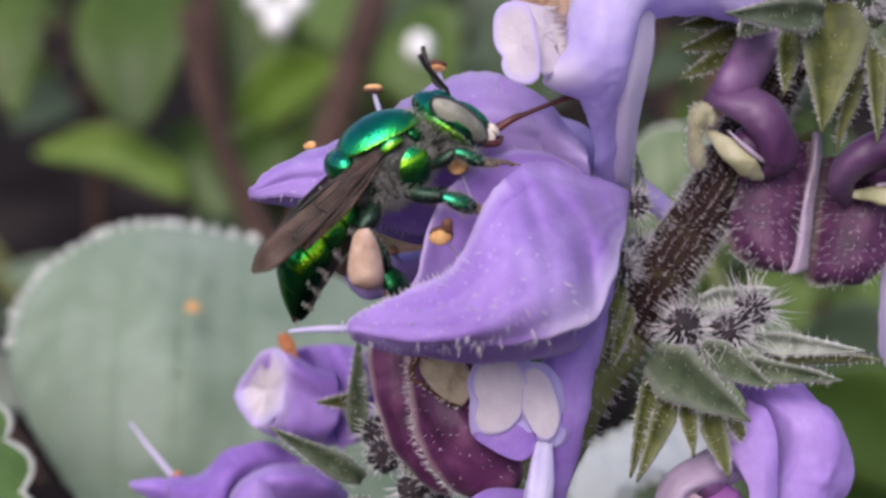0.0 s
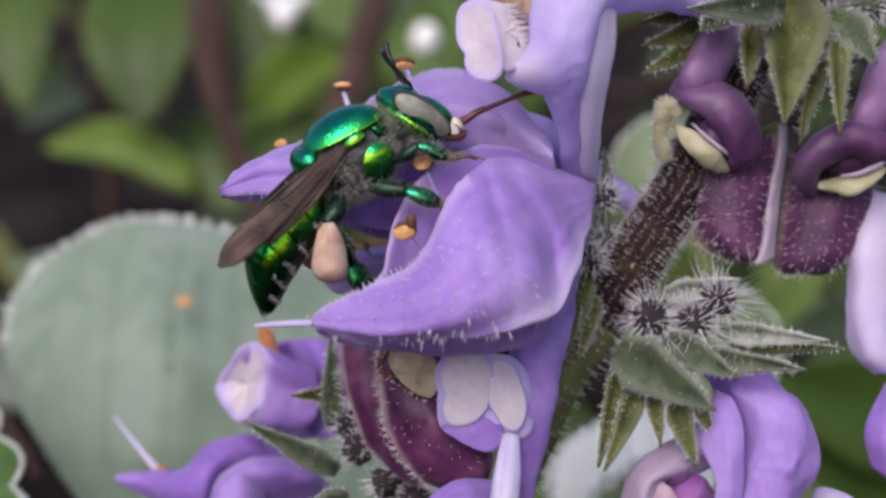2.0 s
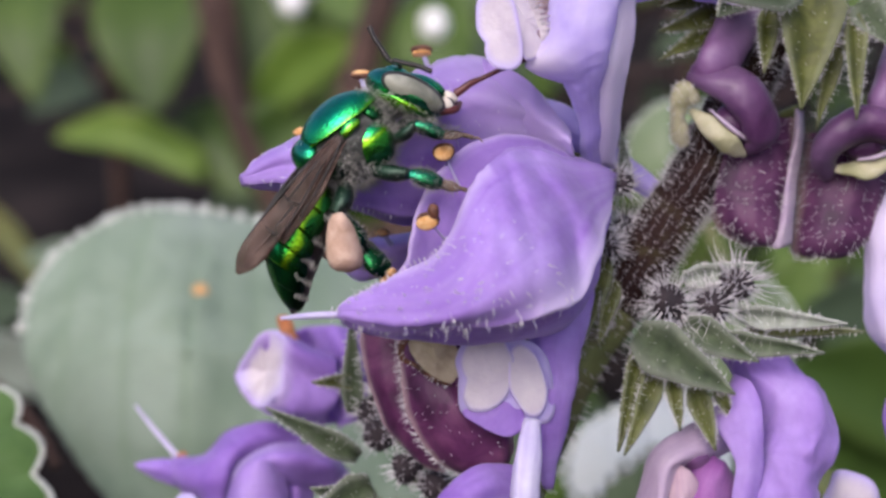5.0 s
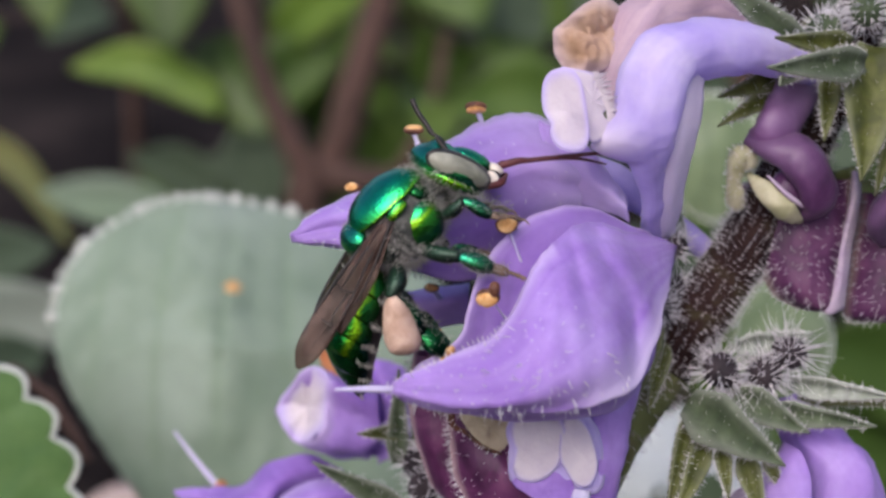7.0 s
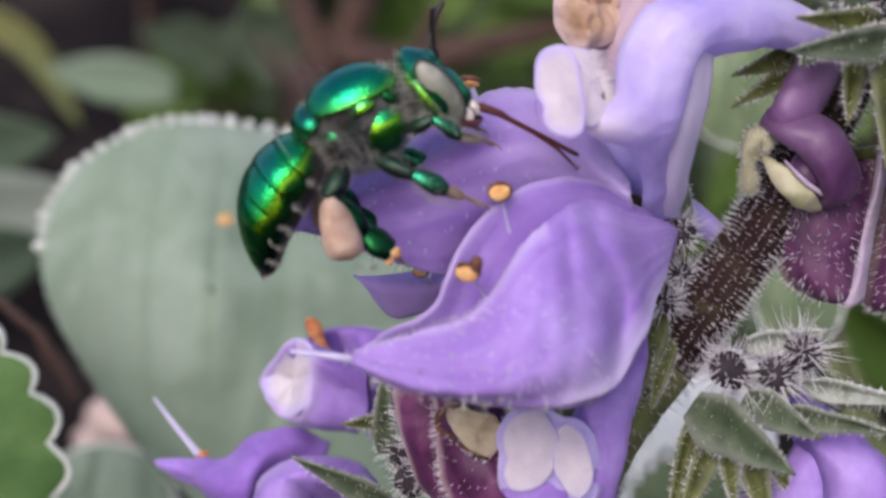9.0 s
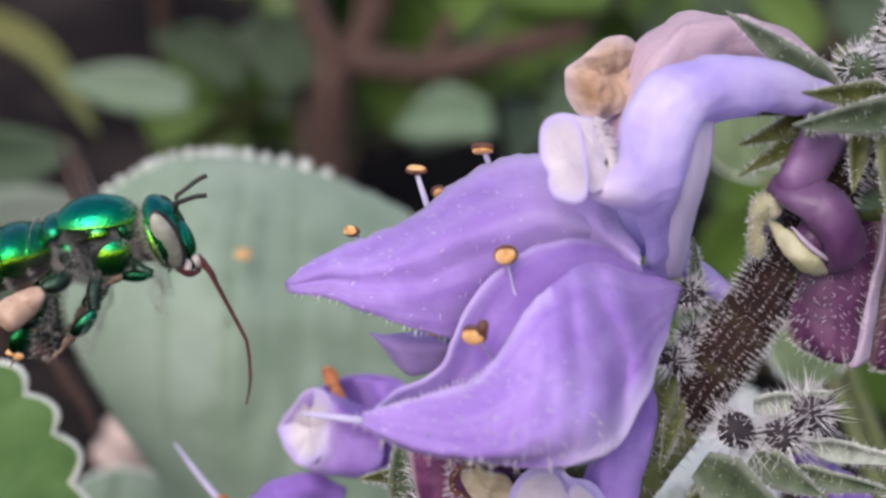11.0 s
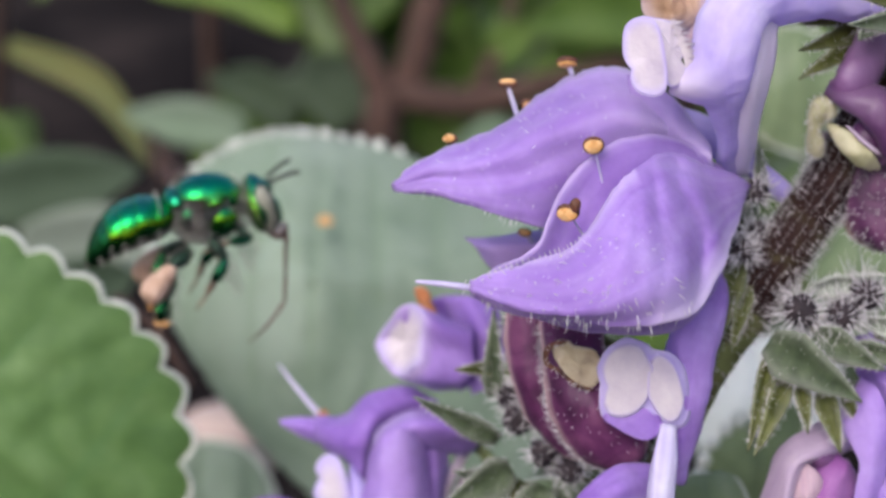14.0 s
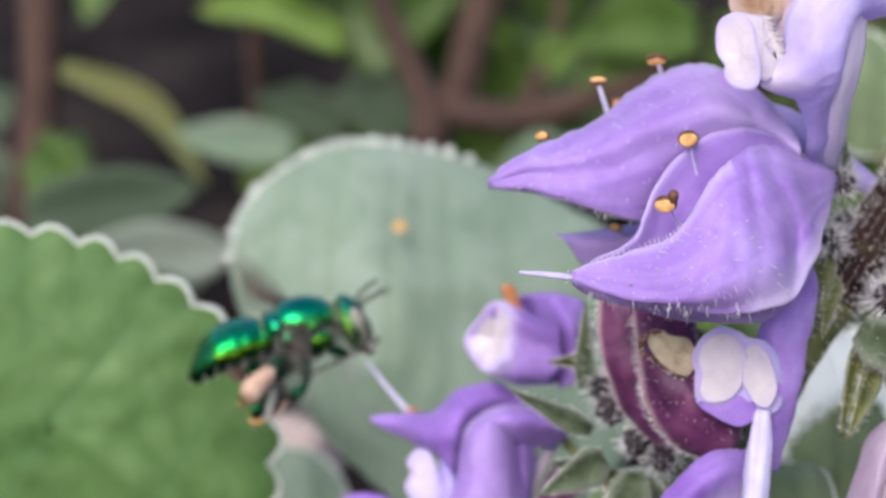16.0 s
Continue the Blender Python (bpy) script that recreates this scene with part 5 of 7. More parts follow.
crown = bud_cluster("bud_cluster", (18.14, -1.00, 10.76), [(15.15, -3.00, 11.66), (18.73, -3.00, 11.41), (16.93, -3.00, 12.56), (20.26, -3.00, 12.56), (20.52, -3.00, 10.51)], 0.8, "bristly grey bud cluster at the top of the spike", 80, 260, 0.6, GREY_CALYX)
for b, t, w, cup, mat, s in (
        ((13.87, -3.00, 10.50), (10.29, -4.00, 9.86), 0.6, 0.4, CALYX, 31), ((13.36, -3.00, 9.73), (10.18, -5.00, 8.62), 0.6, 0.4, CALYX, 32), ((13.36, -3.00, 9.22), (10.18, -5.00, 7.37), 0.55, 0.4, CALYX, 33), ((13.70, -4.00, 10.37), (12.64, -6.00, 9.13), 0.9, 0.4, GREY_CALYX, 34), ((17.11, -4.00, 10.88), (16.22, -6.00, 5.00), 1.75, 0.5, CALYX, 35), ((18.97, -4.20, 9.35), (18.70, -5.60, 4.61), 0.6, 0.5, CALYX, 47)):
    pointed(b, t, w, cup, mat, crown, hairs=60, seed=s)
for b, t, w, cup, mat, s in (
        ((15.22, -4.00, 9.62), (14.80, -5.00, 6.75), 0.6, 0.4, CALYX, 36), ((18.51, -4.00, 9.62), (19.04, -5.00, 6.01), 0.6, 0.4, CALYX, 37), ((18.26, -4.00, 8.10), (17.26, -4.00, 4.31), 0.5, 0.4, CALYX, 38), ((19.26, -4.00, 9.88), (20.53, -5.00, 7.76), 1.0, 0.4, GREY_CALYX, 39), ((13.90, -4.50, 10.87), (9.17, -6.50, 14.05), 0.8, 0.4, GREY_CALYX, 41), ((16.31, -5.50, 10.14), (11.65, -8.60, 9.78), 0.9, 0.4, GREY_CALYX, 48), ((15.59, -6.00, 10.86), (12.03, -8.40, 11.00), 0.7, 0.4, CALYX, 49)):
    pointed(b, t, w, cup, mat, crown, hairs=60, seed=s)


def hanging_bud(edges, hood, fold, lip, label, seed):
    """A drooping bud: lilac hood, dark folded lobe, cream lip and a hairy wine-red calyx with a pale rim."""
    top = thing("hanging_bud", hood[0], label, "bud", "wine-red buds")
    bm, tint, le, ri = pouch(edges, 1.7)
    src = bm.copy()
    sac = part("sac", bm, PLUM_SAC, top, "wine-red hairy calyx with pale pink rim", tint=tint)
    bristles(src, 320, 0.42, 0.017, HAIR, sac, seed, keep=lambda c, n: n.y < -0.15, lean=(-0.2, 0, -0.3))
    edge_hairs(le, 110, 0.35, (-0.9, -0.3, 0), sac, seed + 1)
    part("hood", tube(hood, (1.1, 1.2, 1.12, 0.95, 0.6), 30, 24, flat=0.8, ripple=0.14, flute=0.03), MAUVE, top, "mauve upper hood", tint=fade(30, 24, lambda u: 0.75 - 1.1 * u))
    part("fold", tube(fold, (0.40, 0.80, 1.02, 1.05, 0.95, 0.55), 36, 22, flat=0.8, ripple=0.16), PLUM, top, "dark purple rolled lobe", tint=fade(36, 22, lambda u: 0.22 * math.exp(-((u - 0.25) / 0.2) ** 2)))
    lower = part("cream_lip", tube([vec(p) + vec((0.12, 0.25, 0.06)) for p in lip], (0.16, 0.42, 0.52, 0.44, 0.12), 26, 18, flat=0.6, ripple=0.26), CREAM, top, "pale yellow-green lip")
    part("throat", ball((vec(fold[3]) + vec(lip[2])) / 2 + vec((-0.1, 0.75, 0.1)), (0.95, 0.75, 0.85), None, 18, 12, ripple=0.12), PLUM, top, "dark throat behind the lip")
    part("inner_edge", tube([vec(p) + vec((0.30, -0.10, 0.55)) for p in lip[1:]], (0.05, 0.11, 0.11, 0.04), 16, 10, ripple=0.06), BLUSH, lower, "whitish pink inner edge")
    part("pedicel", tube([hood[0], vec(hood[0]) + vec((0.6, 1.2, 0.8)), vec(hood[0]) + vec((1.0, 2.6, 2.0))], [0.5, 0.45, 0.5], 12, 10), GREEN_STEM, top)
    return top


hanging_bud([((11.60, -1.00, 4.68), (16.88, -1.00, 5.01)), ((11.83, -1.20, 3.42), (16.90, -1.20, 3.96)), ((12.21, -1.40, 2.26), (16.65, -1.40, 2.53)), ((12.65, -1.60, 0.97), (16.35, -1.60, 1.11)), ((13.24, -1.80, -0.14), (16.11, -1.80, -0.18)), ((14.16, -1.80, -0.80), (15.81, -1.80, -0.79)), ((14.65, -1.80, -0.95), (15.55, -1.80, -0.95))],
            [(14.30, -1.80, 10.16), (13.76, -3.00, 8.89), (13.19, -3.60, 7.79), (12.62, -3.80, 7.03), (12.12, -3.40, 6.83)],
            [(11.78, -3.40, 6.80), (12.65, -4.00, 6.60), (13.76, -4.30, 6.09), (14.58, -4.20, 5.21), (14.85, -3.80, 4.21), (14.39, -3.20, 3.64)],
            [(11.63, -3.40, 5.36), (12.21, -4.20, 4.68), (12.91, -4.50, 3.98), (13.61, -4.30, 3.47), (14.16, -3.80, 3.20)], "wine-red bud with purple hood and cream lip", 101)
hanging_bud([((17.53, 0.00, 4.29), (21.68, 0.00, 4.31)), ((17.33, -0.20, 2.97), (21.68, -0.20, 2.99)), ((17.03, -0.40, 1.52), (21.42, -0.40, 1.54)), ((16.84, -0.60, 0.08), (21.01, -0.60, 0.10)), ((16.74, -0.80, -1.01), (20.38, -0.80, -0.79)), ((17.11, -0.80, -1.48), (19.55, -0.80, -1.36)), ((17.58, -0.80, -1.63), (19.01, -0.80, -1.57))],
            [(22.49, -0.80, 8.53), (21.62, -2.00, 7.14), (21.01, -2.80, 5.96), (20.41, -3.00, 4.98), (19.76, -2.80, 4.59)],
            [(18.29, -2.20, 2.27), (17.88, -2.90, 3.21), (18.49, -3.30, 4.15), (19.63, -3.40, 4.54), (20.90, -3.20, 4.21), (21.87, -2.60, 3.48)],
            [(18.35, -2.60, 2.60), (18.96, -3.30, 2.36), (19.84, -3.60, 2.51), (20.78, -3.40, 2.89), (21.56, -3.00, 3.46)], "wine-red bud with purple hood and cream lip", 102)
seam = thing("faded_petal", (17.09, -1.00, 5.32), "pale pink withered petal hanging between two buds", "petal")
part("blade", patch([[(16.99, -1.00, 5.32), (17.07, -1.30, 5.33), (17.40, -0.80, 5.23)], [(16.61, -1.80, 3.67), (16.72, -2.20, 3.65), (17.19, -1.50, 3.74)], [(16.16, -2.00, 1.87), (16.33, -2.40, 1.86), (16.82, -1.80, 1.98)], [(15.77, -2.20, 0.33), (16.04, -2.60, 0.33), (16.53, -2.00, 0.49)], [(15.31, -2.20, -0.89), (15.69, -2.60, -1.04), (16.33, -2.00, -0.84)]], 26, 12, 0.15), BLUSH, seam, solid=0.08)
knob = thing("spent_calyx", (11.71, -2.00, 4.65), "pale hairy spent flower stub on the stem", "bud")
kb = tube([(11.58, -2.60, 3.69), (11.19, -3.00, 4.36), (11.09, -3.30, 5.03), (11.28, -3.50, 5.70), (11.61, -3.60, 6.10), (11.91, -3.40, 5.70)], [0.25, 0.42, 0.30, 0.42, 0.5, 0.3], 26, 14, ripple=0.28)
ks = kb.copy()
part("stub", kb, CREAM, knob)
bristles(ks, 260, 0.22, 0.02, HAIR, knob, 9)

flower_right = thing("flower", (14.43, -3.00, -6.93), "violet hooded flower hanging below the bud cluster", "flower", "open flowers")
part("corolla_tube", tube([(13.81, -1.50, -5.40), (14.88, -2.80, -6.75), (16.12, -3.80, -8.07), (16.29, -4.20, -9.37), (15.82, -4.20, -10.98), (15.40, -4.20, -12.94), (15.24, -4.00, -14.74)], [0.9, 1.2, 1.45, 1.6, 1.65, 1.6, 1.5], 60, 40, ripple=0.40, flute=0.045), PETAL, flower_right, "violet bent corolla tube", tint=fade(60, 40, lambda u: 0.2 * u))
part("upper_lobe", patch([[(13.45, -4.00, -6.65), (14.07, -5.00, -7.03), (14.53, -5.40, -8.37), (14.48, -5.30, -10.38), (14.10, -5.10, -14.60)], [(12.92, -4.40, -7.54), (13.42, -5.20, -7.93), (13.81, -5.70, -9.11), (13.83, -5.70, -10.66), (13.50, -5.40, -14.70)], [(12.14, -4.40, -8.78), (12.68, -5.00, -9.17), (13.08, -5.40, -10.05), (13.24, -5.40, -11.13), (12.90, -5.20, -14.80)]], 20, 22, 0.15, 0.6, 0.03), PETAL, flower_right, "light violet side panel", solid=0.1, tint=[0.04 + 0.22 * i / 19 for i in range(20) for _ in range(22)])
part("pale_petal", patch([[(13.05, -3.00, -8.30), (11.27, -4.00, -9.02), (9.71, -4.40, -10.14), (9.00, -4.60, -12.07), (8.49, -4.40, -14.11)], [(13.23, -3.80, -9.44), (11.62, -5.20, -9.81), (10.24, -5.80, -10.71), (9.67, -5.90, -12.37), (9.23, -5.70, -14.25)], [(13.31, -3.60, -10.17), (12.24, -4.40, -10.41), (11.02, -5.00, -10.73), (10.63, -5.20, -12.04), (10.28, -5.00, -14.39)]], 22, 30, 0.15, 0.6, 0.03), BLUSH, flower_right, "blush beige folded petal", solid=0.12)
bm, tint = fan([(10.65, -5.00, -10.62), (11.17, -5.40, -10.70), (11.55, -5.50, -11.16), (11.64, -5.50, -11.70), (11.41, -5.50, -12.57), (11.14, -5.40, -13.95), (10.22, -5.20, -14.10), (10.22, -5.40, -11.96)], (10.85, -5.90, -11.88), 0.25)
part("pink_lobe", bm, PINK, flower_right, "pink rounded lobe", solid=0.1)
part("wine_petal", patch([[(12.19, -3.80, -9.85), (11.26, -4.60, -11.02), (10.35, -5.00, -12.46), (9.51, -5.00, -14.14), (8.86, -4.80, -16.02)], [(12.41, -4.40, -10.17), (11.61, -5.40, -11.26), (10.81, -5.80, -12.68), (10.03, -5.80, -14.20), (9.42, -5.60, -15.93)], [(12.81, -4.60, -10.51), (12.28, -5.80, -11.57), (11.68, -6.20, -12.99), (11.04, -6.20, -14.50), (10.29, -6.00, -16.08)], [(13.53, -4.00, -11.28), (13.39, -4.80, -12.49), (12.86, -5.20, -13.92), (12.29, -5.20, -15.32), (11.54, -5.00, -16.64)]], 24, 30, 0.18, 0.6, 0.04), MAGENTA, flower_right, "magenta folded petal", solid=0.14, tint=[max(0.0, 1 - abs(i - 3) / 3.5) for i in range(24) for _ in range(30)])
part("dark_fold", patch([[(10.86, -4.00, -10.37), (11.33, -4.40, -9.90), (12.15, -4.00, -9.75)], [(11.04, -4.60, -10.52), (11.47, -5.20, -10.20), (12.18, -4.80, -10.09)], [(11.38, -4.20, -11.16), (11.79, -4.60, -10.88), (12.31, -4.40, -10.64)]], 12, 14, 0.1, 0.5), MAUVE, flower_right, "dark purple fold", solid=0.12)
for pts, h0 in (([(7.60, 6.00, -17.66), (5.43, 6.00, -16.88), (5.31, 6.50, -15.41), (6.75, 7.00, -14.40), (8.93, 7.00, -14.55), (9.66, 6.50, -16.02), (9.14, 6.00, -17.49)], (7.37, 5.40, -15.76)), ([(1.00, 4.00, -18.91), (-2.38, 4.00, -18.63), (-3.91, 4.50, -16.56), (-2.98, 5.00, -14.78), (-0.50, 5.00, -14.13), (1.64, 4.60, -15.29)], (-0.85, 3.40, -15.94))):
    lf = thing("leaf", pts[0], "dull green felted leaf below the flowers", "leaf", "broad leaves")
    broad_leaf(lf, pts, h0, 0.5, 0.03, 22, LEAF_MID, seg=90, rings=12, rim=0.15)
    part("stalk", tube([pts[0], vec(pts[0]) + vec((-2, 0, -5)), vec(pts[0]) + vec((-6, 0, -14))], [0.25, 0.3, 0.35], 12, 8), GREEN_STEM, lf)
flower_edge = thing("flower", (21.84, 0.00, 0.77), "pale lilac drooping flower at the edge of the spike", "flower", "open flowers")
part("corolla_tube", tube([(21.70, 0.00, 1.84), (21.27, -1.00, -0.28), (21.19, -1.00, -2.39), (21.33, -1.00, -4.49), (22.12, -1.00, -5.81)], [0.9, 1.1, 1.15, 1.2, 0.9], 26, 24, ripple=0.2, flute=0.08), PALE, flower_edge, "pale lilac corolla tube", tint=fade(26, 24, lambda u: 0.8 - 0.3 * u))
part("lower_lip", patch([[(21.86, -1.00, -6.60), (22.38, -2.00, -6.76), (23.97, -1.00, -7.64)], [(20.70, -2.00, -8.58), (21.60, -3.00, -8.97), (23.43, -2.00, -9.87)], [(20.96, -2.00, -10.40), (22.00, -2.50, -11.10), (23.69, -2.00, -11.69)]], 14, 14), PETAL, flower_edge, "violet lip", solid=0.15)
lobe(flower_edge, [(18.65, -1.00, -11.49), (19.52, -1.20, -11.57), (20.40, -1.20, -12.10), (20.69, -1.00, -13.24), (20.57, -0.80, -15.11), (19.04, -0.80, -15.62), (17.61, -0.80, -15.09), (17.85, -1.00, -13.21), (18.30, -1.00, -12.22)], (19.18, -1.50, -13.40), 0.2)


# ---- stalks that join flowers, buds and leaves to the one stem ----
axis_line = spline(axis_pts, 80)
foot_point = vec(to_ground(axis_pts[0]))
part("base_stem", tube([axis_pts[0], (vec(axis_pts[0]) + foot_point) / 2, foot_point], [0.9, 1.4, 2.0], 24, 14, ripple=0.15), GREEN_STEM, spike, "green ribbed lower stem")


def pedicel(owner, start, r=0.32, low=0.0):
    """A thin stalk from a flower to the nearest point of the stem, or from a leaf down to its foot."""
    a = vec(start)
    e = vec(axis_pts[0]).lerp(foot_point, low) if low else min(axis_line, key=lambda q: (q - a).length)
    part("leaf_stalk" if low else "pedicel", tube([a, (a + e) / 2 + vec((0, 1.6, -0.8)), e], [r, r, r * 1.3], 18, 10, ripple=0.1), GREEN_STEM, owner)


for owner, start in ((flower_left, (-4.63, 11.50, -8.57)), (flower_corner, (-5.48, 11.00, -13.59)), (flower_low, (6.56, -2.50, -2.30)), (flower_right, (13.81, -1.50, -5.40)), (flower_edge, (21.86, 0.50, 1.95)), (flower_main, (14.00, -4.00, 10.49)),
                     (flower_behind, (10.43, -1.00, 1.63)), (dried, (15.31, -0.50, 10.47)), (pod, (-1.77, -3.00, -3.33)), (knob, (12.10, -2.00, 3.61)), (seam, (17.23, -0.60, 5.30)), (star, (12.73, -3.00, -4.40)), (centre, (-1.77, 0.00, -11.20))):
    pedicel(owner, start)
for owner, start, low in ((leaf, (1.93, 20.00, -36.09), 0.3), (near_leaf, (-2.80, 14.00, -41.23), 0.35), (back_leaf, (13.50, 24.00, -18.60), 0.1), (mid_leaf, (-32.01, 60.00, -36.25), 0.5)):
    pedicel(owner, start, 1.1 if low > 0.2 else 0.6, low)


# ---- background garden ----
def far_leaf(parent, base, tip, width, material, bend=(0, 0, 0), cup=0.25):
    return pointed(base, tip, width, cup, material, parent, "leaf", bend, lance=False)


def shrub(name, stem_pts, radii, label, leaves):
    foot = to_ground(stem_pts[-1])
    top = thing(name, foot, label, "shrub", "distant shrubs")
    part("stem", tube(list(stem_pts) + [foot], list(radii) + [radii[-1]], 24, 10, ripple=0.3), FAR_BROWN, top, "brown woody stem")
    for b, t, w, mat, bend in leaves:
        far_leaf(top, b, t, w, mat, bend)
    return top


shrub("shrub", [(-56.92, 300.00, 77.21), (-54.26, 300.00, 56.61), (-51.86, 302.00, 33.61), (-46.29, 305.00, 7.80)], [3.0, 3.0, 3.2, 3.5], "leafy shrub with a thin brown stem", [
    ((-70.94, 310.00, 65.99), (-68.37, 290.00, 24.95), 13, FAR_DIM, (0, -6, 0)), ((-103.97, 320.00, 67.56), (-97.30, 300.00, 29.38), 9, FAR_DIM, (0, -6, 0)), ((-58.59, 300.00, 14.09), (-94.90, 305.00, 21.96), 5.4, FAR_LIME, (0, 0, 5)),
    ((-45.77, 300.00, 28.31), (-22.04, 290.00, 41.44), 7, FAR_LIME, (0, 0, 4)), ((-46.99, 320.00, 65.08), (-45.67, 310.00, 31.71), 10, FAR_DIM, (0, 0, 0)), ((-46.97, 300.00, 7.69), (-66.81, 310.00, 27.66), 8, FAR_DIM, (0, 0, 5)),
    ((-49.57, 300.00, 14.12), (-34.16, 300.00, 24.49), 8, FAR_GREEN, (0, 0, 3)), ((-30.71, 320.00, 66.51), (-24.57, 310.00, 46.34), 8, FAR_GREEN, (0, 0, 0))])
forked = shrub("shrub", [(-54.60, 275.00, 50.84), (-50.04, 275.00, 31.52), (-45.12, 275.00, 16.89), (-39.73, 276.00, 4.60), (-37.05, 278.00, -2.25), (-37.89, 280.00, -12.91)], [2.4, 2.4, 2.6, 2.9, 3.8, 4.2], "leafy shrub with forked brown twigs", [
    ((-62.31, 320.00, -8.72), (-82.62, 310.00, 1.41), 6, FAR_GREY, (0, 0, 3)), ((-50.90, 330.00, -12.80), (-56.98, 325.00, 11.32), 9, FAR_GREEN, (0, 0, 3)), ((-23.87, 330.00, -20.14), (-36.15, 325.00, -8.48), 7, FAR_GREEN, (0, 0, 3)), ((-51.60, 340.00, 14.24), (-58.06, 335.00, 24.21), 5, FAR_PALE, (0, 0, 3)), ((-41.80, 345.00, 18.53), (-49.36, 335.00, 28.31), 6, FAR_PALE, (0, 0, 3)), ((-21.27, 340.00, 0.89), (-28.74, 335.00, 18.09), 7, FAR_GREEN, (0, 0, 3))])
for b, t, w, mat, bend in (
        ((21.15, 280.00, 14.39), (-6.32, 275.00, 12.86), 8, FAR_GREEN, (0, 0, 3)), ((16.88, 285.00, 5.90), (-8.49, 280.00, -2.79), 8, FAR_GREEN, (0, 0, 3)), ((-3.41, 280.00, -13.64), (-24.14, 280.00, -17.06), 6, FAR_SAGE, (0, 0, 3)), ((26.62, 280.00, -7.08), (6.33, 280.00, -14.70), 7, FAR_GREY, (0, 0, 3)), ((-42.45, 310.00, -6.82), (-57.07, 310.00, 6.88), 9, FAR_GREEN, (0, 0, 3)), ((-14.74, 340.00, 17.47), (-0.31, 330.00, 28.00), 9, FAR_GREEN, (0, 0, 5)),):
    far_leaf(forked, b, t, w, mat, bend)
for b, t, w, mat, bend in (
        ((-15.13, 340.00, -9.78), (-28.79, 330.00, -0.71), 8, FAR_GREEN, (0, 0, 5)), ((-21.66, 300.00, -6.40), (-30.14, 290.00, 12.59), 9, FAR_GREEN, (0, 0, 3)), ((-46.24, 300.00, -9.36), (-55.24, 290.00, 7.33), 8, FAR_GREY, (0, 0, 3)), ((-40.52, 320.00, 7.16), (-18.18, 300.00, 17.80), 9, FAR_GREEN, (0, 0, 3)), ((1.46, 310.00, -3.91), (-12.95, 300.00, 10.29), 9, FAR_GREY, (0, 0, 3)),):
    far_leaf(forked, b, t, w, mat, bend)
shrub("shrub", [(-14.58, 280.00, 55.32), (-21.51, 280.00, 33.75), (-26.24, 280.00, 18.94), (-30.93, 282.00, 3.19), (-35.68, 285.00, -3.72), (-39.09, 288.00, -17.20)], [3.8, 3.8, 3.9, 4.0, 4.4, 5.0], "shrub with a thick reddish-brown branch", [
    ((-13.90, 330.00, 53.05), (1.09, 320.00, 32.83), 14, FAR_GREEN, (0, 0, 5)), ((-27.67, 330.00, 61.61), (-37.00, 320.00, 39.12), 12, FAR_GREEN, (0, 0, 5)), ((-0.12, 350.00, 43.44), (16.77, 340.00, 30.95), 12, FAR_GREY, (0, 0, 5))])
shrub("shrub", [(-118.10, 260.00, 43.39), (-117.86, 260.00, 17.58), (-119.79, 262.00, -3.86), (-124.35, 265.00, -25.91)], [4.0, 4.2, 4.4, 4.6], "shrub with brown stem and drooping yellowed leaf", [
    ((-111.97, 255.00, 9.18), (-80.68, 250.00, -16.20), 3.4, FAR_YELLOW, (4, 0, 4)), ((-119.55, 280.00, -5.78), (-119.66, 270.00, -23.96), 7, FAR_GREEN, (0, 0, 0)), ((-114.55, 250.00, -4.24), (-110.21, 250.00, -22.35), 3.4, FAR_DIM, (0, 0, 0))])
shrub("shrub", [(63.13, 300.00, 60.12), (60.86, 300.00, 22.56), (53.70, 302.00, -10.66), (51.63, 305.00, -39.79)], [3.0, 3.2, 3.4, 3.6], "green leafy shrub beyond the flower spike", [
    ((55.72, 290.00, -10.18), (45.12, 285.00, 0.12), 10, FAR_GREEN, (0, 0, 0)), ((62.25, 290.00, -59.95), (47.71, 285.00, -47.51), 14, FAR_GREEN, (0, 0, 0)), ((58.63, 300.00, -31.42), (40.79, 290.00, -18.80), 9, FAR_GREY, (0, 0, 0)),
    ((53.34, 300.00, 7.44), (40.75, 290.00, 25.03), 9, FAR_GREY, (0, 0, 0)), ((33.96, 260.00, -67.64), (47.20, 255.00, -52.48), 10, FAR_GREY, (0, 0, 0)), ((67.18, 290.00, -48.40), (68.55, 285.00, -27.57), 12, FAR_GREEN, (0, 0, 0)), ((57.82, 120.00, -25.13), (39.10, 115.00, -16.52), 7, FAR_GREEN, (0, 0, 2)), ((55.37, 125.00, -34.41), (38.56, 118.00, -24.99), 7, FAR_GREEN, (0, 0, 2)), ((56.22, 130.00, -15.36), (42.38, 125.00, -10.77), 6, FAR_GREY, (0, 0, 2))])
fork = thing("branch", (-38.45, 320.00, -3.00), "reddish-brown side branch, out of focus", "branch")
part("limb", tube([(-36.31, 281.00, -1.47), (-27.48, 280.00, -2.53), (-17.52, 280.00, -3.38), (-1.40, 282.00, 0.36), (16.03, 285.00, 5.08)], [4.0, 3.6, 3.4, 3.2, 3.0], 24, 10, ripple=0.3), FAR_BROWN, fork)
part("twig", tube([(-18.14, 280.00, -3.37), (-13.11, 280.00, 5.47), (-9.40, 284.00, 16.57), (-7.51, 288.00, 29.10)], [2.0, 1.7, 1.4, 1.0], 18, 8, ripple=0.3), FAR_BROWN, fork)
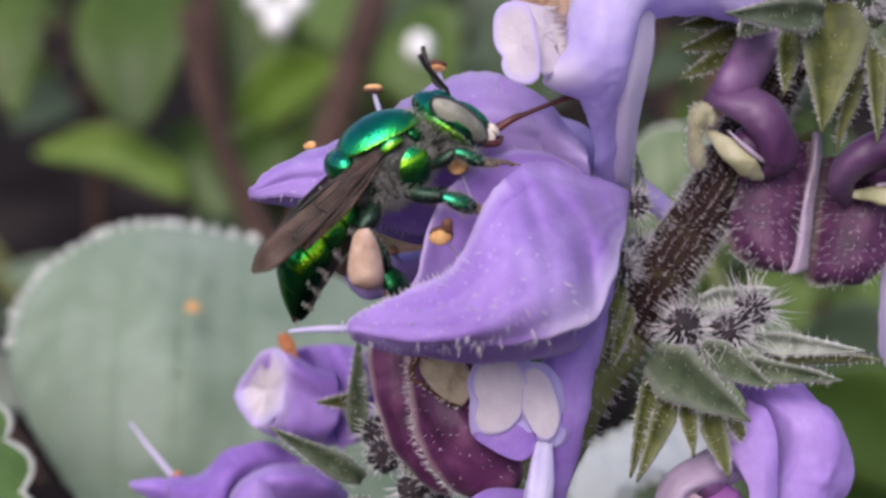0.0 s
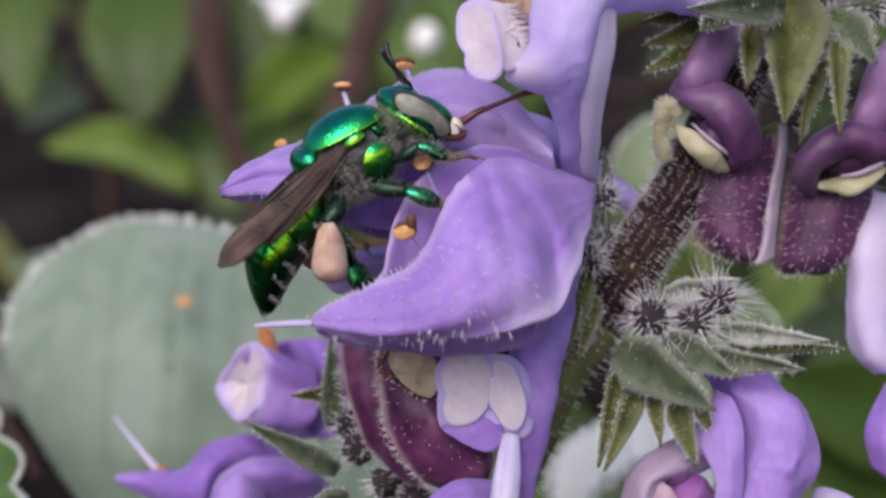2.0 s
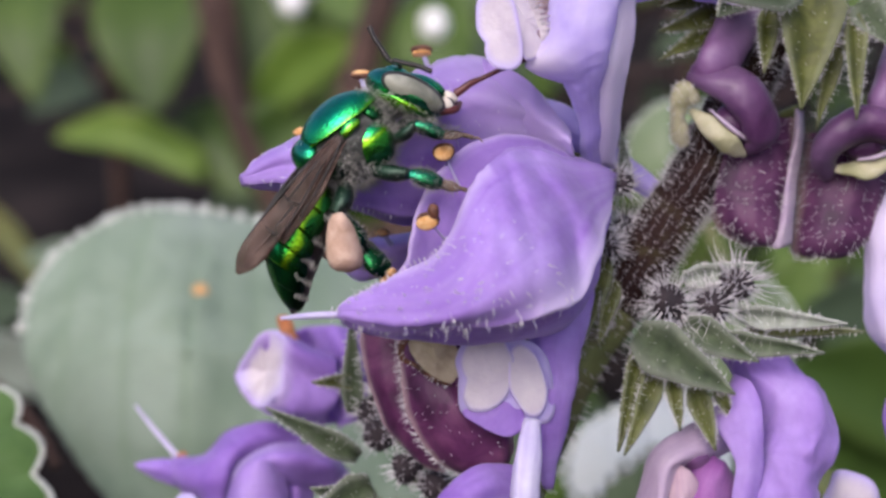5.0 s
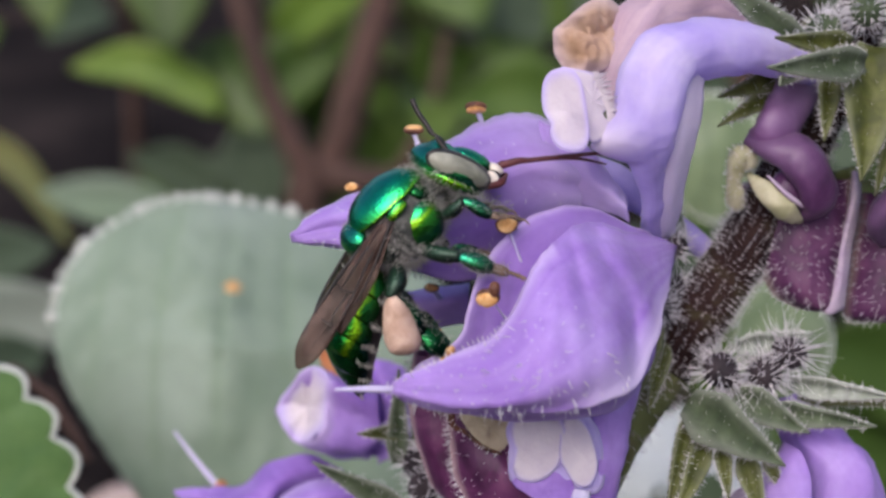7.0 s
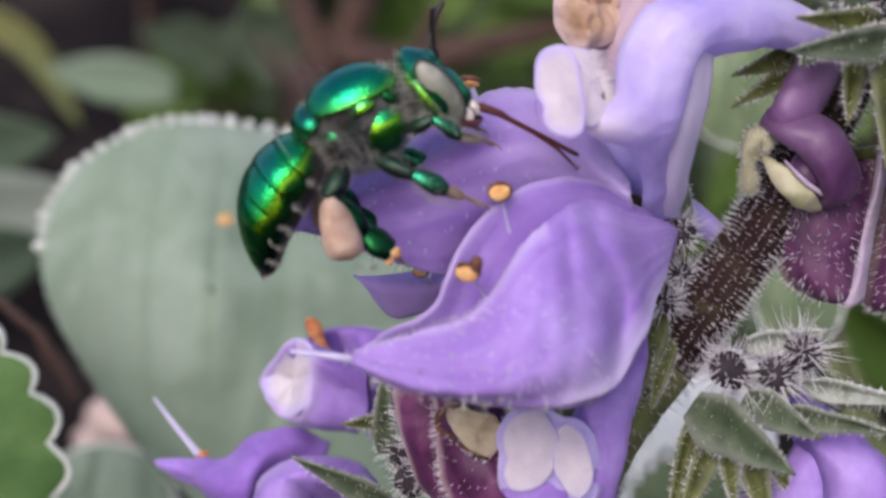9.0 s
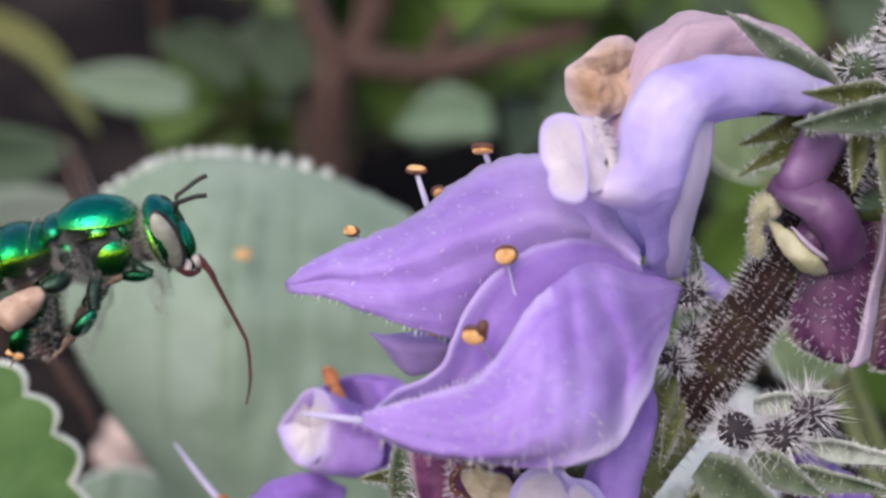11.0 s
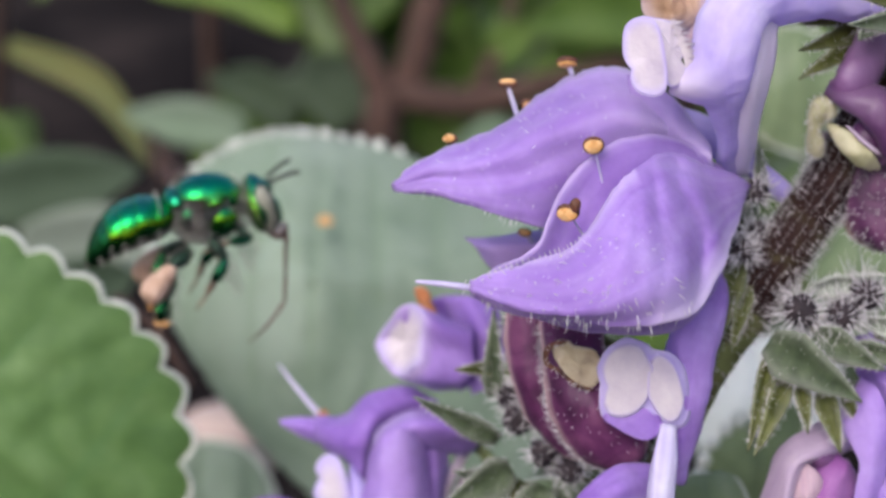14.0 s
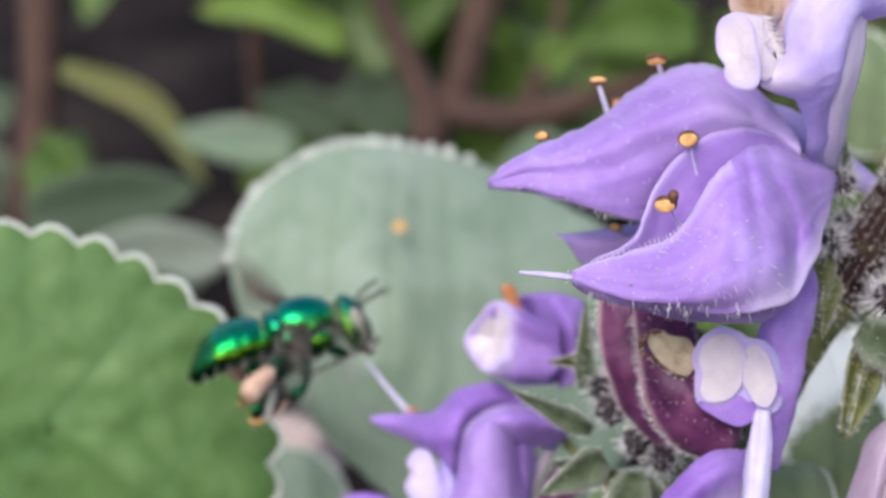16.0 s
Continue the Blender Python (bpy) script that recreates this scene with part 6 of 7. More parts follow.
far_leaf(fork, (-13.11, 280.00, 5.47), (-3.81, 276.00, 12.66), 5, FAR_GREEN, (0, 0, 2))
felt = thing("shrub", to_ground((-78.07, 170.00, -22.57)), "pale grey felted shrub leaves on a short stem", "shrub", "distant shrubs")
part("stem", tube([(-81.37, 170.00, -12.17), (-78.07, 170.00, -22.57), to_ground((-78.07, 170.00, -22.57))], [0.8, 1.0, 1.4], 16, 8), FAR_BROWN, felt)
for b, t, w, m in (((-88.41, 160.00, -13.88), (-63.80, 170.00, -10.12), 6, FAR_GREY), ((-76.81, 150.00, -19.85), (-55.56, 160.00, -19.07), 6, FAR_PALE), ((-72.14, 140.00, -26.15), (-59.82, 150.00, -23.51), 5, FAR_GREY), ((-62.03, 250.00, -7.76), (-87.45, 250.00, -4.74), 5, FAR_SAGE), ((-100.63, 200.00, -5.62), (-85.00, 190.00, -16.92), 6, FAR_GREEN)):
    far_leaf(felt, b, t, w, m)
for nm, pts, h0 in (("leaf", [(21.53, 60.00, -0.01), (17.69, 60.00, 0.51), (15.51, 62.00, 3.40), (15.48, 64.00, 7.33), (18.15, 64.00, 10.26), (21.73, 62.00, 9.67), (23.84, 60.00, 5.28)], (19.08, 60.00, 5.09)), ("leaf", [(23.36, 40.00, -11.79), (20.04, 40.00, -11.79), (18.67, 42.00, -8.62), (19.38, 44.00, -5.36), (22.34, 44.00, -3.64), (25.36, 42.00, -6.92)], (21.83, 41.00, -8.08))):
    lf = thing(nm, pts[0], "dull green felted leaf beyond the flower spike", "leaf", "broad leaves")
    broad_leaf(lf, pts, h0, 1.0, 0.03, 36, LEAF_MID, seg=120, rings=14, rim=0.2)
    part("stalk", tube([pts[0], (vec(pts[0]) + vec((12, -10, -30))), (vec(pts[0]) + vec((20, -30, -60)))], [0.6, 0.7, 0.8], 12, 8), GREEN_STEM, lf)
twig = thing("twig", (-26.12, 40.00, -22.52), "dark brown thin twig between the leaves", "twig")
part("stick", tube([(-34.32, 42.00, -10.13), (-31.74, 41.00, -11.79), (-29.96, 40.50, -13.77), (-28.10, 40.00, -16.79)], [0.3, 0.45, 0.5, 0.45], 40, 8, ripple=0.2), FAR_BROWN, twig)
for c, r in (((-42.08, 120.00, -39.36), 6), ((-45.78, 125.00, -43.49), 5), ((-41.14, 130.00, -44.70), 5)):
    s = thing("stone", c, "pinkish grey pebble on the soil", "stone", "pebbles")
    part("pebble", ball(c, (r, r * 0.8, r * 0.6), None, 14, 10, ripple=0.5), STONE, s)
# White balls stand in for sky glints; plain white paints the highlight.
for c in ((-36.49, 285.00, 49.72), (-5.42, 285.00, 44.04), (-32.40, 286.00, 54.59), (-40.32, 287.00, 55.20)):
    s = thing("droplet", c, "bright white ball standing in for a sparkle of light", "droplet", "bright grains")
    part("grain", ball(c, (3.1, 3.1, 3.5), None, 12, 8), GLINT_WHITE, s)


# ---- many more leaves further back, on thin twigs ----
rng = random.Random(77)


def thicket(name, lo, hi, count, mats, label, size=(10, 26)):
    """A shrub whose leaves fill a block of the level frame."""
    lo, hi = vec(lo), vec(hi)
    mid = (lo + hi) / 2
    foot = to_ground((mid.x, hi.y, lo.z))
    top = thing(name, foot, label, "shrub", "distant shrubs")
    crown_top = vec((mid.x, mid.y, hi.z))
    trunk = spline([crown_top, (mid.x + 8, mid.y, mid.z), foot], 20)
    part("stem", tube([crown_top, (mid.x + 8, mid.y, mid.z), foot], [1.2, 2.2, 3.0], 20, 8, ripple=0.4), FAR_BROWN, top, "brown woody stem")
    for _ in range(count):
        b = vec([rng.uniform(a, c) for a, c in zip(lo, hi)])
        d = vec((rng.uniform(-1, 1), rng.uniform(-0.5, 0.2), rng.uniform(-0.6, 0.9))).normalized()
        ln = rng.uniform(*size)
        j = min(range(20), key=lambda q: (trunk[q] - b).length)
        lf = far_leaf(top, b, b + d * ln, ln * rng.uniform(0.22, 0.36), rng.choice(mats), (0, 0, ln * 0.12))
        part("twig", tube([trunk[j], (trunk[j] + b) / 2 + vec((0, 0, -3)), b], [0.8, 0.6, 0.4], 8, 6), FAR_BROWN, lf)


thicket("shrub", (-70.90, 380.00, -18.47), (2.08, 440.00, 75.18), 58, [FAR_GREEN, FAR_GREEN, FAR_GREY], "dense green shrub, dim and distant")
thicket("shrub", (-146.93, 380.00, 33.83), (-78.01, 450.00, 106.88), 26, [FAR_GREEN, FAR_GREEN, FAR_GREY], "dense green shrub, dim and distant")
thicket("shrub", (0.61, 380.00, -38.57), (120.43, 440.00, 78.62), 60, [FAR_GREEN, FAR_GREY], "grey-green leafy shrub, dim and distant")
thicket("shrub", (-186.59, 340.00, -41.56), (-154.98, 400.00, -4.92), 26, [FAR_GREY, FAR_GREEN, FAR_GREY], "low felted shrub, distant and blurred")
thicket("shrub", (-97.24, 330.00, -32.56), (-16.46, 380.00, -11.34), 26, [FAR_GREEN, FAR_GREEN, FAR_GREY], "low green shrub, distant and blurred")
thicket("shrub", (-1.46, 240.00, -67.79), (76.58, 300.00, -39.45), 34, [FAR_GREEN, FAR_GREEN, FAR_GREY], "low green shrub beneath the flower spike")
thicket("shrub", (28.17, 260.00, -31.88), (106.51, 320.00, 6.52), 30, [FAR_GREEN, FAR_GREEN, FAR_GREY], "green leafy shrub, distant and blurred")


# ---- the orchid bee: x ahead, y to its left, z up, millimetres ----
bee = new("bee")
bee.empty_display_size = 0.003
ORIGIN[bee] = vec((0, 0, 0))
tagged(bee, "metallic green orchid bee with tan pollen loads on its hind legs", "bee")


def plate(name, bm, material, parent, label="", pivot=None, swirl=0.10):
    """A cuticle part; its tint follows how far each face looks up, painting sheen above and shade below."""
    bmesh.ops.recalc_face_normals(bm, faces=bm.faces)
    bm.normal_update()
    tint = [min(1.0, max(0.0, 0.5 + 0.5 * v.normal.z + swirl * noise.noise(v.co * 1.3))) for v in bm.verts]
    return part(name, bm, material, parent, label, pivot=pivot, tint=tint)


def cap(center, radii, low, turn=0.0, power=2.3, rim=0.07, seg=44, rings=16, groove=0.0):
    """A domed shield: the upper part of a full-bodied ellipsoid, its rim turned under. low: where the rim lies, from -1 to 1."""
    c, m = vec(center), pose(0, 0, 0, 0, turn, 0).to_3x3()
    grid = []
    for i in range(rings + 3):
        f = min(1.0, i / rings)
        pol = 0.02 + f * math.acos(low)
        inset = 1.0 - (0.0 if i <= rings else rim * (i - rings))
        row = []
        for k in range(seg):
            a = 2 * math.pi * k / seg
            ca, sa, sp, cp = math.cos(a), math.sin(a), math.sin(pol), math.cos(pol)
            e = (abs(ca) ** power + abs(sa) ** power) ** (-1 / power)
            p = vec((radii[0] * sp * ca * e * inset, radii[1] * sp * sa * e * inset, radii[2] * cp - (0.0 if i <= rings else 0.04 * (i - rings))))
            if groove:
                p.z -= groove * (math.exp(-(p.y / 0.06) ** 2) + 0.7 * math.exp(-((abs(p.y) - 0.85) / 0.06) ** 2) * (p.x < 0.5)) * cp
            row.append(c + m @ wobble(p, 0.8, 0.025))
        grid.append(row)
    return grid_bm(grid, True)


def coat(src, count, length, parent, seed, keep=None, width=0.011, lean=(0, 0, 0), label="grey fuzz", pivot=None):
    """A coat of fine hair over a body form."""
    rg = random.Random(seed)
    roots = [(p, d + vec(lean) + vec([rg.uniform(-0.6, 0.6) for _ in range(3)])) for p, d in surface_roots(src, count, rg, keep)]
    part("fuzz", hair_bm(roots, [length * rg.uniform(0.4, 1.3) for _ in roots], width, rng=rg), FUZZ, parent, label, kind="stuff", pivot=pivot)
    src.free()


# thorax: felted body, back shield, rear shield, flank plates, wing caps
thorax = part("thorax", ball((-0.05, 0, -0.25), (1.95, 1.72, 1.72), None, 36, 24, ripple=0.08), FELT, bee, "grey furry thorax")
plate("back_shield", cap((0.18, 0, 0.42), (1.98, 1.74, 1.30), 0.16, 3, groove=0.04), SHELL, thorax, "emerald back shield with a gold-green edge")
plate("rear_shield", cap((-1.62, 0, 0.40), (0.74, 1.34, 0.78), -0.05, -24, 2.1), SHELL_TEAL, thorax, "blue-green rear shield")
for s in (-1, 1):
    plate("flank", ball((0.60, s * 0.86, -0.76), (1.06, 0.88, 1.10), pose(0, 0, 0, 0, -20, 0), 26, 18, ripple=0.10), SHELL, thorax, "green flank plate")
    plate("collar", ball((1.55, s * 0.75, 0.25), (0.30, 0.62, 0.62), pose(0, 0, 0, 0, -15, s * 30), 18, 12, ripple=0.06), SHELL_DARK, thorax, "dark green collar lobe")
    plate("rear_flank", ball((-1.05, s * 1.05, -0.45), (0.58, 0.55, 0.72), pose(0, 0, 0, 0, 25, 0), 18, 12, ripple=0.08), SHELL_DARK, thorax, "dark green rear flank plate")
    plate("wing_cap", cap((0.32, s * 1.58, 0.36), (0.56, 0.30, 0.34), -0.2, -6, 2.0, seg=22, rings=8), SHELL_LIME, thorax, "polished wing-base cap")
    part("wing_root", ball((-0.25, s * 1.5, 0.22), (0.62, 0.26, 0.26), pose(0, 0, 0, 0, -10, 0), 14, 10, ripple=0.08), BLACK, thorax, "dark wing root")
coat(ball((-0.05, 0, -0.3), (1.97, 1.75, 1.76), None, 36, 24), 3900, 0.5, thorax, 200, lambda c, n: (c.z < -0.1 or abs(c.x) > 1.45) and not ((c.x - 0.6) ** 2 + (c.z + 0.76) ** 2 < 0.42), 0.012)
coat(ball((0.2, 0, 0.36), (1.98, 1.74, 1.3), None, 36, 24), 420, 0.26, thorax, 201, lambda c, n: c.z > 0.3 and (c.x > 1.5 or c.x < -1.3), 0.008, label="thin upright fuzz")

# head: a broad disc, face forward and down
NECK = (2.0, 0, 0.05)
feelers = []
TURN = pose(0, 0, 0, 0, -28, 0)
fdir, mdir = TURN.to_3x3() @ vec((1, 0, 0)), TURN.to_3x3() @ vec((0, 0, -1))
HC = vec((3.15, 0, -0.08))
hy = vec((0, 1, 0))
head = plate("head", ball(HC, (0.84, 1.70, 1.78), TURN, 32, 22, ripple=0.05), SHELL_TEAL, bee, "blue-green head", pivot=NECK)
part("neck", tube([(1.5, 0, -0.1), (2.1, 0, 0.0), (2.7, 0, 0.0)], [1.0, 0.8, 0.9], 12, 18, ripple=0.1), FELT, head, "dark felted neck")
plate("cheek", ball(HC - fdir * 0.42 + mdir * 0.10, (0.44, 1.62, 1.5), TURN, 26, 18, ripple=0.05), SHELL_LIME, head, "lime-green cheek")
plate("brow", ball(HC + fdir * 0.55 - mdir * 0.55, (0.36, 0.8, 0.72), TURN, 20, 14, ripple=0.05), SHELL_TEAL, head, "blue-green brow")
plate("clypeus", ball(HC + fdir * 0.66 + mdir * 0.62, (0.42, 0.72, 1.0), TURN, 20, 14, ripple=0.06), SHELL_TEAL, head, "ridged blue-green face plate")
part("muzzle", ball(HC + mdir * 1.78 + fdir * 0.40, (0.42, 0.7, 0.36), TURN, 18, 12, ripple=0.08), BLACK, head, "dark muzzle")
part("lip_plate", ball(HC + mdir * 1.72 + fdir * 0.74, (0.24, 0.46, 0.42), TURN, 16, 10, ripple=0.06), IVORY, head, "ivory upper lip")
for s in (-1, 1):
    e = HC + fdir * 0.16 + hy * s * 1.22 + mdir * 0.12
    turn = TURN @ pose(0, 0, 0, s * -6, 0, 0)
    part("eye_rim", ball(e - hy * s * 0.10, (0.64, 0.42, 1.50), turn, 24, 18), BLACK, head, "black rim of the eye")
    part("eye", ball(e, (0.54, 0.46, 1.40), turn, 26, 18), EYE, head, "large grey-olive compound eye")
    part("cheek_mark", ball(HC + mdir * 1.62 + fdir * 0.36 + hy * s * 0.74, (0.30, 0.18, 0.34), turn, 14, 10, ripple=0.05), IVORY, head, "ivory mark below the eye")
    part("mandible", tube([HC + mdir * 1.55 + hy * s * 0.78, HC + mdir * 2.08 + fdir * 0.35 + hy * s * 0.66, HC + mdir * 2.28 + fdir * 0.75 + hy * s * 0.15], [0.20, 0.17, 0.06], 14, 10), TONGUE, head, "dark red mandible")
    a0 = HC + fdir * 0.72 - mdir * 0.62 + hy * s * 0.4
    bend = a0 + fdir * 0.25 - mdir * 0.55 + hy * s * 0.25
    part("scape", tube([a0, (a0 + bend) / 2 + fdir * 0.1, bend], [0.10, 0.085, 0.09], 10, 10), BLACK, head, "antenna base")
    joints = spline([bend, bend + fdir * 0.44 - mdir * 0.28 + hy * s * 0.16, bend + fdir * 0.92 - mdir * 0.60 + hy * s * 0.34, bend + fdir * 1.40 - mdir * 0.80 + hy * s * 0.50], 34)
    feelers.append(part("antenna", tube(joints, [0.10 + 0.022 * abs(math.sin(i * 0.95)) for i in range(34)], 34, 10), BLACK, head, "black elbowed antenna of many joints", pivot=bend))
coat(ball(HC, (0.85, 1.66, 1.6), TURN, 28, 20), 900, 0.42, head, 202, lambda c, n: (c - HC).dot(fdir) < -0.1 or (c - HC).dot(mdir) > 1.1, 0.012, label="pale beard and cheek fuzz")

# tongue in two keyed lengths
MOUTH = HC + mdir * 1.86 + fdir * 1.02
tongue_pts = [MOUTH, MOUTH + vec((0.02, 0, -1.5)), MOUTH + vec((0.02, 0, -3.0)), MOUTH + vec((0, 0, -4.43))]
tongue = part("tongue", tube(tongue_pts, [0.13, 0.105, 0.095, 0.085], 26, 10), TONGUE, head, "long brown tongue", pivot=MOUTH)
part("sheath", tube([MOUTH - mdir * 0.3, MOUTH + vec((0.04, 0, -0.75)), MOUTH + vec((0.02, 0, -1.5))], [0.17, 0.15, 0.05], 14, 10), TONGUE, tongue, "dark tongue sheath")
tip_pts = [tongue_pts[3], MOUTH + vec((-0.02, 0, -5.4)), MOUTH + vec((-0.15, 0, -6.5)), MOUTH + vec((-0.5, 0, -7.63))]
tongue_tip = part("tongue_tip", tube(tip_pts, [0.085, 0.08, 0.07, 0.03], 20, 10), TONGUE, tongue, "tapering tongue tip", pivot=tongue_pts[3])

# abdomen: a dark belly under overlapping back plates, drawn to a point that hooks downward
WAIST = (-1.75, 0, -0.35)
BACK = [(-1.70, 0.02), (-2.02, 0.40), (-2.70, 0.74), (-3.55, 0.84), (-4.40, 0.68), (-5.18, 0.32), (-5.84, -0.22), (-6.36, -0.96), (-6.70, -1.72), (-6.95, -2.60)]
KEEL = [(-1.75, -0.72), (-2.10, -1.30), (-2.70, -1.68), (-3.50, -1.92), (-4.30, -2.14), (-5.00, -2.36), (-5.55, -2.58), (-6.02, -2.78), (-6.50, -2.86), (-6.90, -2.76)]
HALF = [0.55, 1.32, 1.76, 1.95, 1.96, 1.84, 1.56, 1.16, 0.66, 0.10]


def along(pairs, s):
    k = min(int(s), len(pairs) - 2)
    return vec((*pairs[k], 0)).lerp(vec((*pairs[k + 1], 0)), s - k)


fine_back, fine_keel = [(p.x, p.y) for p in spline([(*q, 0) for q in BACK], 91)], [(p.x, p.y) for p in spline([(*q, 0) for q in KEEL], 91)]
fine_half = [(p.x, 0) for p in spline([(h, 0, 0) for h in HALF], 91)]


def girth(s, a, grow=1.0):
    """The place at s along the abdomen and at the angle a from the middle of its back."""
    d, v, w = along(fine_back, s * 10), along(fine_keel, s * 10), along(fine_half, s * 10).x
    mid, h = d.lerp(v, 0.42), (d - v) * (0.42 if math.cos(a) > 0 else 0.58)
    sa, ca = math.sin(a), math.cos(a)
    return vec((mid.x + h.x * ca * grow, w * math.copysign(abs(sa) ** 0.9, sa) * grow, mid.y + h.y * ca * grow))


abdomen = part("abdomen", grid_bm([[wobble(girth(s * 9 / 40, 2 * math.pi * k / 32, 0.95), 0.9, 0.05) for k in range(32)] for s in range(41)], True), BLACK, bee, "dark belly", pivot=WAIST)
for i, (s0, s1, arc) in enumerate([(0.5, 2.25, 112), (2.1, 3.5, 120), (3.4, 4.65, 124), (4.55, 5.75, 128), (5.65, 6.95, 132), (6.85, 8.95, 152)]):
    grid = []
    for r in range(13):
        u = min(1.0, r / 10)
        s = s0 + (s1 - s0) * u
        grow = 0.975 + 0.045 * u + 0.02 * math.sin(math.pi * u) - (0.03 * (r - 10) if r > 10 else 0)
        span = radians(arc) * (0.93 + 0.07 * math.sin(math.pi * u))
        grid.append([wobble(girth(min(s - (0.02 * (r - 10) if r > 10 else 0), 8.98), span * (k / 18 - 1), grow), 1.1, 0.03) for k in range(37)])
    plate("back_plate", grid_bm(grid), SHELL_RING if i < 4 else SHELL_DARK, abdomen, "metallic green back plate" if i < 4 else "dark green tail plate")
    rg = random.Random(60 + i)
    roots = []
    for _ in range(95 if i < 5 else 40):
        a = radians(rg.choice((116, 124, 136, 148)) + rg.gauss(0, 5)) * rg.choice((-1, 1))
        q = girth(min(8.7, s1 - abs(rg.gauss(0, 0.16))), a, 1.0)
        roots.append((q, vec((-0.75, 0.5 * math.sin(a), 0.5 * math.cos(a) - 0.35)) + vec([rg.uniform(-0.3, 0.3) for _ in range(3)])))
    part("hair_band", hair_bm(roots, [rg.uniform(0.08, 0.30) for _ in roots], 0.013, rng=rg), FUZZ, abdomen, "whitish hair band along a belly plate", kind="stuff")
roots = [(girth(2.0, radians(a), 1.0), (0.3, math.sin(radians(a)), math.cos(radians(a)))) for a in range(-75, 76)]
part("waist_fuzz", hair_bm(roots, [0.3] * len(roots), 0.009), FUZZ, abdomen, "thin fuzz at the waist", kind="stuff")


# wings: forewing and hindwing membranes with raised veins
def wing(side):
    hinge = vec((0.05, side * 1.62, 0.45))
    d = vec((-0.97, side * 0.06 if side < 0 else -0.30, -0.15 if side < 0 else -0.20)).normalized()
    w = vec((0.16, side * 0.42, -0.88))
    w = (w - d * w.dot(d)).normalized()
    n = d.cross(w)

    def at(s, k):
        return hinge + d * s + w * k + n * (0.10 * math.sin(s * 1.3) + 0.05 * math.sin(k * 9))

    lead = [(0, -0.12), (1.5, -0.22), (3.5, -0.26), (5.5, -0.14), (6.6, 0.10), (7.25, 0.52)]
    trail = [(0, 0.15), (1.5, 0.46), (3.5, 0.80), (5.3, 1.08), (6.6, 1.05), (7.2, 0.72)]
    ls, ts = spline([(a, b, 0) for a, b in lead], 30), spline([(a, b, 0) for a, b in trail], 30)
    grid = [[at(l.x + (t.x - l.x) * k / 9, l.y + (t.y - l.y) * k / 9) for k in range(10)] for l, t in zip(ls, ts)]
    wg = part("wing", grid_bm(grid), WING, bee, "smoky brown translucent wing", pivot=hinge, solid=0.02)
    hl, ht = spline([(0.2, 0.05, 0), (2, 0.3, 0), (5.0, 0.8, 0)], 16), spline([(0.1, 0.3, 0), (2.4, 1.05, 0), (5.1, 1.25, 0)], 16)
    part("hindwing", grid_bm([[at(l.x + (t.x - l.x) * k / 6, l.y + (t.y - l.y) * k / 6) - n * 0.12 for k in range(7)] for l, t in zip(hl, ht)]), WING, wg, "smaller hindwing", solid=0.02)
    for line, r in (([(0, -0.1), (2.5, -0.24), (4.6, -0.2), (6.0, -0.02)], 0.085), ([(0, 0.0), (2, 0.08), (3.6, 0.14)], 0.06), ([(0.2, 0.12), (2, 0.40), (3.4, 0.66), (4.6, 0.92)], 0.06), ([(3.4, 0.66), (3.6, 0.2), (3.5, -0.22)], 0.045),
                    ([(5.0, 0.8), (5.05, 0.3), (4.9, -0.18)], 0.04), ([(3.6, 0.45), (4.6, 0.5), (6.2, 0.62)], 0.04), ([(2.0, 0.36), (2.15, 0.1)], 0.04), ([(0.2, 0.2), (2.2, 0.75), (3.8, 0.98)], 0.05)):
        part("vein", tube([at(a, b) for a, b in line], [r, r * 0.8, r * 0.5], 16, 6), BLACK, wg, "dark wing vein")
    basis = Matrix((d, w, n)).transposed()
    return wg, basis


wing_right, basis_right = wing(-1)
wing_left, basis_left = wing(1)


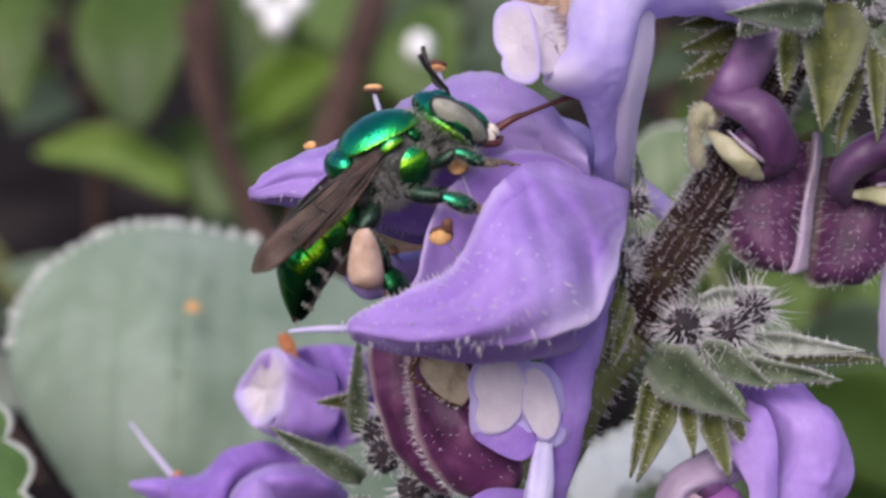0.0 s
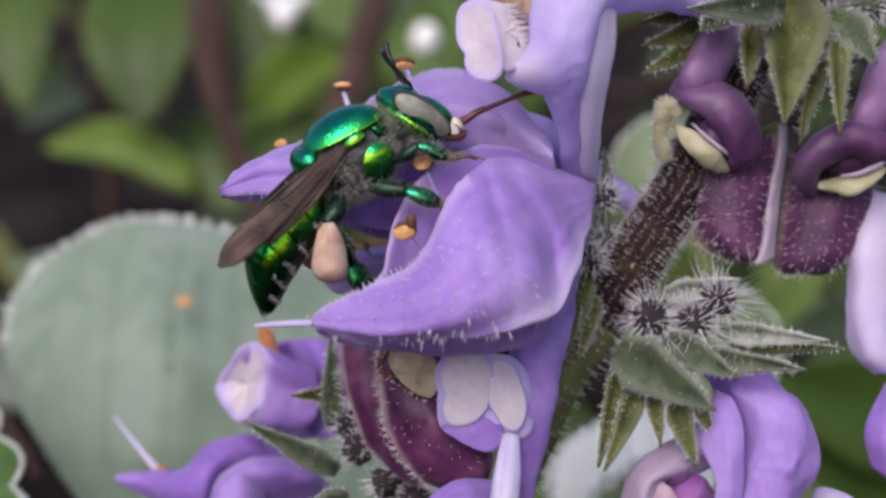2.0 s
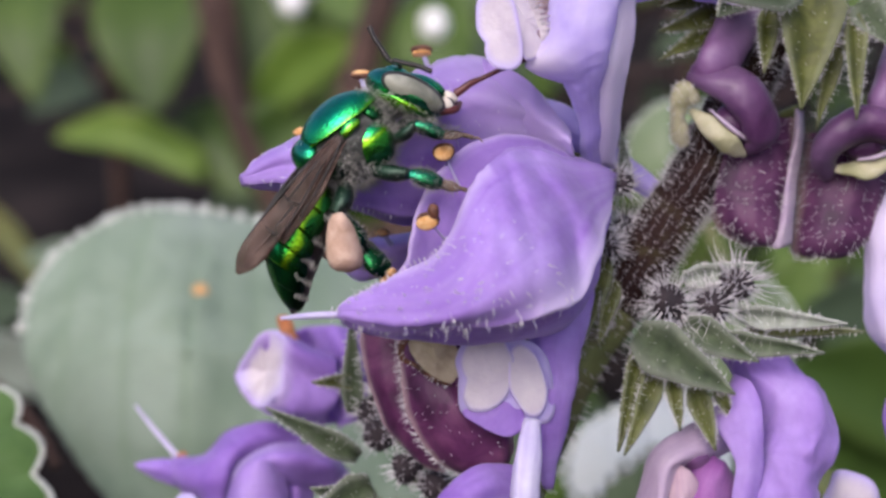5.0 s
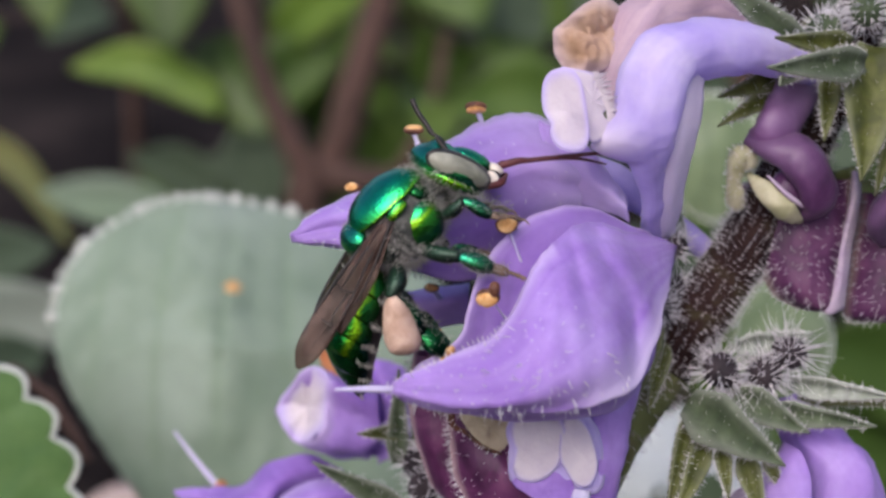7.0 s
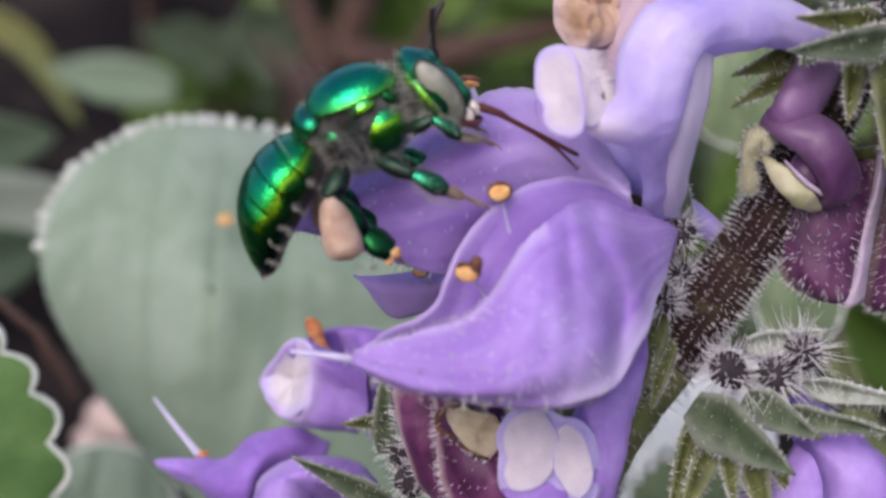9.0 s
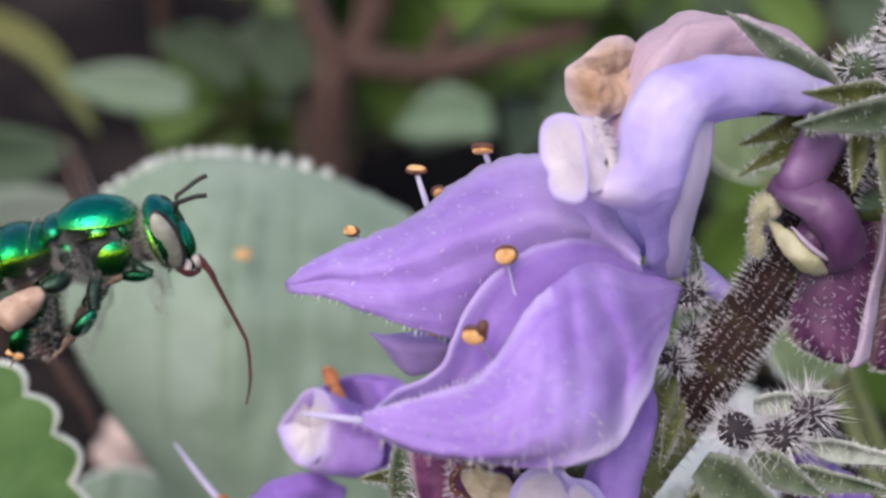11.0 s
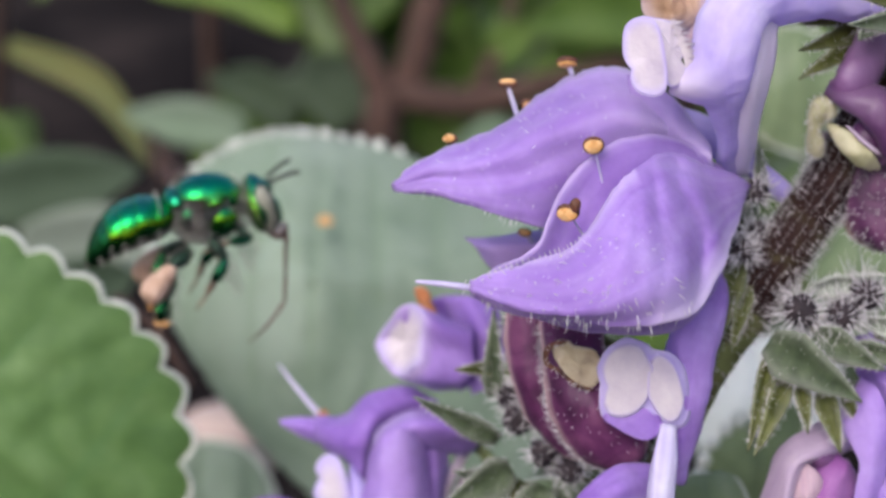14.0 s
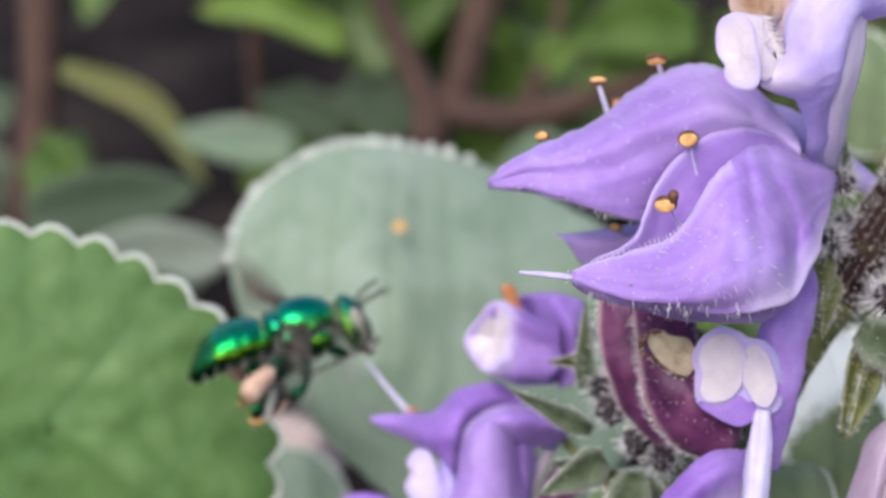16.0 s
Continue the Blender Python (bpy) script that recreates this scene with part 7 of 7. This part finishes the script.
# legs: thigh on the hip; shin, foot and load turn on the knee
def leg(name, pts, radii, shin_mat, side, seed, load=None):
    hip, knee, ankle, toe = [vec((x, side * y, z)) for x, y, z in pts]
    lg = plate(name, tube([hip, (hip + knee) / 2 + vec((0, side * 0.12, -0.08)), knee], [radii[0] * 0.7, radii[0], radii[0] * 0.7], 16, 14, ripple=0.05), THIGH, bee, "dark bristly thigh", pivot=hip)
    coat(tube([hip, (hip + knee) / 2, knee], [radii[0], radii[0] * 1.05, radii[0] * 0.7], 10, 10), 160, 0.26, lg, seed, None, 0.011)
    lower = []
    if load:
        shin_r = [radii[1] * 0.45, radii[1] * 0.9, radii[1] * 1.15, radii[1] * 0.8]
    else:
        shin_r = [radii[1] * 0.6, radii[1] * 1.0, radii[1] * 1.1, radii[1] * 0.75]
    sp = [knee, knee.lerp(ankle, 0.35) + vec((0.02, side * 0.05, 0.05)), knee.lerp(ankle, 0.7) + vec((0, side * 0.05, 0.03)), ankle]
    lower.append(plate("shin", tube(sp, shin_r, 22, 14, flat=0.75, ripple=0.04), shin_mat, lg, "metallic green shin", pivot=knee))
    heel = ankle.lerp(toe, 0.72 if load else 0.5) + vec((0.04, 0, 0.04))
    if load:
        lower.append(plate("heel", tube([ankle, ankle.lerp(heel, 0.5), heel], [radii[2] * 0.7, radii[2] * 1.1, radii[2] * 0.85], 14, 14, flat=0.6, ripple=0.05), SHELL_DARK, lg, "broad dark green heel joint", pivot=knee))
    else:
        lower.append(part("heel", tube([ankle, ankle.lerp(heel, 0.5), heel], [radii[2] * 1.1, radii[2] * 1.3, radii[2] * 0.9], 14, 12, flat=0.7, ripple=0.04), TAN, lg, "pale furry heel joint", pivot=knee))
    toes = spline([heel, heel.lerp(toe, 0.5) + vec((0, 0, 0.06)), toe], 30)
    lower.append(part("foot", tube(toes, [0.07 + 0.035 * abs(math.sin(i * 0.42)) for i in range(30)], 30, 8), TAN, lg, "tan jointed foot", pivot=knee))
    for k in (-1, 1):
        lower.append(part("claw", tube([toe, toe + (toe - heel).normalized() * 0.22 + vec((0, 0.1 * k, 0.04)), toe + (toe - heel).normalized() * 0.34 + vec((0, 0.16 * k, -0.12))], [0.05, 0.04, 0.015], 8, 6), TAN, lg, "tan claw", pivot=knee))
    coat(tube(sp + [heel], [r * 0.95 for r in shin_r] + [radii[2]], 20, 10, flat=0.75), 420 if load else 300, 0.3, lg, seed + 7, None, 0.012, label="pale shin fringe", pivot=knee)
    lower.append(lg.children[-1])
    if load:
        c = vec((load[0], side * load[1], load[2]))
        ax = vec((-0.50, 0, -0.86))
        pear = tube([c - ax * 1.32, c - ax * 0.9, c - ax * 0.2, c + ax * 0.55, c + ax * 1.0, c + ax * 1.16], [0.22, 0.46, 0.66, 0.76, 0.58, 0.12], 30, 24, ripple=0.14)
        lower.append(part("pollen_load", pear, POLLEN, lg, "tan packed pollen load, pear-shaped", pivot=knee))
        for k in range(5):
            lower.append(part("pollen_clump", ball(heel + vec((0.12 * k - 0.3, side * 0.2, 0.1 * (k % 3) - 0.2)), (0.16, 0.13, 0.14), None, 10, 8, ripple=0.12), ORANGE, lg, "orange pollen clinging to the foot", pivot=knee))
    return lg, lower


legs = {}
for s, tag in ((-1, "right"), (1, "left")):
    legs[tag, "front"] = leg("front_leg", [(1.45, 0.8, -1.25), (2.55, 1.35, -1.15), (3.35, 1.45, -2.15), (4.45, 1.3, -2.85)], (0.28, 0.29, 0.16), SHELL_SHIN, s, 310)
    legs[tag, "middle"] = leg("middle_leg", [(-0.1, 0.95, -1.5), (0.85, 1.8, -2.75), (1.42, 1.95, -4.05), (2.1, 1.7, -5.4)], (0.36, 0.38, 0.20), SHELL_SHIN, s, 330)
    legs[tag, "hind"] = leg("hind_leg", [(-1.2, 0.9, -1.4), (-2.35, 1.55, -2.0), (-2.45, 1.6, -3.95), (-2.3, 1.55, -5.75)], (0.42, 0.55, 0.58), SHELL_DARK, s, 350, load=(-2.95, 2.05, -3.05))


# ---- everything that moves ----
def bee_at(place, pitch, yaw=0, roll=8):
    x, y, z = place
    return BASE @ pose(x * MM, y * MM, z * MM, roll, -pitch, yaw)


BEE_ROWS = [
    (0.0, (-2.55, -9.00, 3.83), 30, 8), (0.5, (-2.71, -9.00, 3.91), 30, 8), (1.0, (-2.48, -9.00, 3.93), 30, 8), (1.5, (-2.63, -9.00, 3.90), 30, 8), (2.0, (-2.58, -9.00, 3.93), 30, 8), (2.5, (-2.55, -9.00, 3.91), 30, 8),
    (3.0, (-2.53, -9.00, 4.01), 31, 8), (4.2, (-3.26, -9.00, 3.97), 36, 6), (5.5, (-3.50, -9.00, 3.91), 40, 5), (6.0, (-3.64, -9.00, 3.88), 41, 5), (6.5, (-3.78, -9.00, 3.69), 43, 5), (7.0, (-3.78, -9.00, 3.49), 45, 4), (7.5, (-3.74, -9.00, 3.49), 45, 4),
    (8.0, (-3.61, -9.00, 3.60), 45, 4), (8.3, (-3.44, -9.00, 3.87), 46, 3), (8.5, (-3.32, -9.00, 4.31), 47, 3), (8.6, (-3.40, -9.00, 4.90), 46, 3), (8.8, (-4.11, -9.00, 6.28), 36, 5), (9.0, (-4.61, -9.00, 7.23), 27, 8), (9.2, (-5.23, -9.00, 7.87), 26, 8),
    (9.8, (-9.87, -6.00, 7.59), 20, 5), (10.6, (-16.62, -2.00, 4.39), 12, 0), (11.3, (-17.89, 1.00, 3.63), 6, 8), (11.5, (-16.97, 1.00, 3.65), 5, 8), (12.0, (-17.44, 3.00, 3.12), 5, 10), (12.5, (-17.30, 5.00, 3.08), 5, 12), (13.0, (-18.09, 6.00, 2.06), 6, 13),
    (13.5, (-19.39, 8.00, 1.90), 6, 16), (14.0, (-20.50, 10.00, 0.15), 6, 19), (14.5, (-19.95, 12.00, -2.47), 7, 23), (15.0, (-22.80, 13.00, -4.07), 7, 23), (15.5, (-22.30, 13.00, -5.25), 7, 23), (16.0, (-20.90, 13.00, -7.26), 7, 22)]


def swing(ob, rows):
    """Key a part's turn about its own hinge: seconds, degrees nose-up and, where the hinge gives, millimetres down."""
    place = ob.location.copy()
    walk(ob, [(t, Matrix.Translation(place + vec((0, 0, -sum(drop) * MM))) @ pose(0, 0, 0, 0, -d, 0)) for t, d, *drop in rows])


def flap(ob, basis, side):
    """Folded until take-off, then beating fast to the end."""
    place = ob.location.copy()
    folded = basis.to_quaternion()

    def turned(up):
        a = radians(up)
        d = vec((-0.25, side * math.cos(a), math.sin(a))).normalized()
        w = vec((-1, 0, -0.25))
        w = (w - d * w.dot(d)).normalized()
        out = Matrix((d, w, d.cross(w))).transposed()
        return (out @ basis.inverted()).to_quaternion()

    rest = turned(15)
    still = rest.copy()
    still.identity()
    rows = [(0.0, still), (8.3, still)]
    rows += [(8.3 + 0.1 / 3 * k, still.slerp(rest, k / 4)) for k in range(1, 5)]
    first = frame(8.3) + 5
    for fr in range(first, frame(16.0) + 1):
        rows.append(((fr - 1) / FPS, turned(12 + 49 * math.sin(2 * math.pi * (fr - 1) / 3))))
    walk(ob, [(t, Matrix.Translation(place) @ q.to_matrix().to_4x4()) for t, q in rows])


def motions():
    walk(bee, [(t, bee_at(p, pitch, yaw)) for t, p, pitch, yaw in BEE_ROWS])
    swing(abdomen, [(0.0, 9, 0.75), (3.0, 9, 0.75), (5.5, 11, 0.75), (7.0, 12, 0.7), (8.3, 12, 0.6), (8.6, 16, 0.3), (9.0, 18, 0), (9.2, 16, 0), (11.3, -2, 0), (12.5, 0, 0), (14.0, -1, 0), (15.0, -7, 0), (16.0, -6, 0)])
    swing(head, [(0.0, -2), (3.0, -2), (5.5, -5), (7.0, -7), (8.0, -10), (8.5, -28), (9.0, -15), (9.2, -15), (11.3, -14), (13.0, -16), (16.0, -16)])
    swing(tongue, [(0.0, 85), (3.0, 85), (5.5, 77), (6.0, 67), (7.0, 58), (8.0, 56), (8.5, 60), (8.8, 54), (9.2, 50), (11.3, 30), (12.5, 26), (13.0, 20), (13.5, 14), (14.0, 10), (14.5, 2), (15.0, -16), (15.5, -40), (16.0, -58)])
    swing(tongue_tip, [(0.0, 0, -3.1), (5.5, 0, -3.1), (8.0, 0, -3.1), (8.5, 0, -3.0), (9.2, 0, -2.8), (10.2, -10, -1.0), (11.3, -20, 0), (12.5, -22, 0), (14.0, -32, 0), (15.0, -38, 0), (16.0, -38, 0)])
    swing(feelers[0], [(0.0, 46), (3.2, 46), (3.9, 0), (4.6, -70), (5.3, -130), (6.5, -150), (7.5, -155), (7.75, -90), (8.0, -20), (8.3, 30), (8.6, 30), (9.2, 20), (11.3, -34), (13.0, -30), (16.0, -22)])
    swing(feelers[1], [(0.0, 22), (5.5, 26), (7.0, 24), (8.5, 10), (9.2, -6), (11.3, -20), (13.0, -18), (16.0, -20)])
    flap(wing_right, basis_right, -1)
    flap(wing_left, basis_left, 1)
    stride = {"front": ([(0.0, 0), (3.0, 0), (7.0, -8), (8.5, -6), (9.2, -4), (11.3, -40), (13.0, -40), (13.6, -50), (16.0, -40)], [(0.0, 0), (3.0, 0), (7.0, -14), (8.5, -10), (9.2, -4), (11.3, -100), (13.0, -90), (14.0, -80), (16.0, -110)]),
              "middle": ([(0.0, 16), (3.0, 14), (5.5, 6), (7.0, 0), (8.3, 0), (8.8, 4), (9.2, 4), (10.2, -30), (11.3, -48), (12.5, -42), (13.5, -10), (14.5, -10), (16.0, -50)], [(0.0, 0), (8.3, 0), (9.2, 10), (11.3, -30), (12.5, -20), (13.5, -50), (14.5, -50), (16.0, -30)]),
              "hind": ([(0.0, 0), (8.5, 0), (9.2, 6), (11.3, -12), (12.5, -10), (13.0, -8, 0.3), (13.5, -2, 1.1), (14.0, -7, 1.0), (14.5, -14, 0.6), (15.0, -28, 0.1), (15.5, -22, 0.0), (16.0, -14, 0.0)], [(0.0, 4), (7.0, 0), (8.5, 0), (9.2, 20), (11.3, -24), (12.5, -18), (13.5, -14), (14.0, -8), (16.0, -8)])}
    for (tag, pair), (thigh, lower) in legs.items():
        swing(thigh, stride[pair][0])
        for ob in lower:
            swing(ob, stride[pair][1])
    o = vec(ORIGIN[flower_main])
    sway = [(0.0, 0, 0), (3.0, 0, 0), (5.5, 0.12, -0.1), (6.5, 0.26, -0.25), (7.0, 0.33, -0.45), (7.5, 0.36, -0.58), (8.0, 0.45, -0.66), (8.5, 0.32, -0.72), (9.0, 0.18, -0.25), (9.8, 0, 0), (11.5, -0.1, 0), (16.0, 0, 0)]
    walk(flower_main, [(t, BASE @ Matrix.Translation((o + vec((x, 0, z))) * MM)) for t, x, z in sway])
    swing(front_lip, [(0.0, 9.2), (3.0, 9), (5.5, 9.6), (7.0, 7), (8.3, 6), (8.8, 3), (9.0, 0), (9.4, -2), (10.0, 0), (16.0, 0)])


motions()
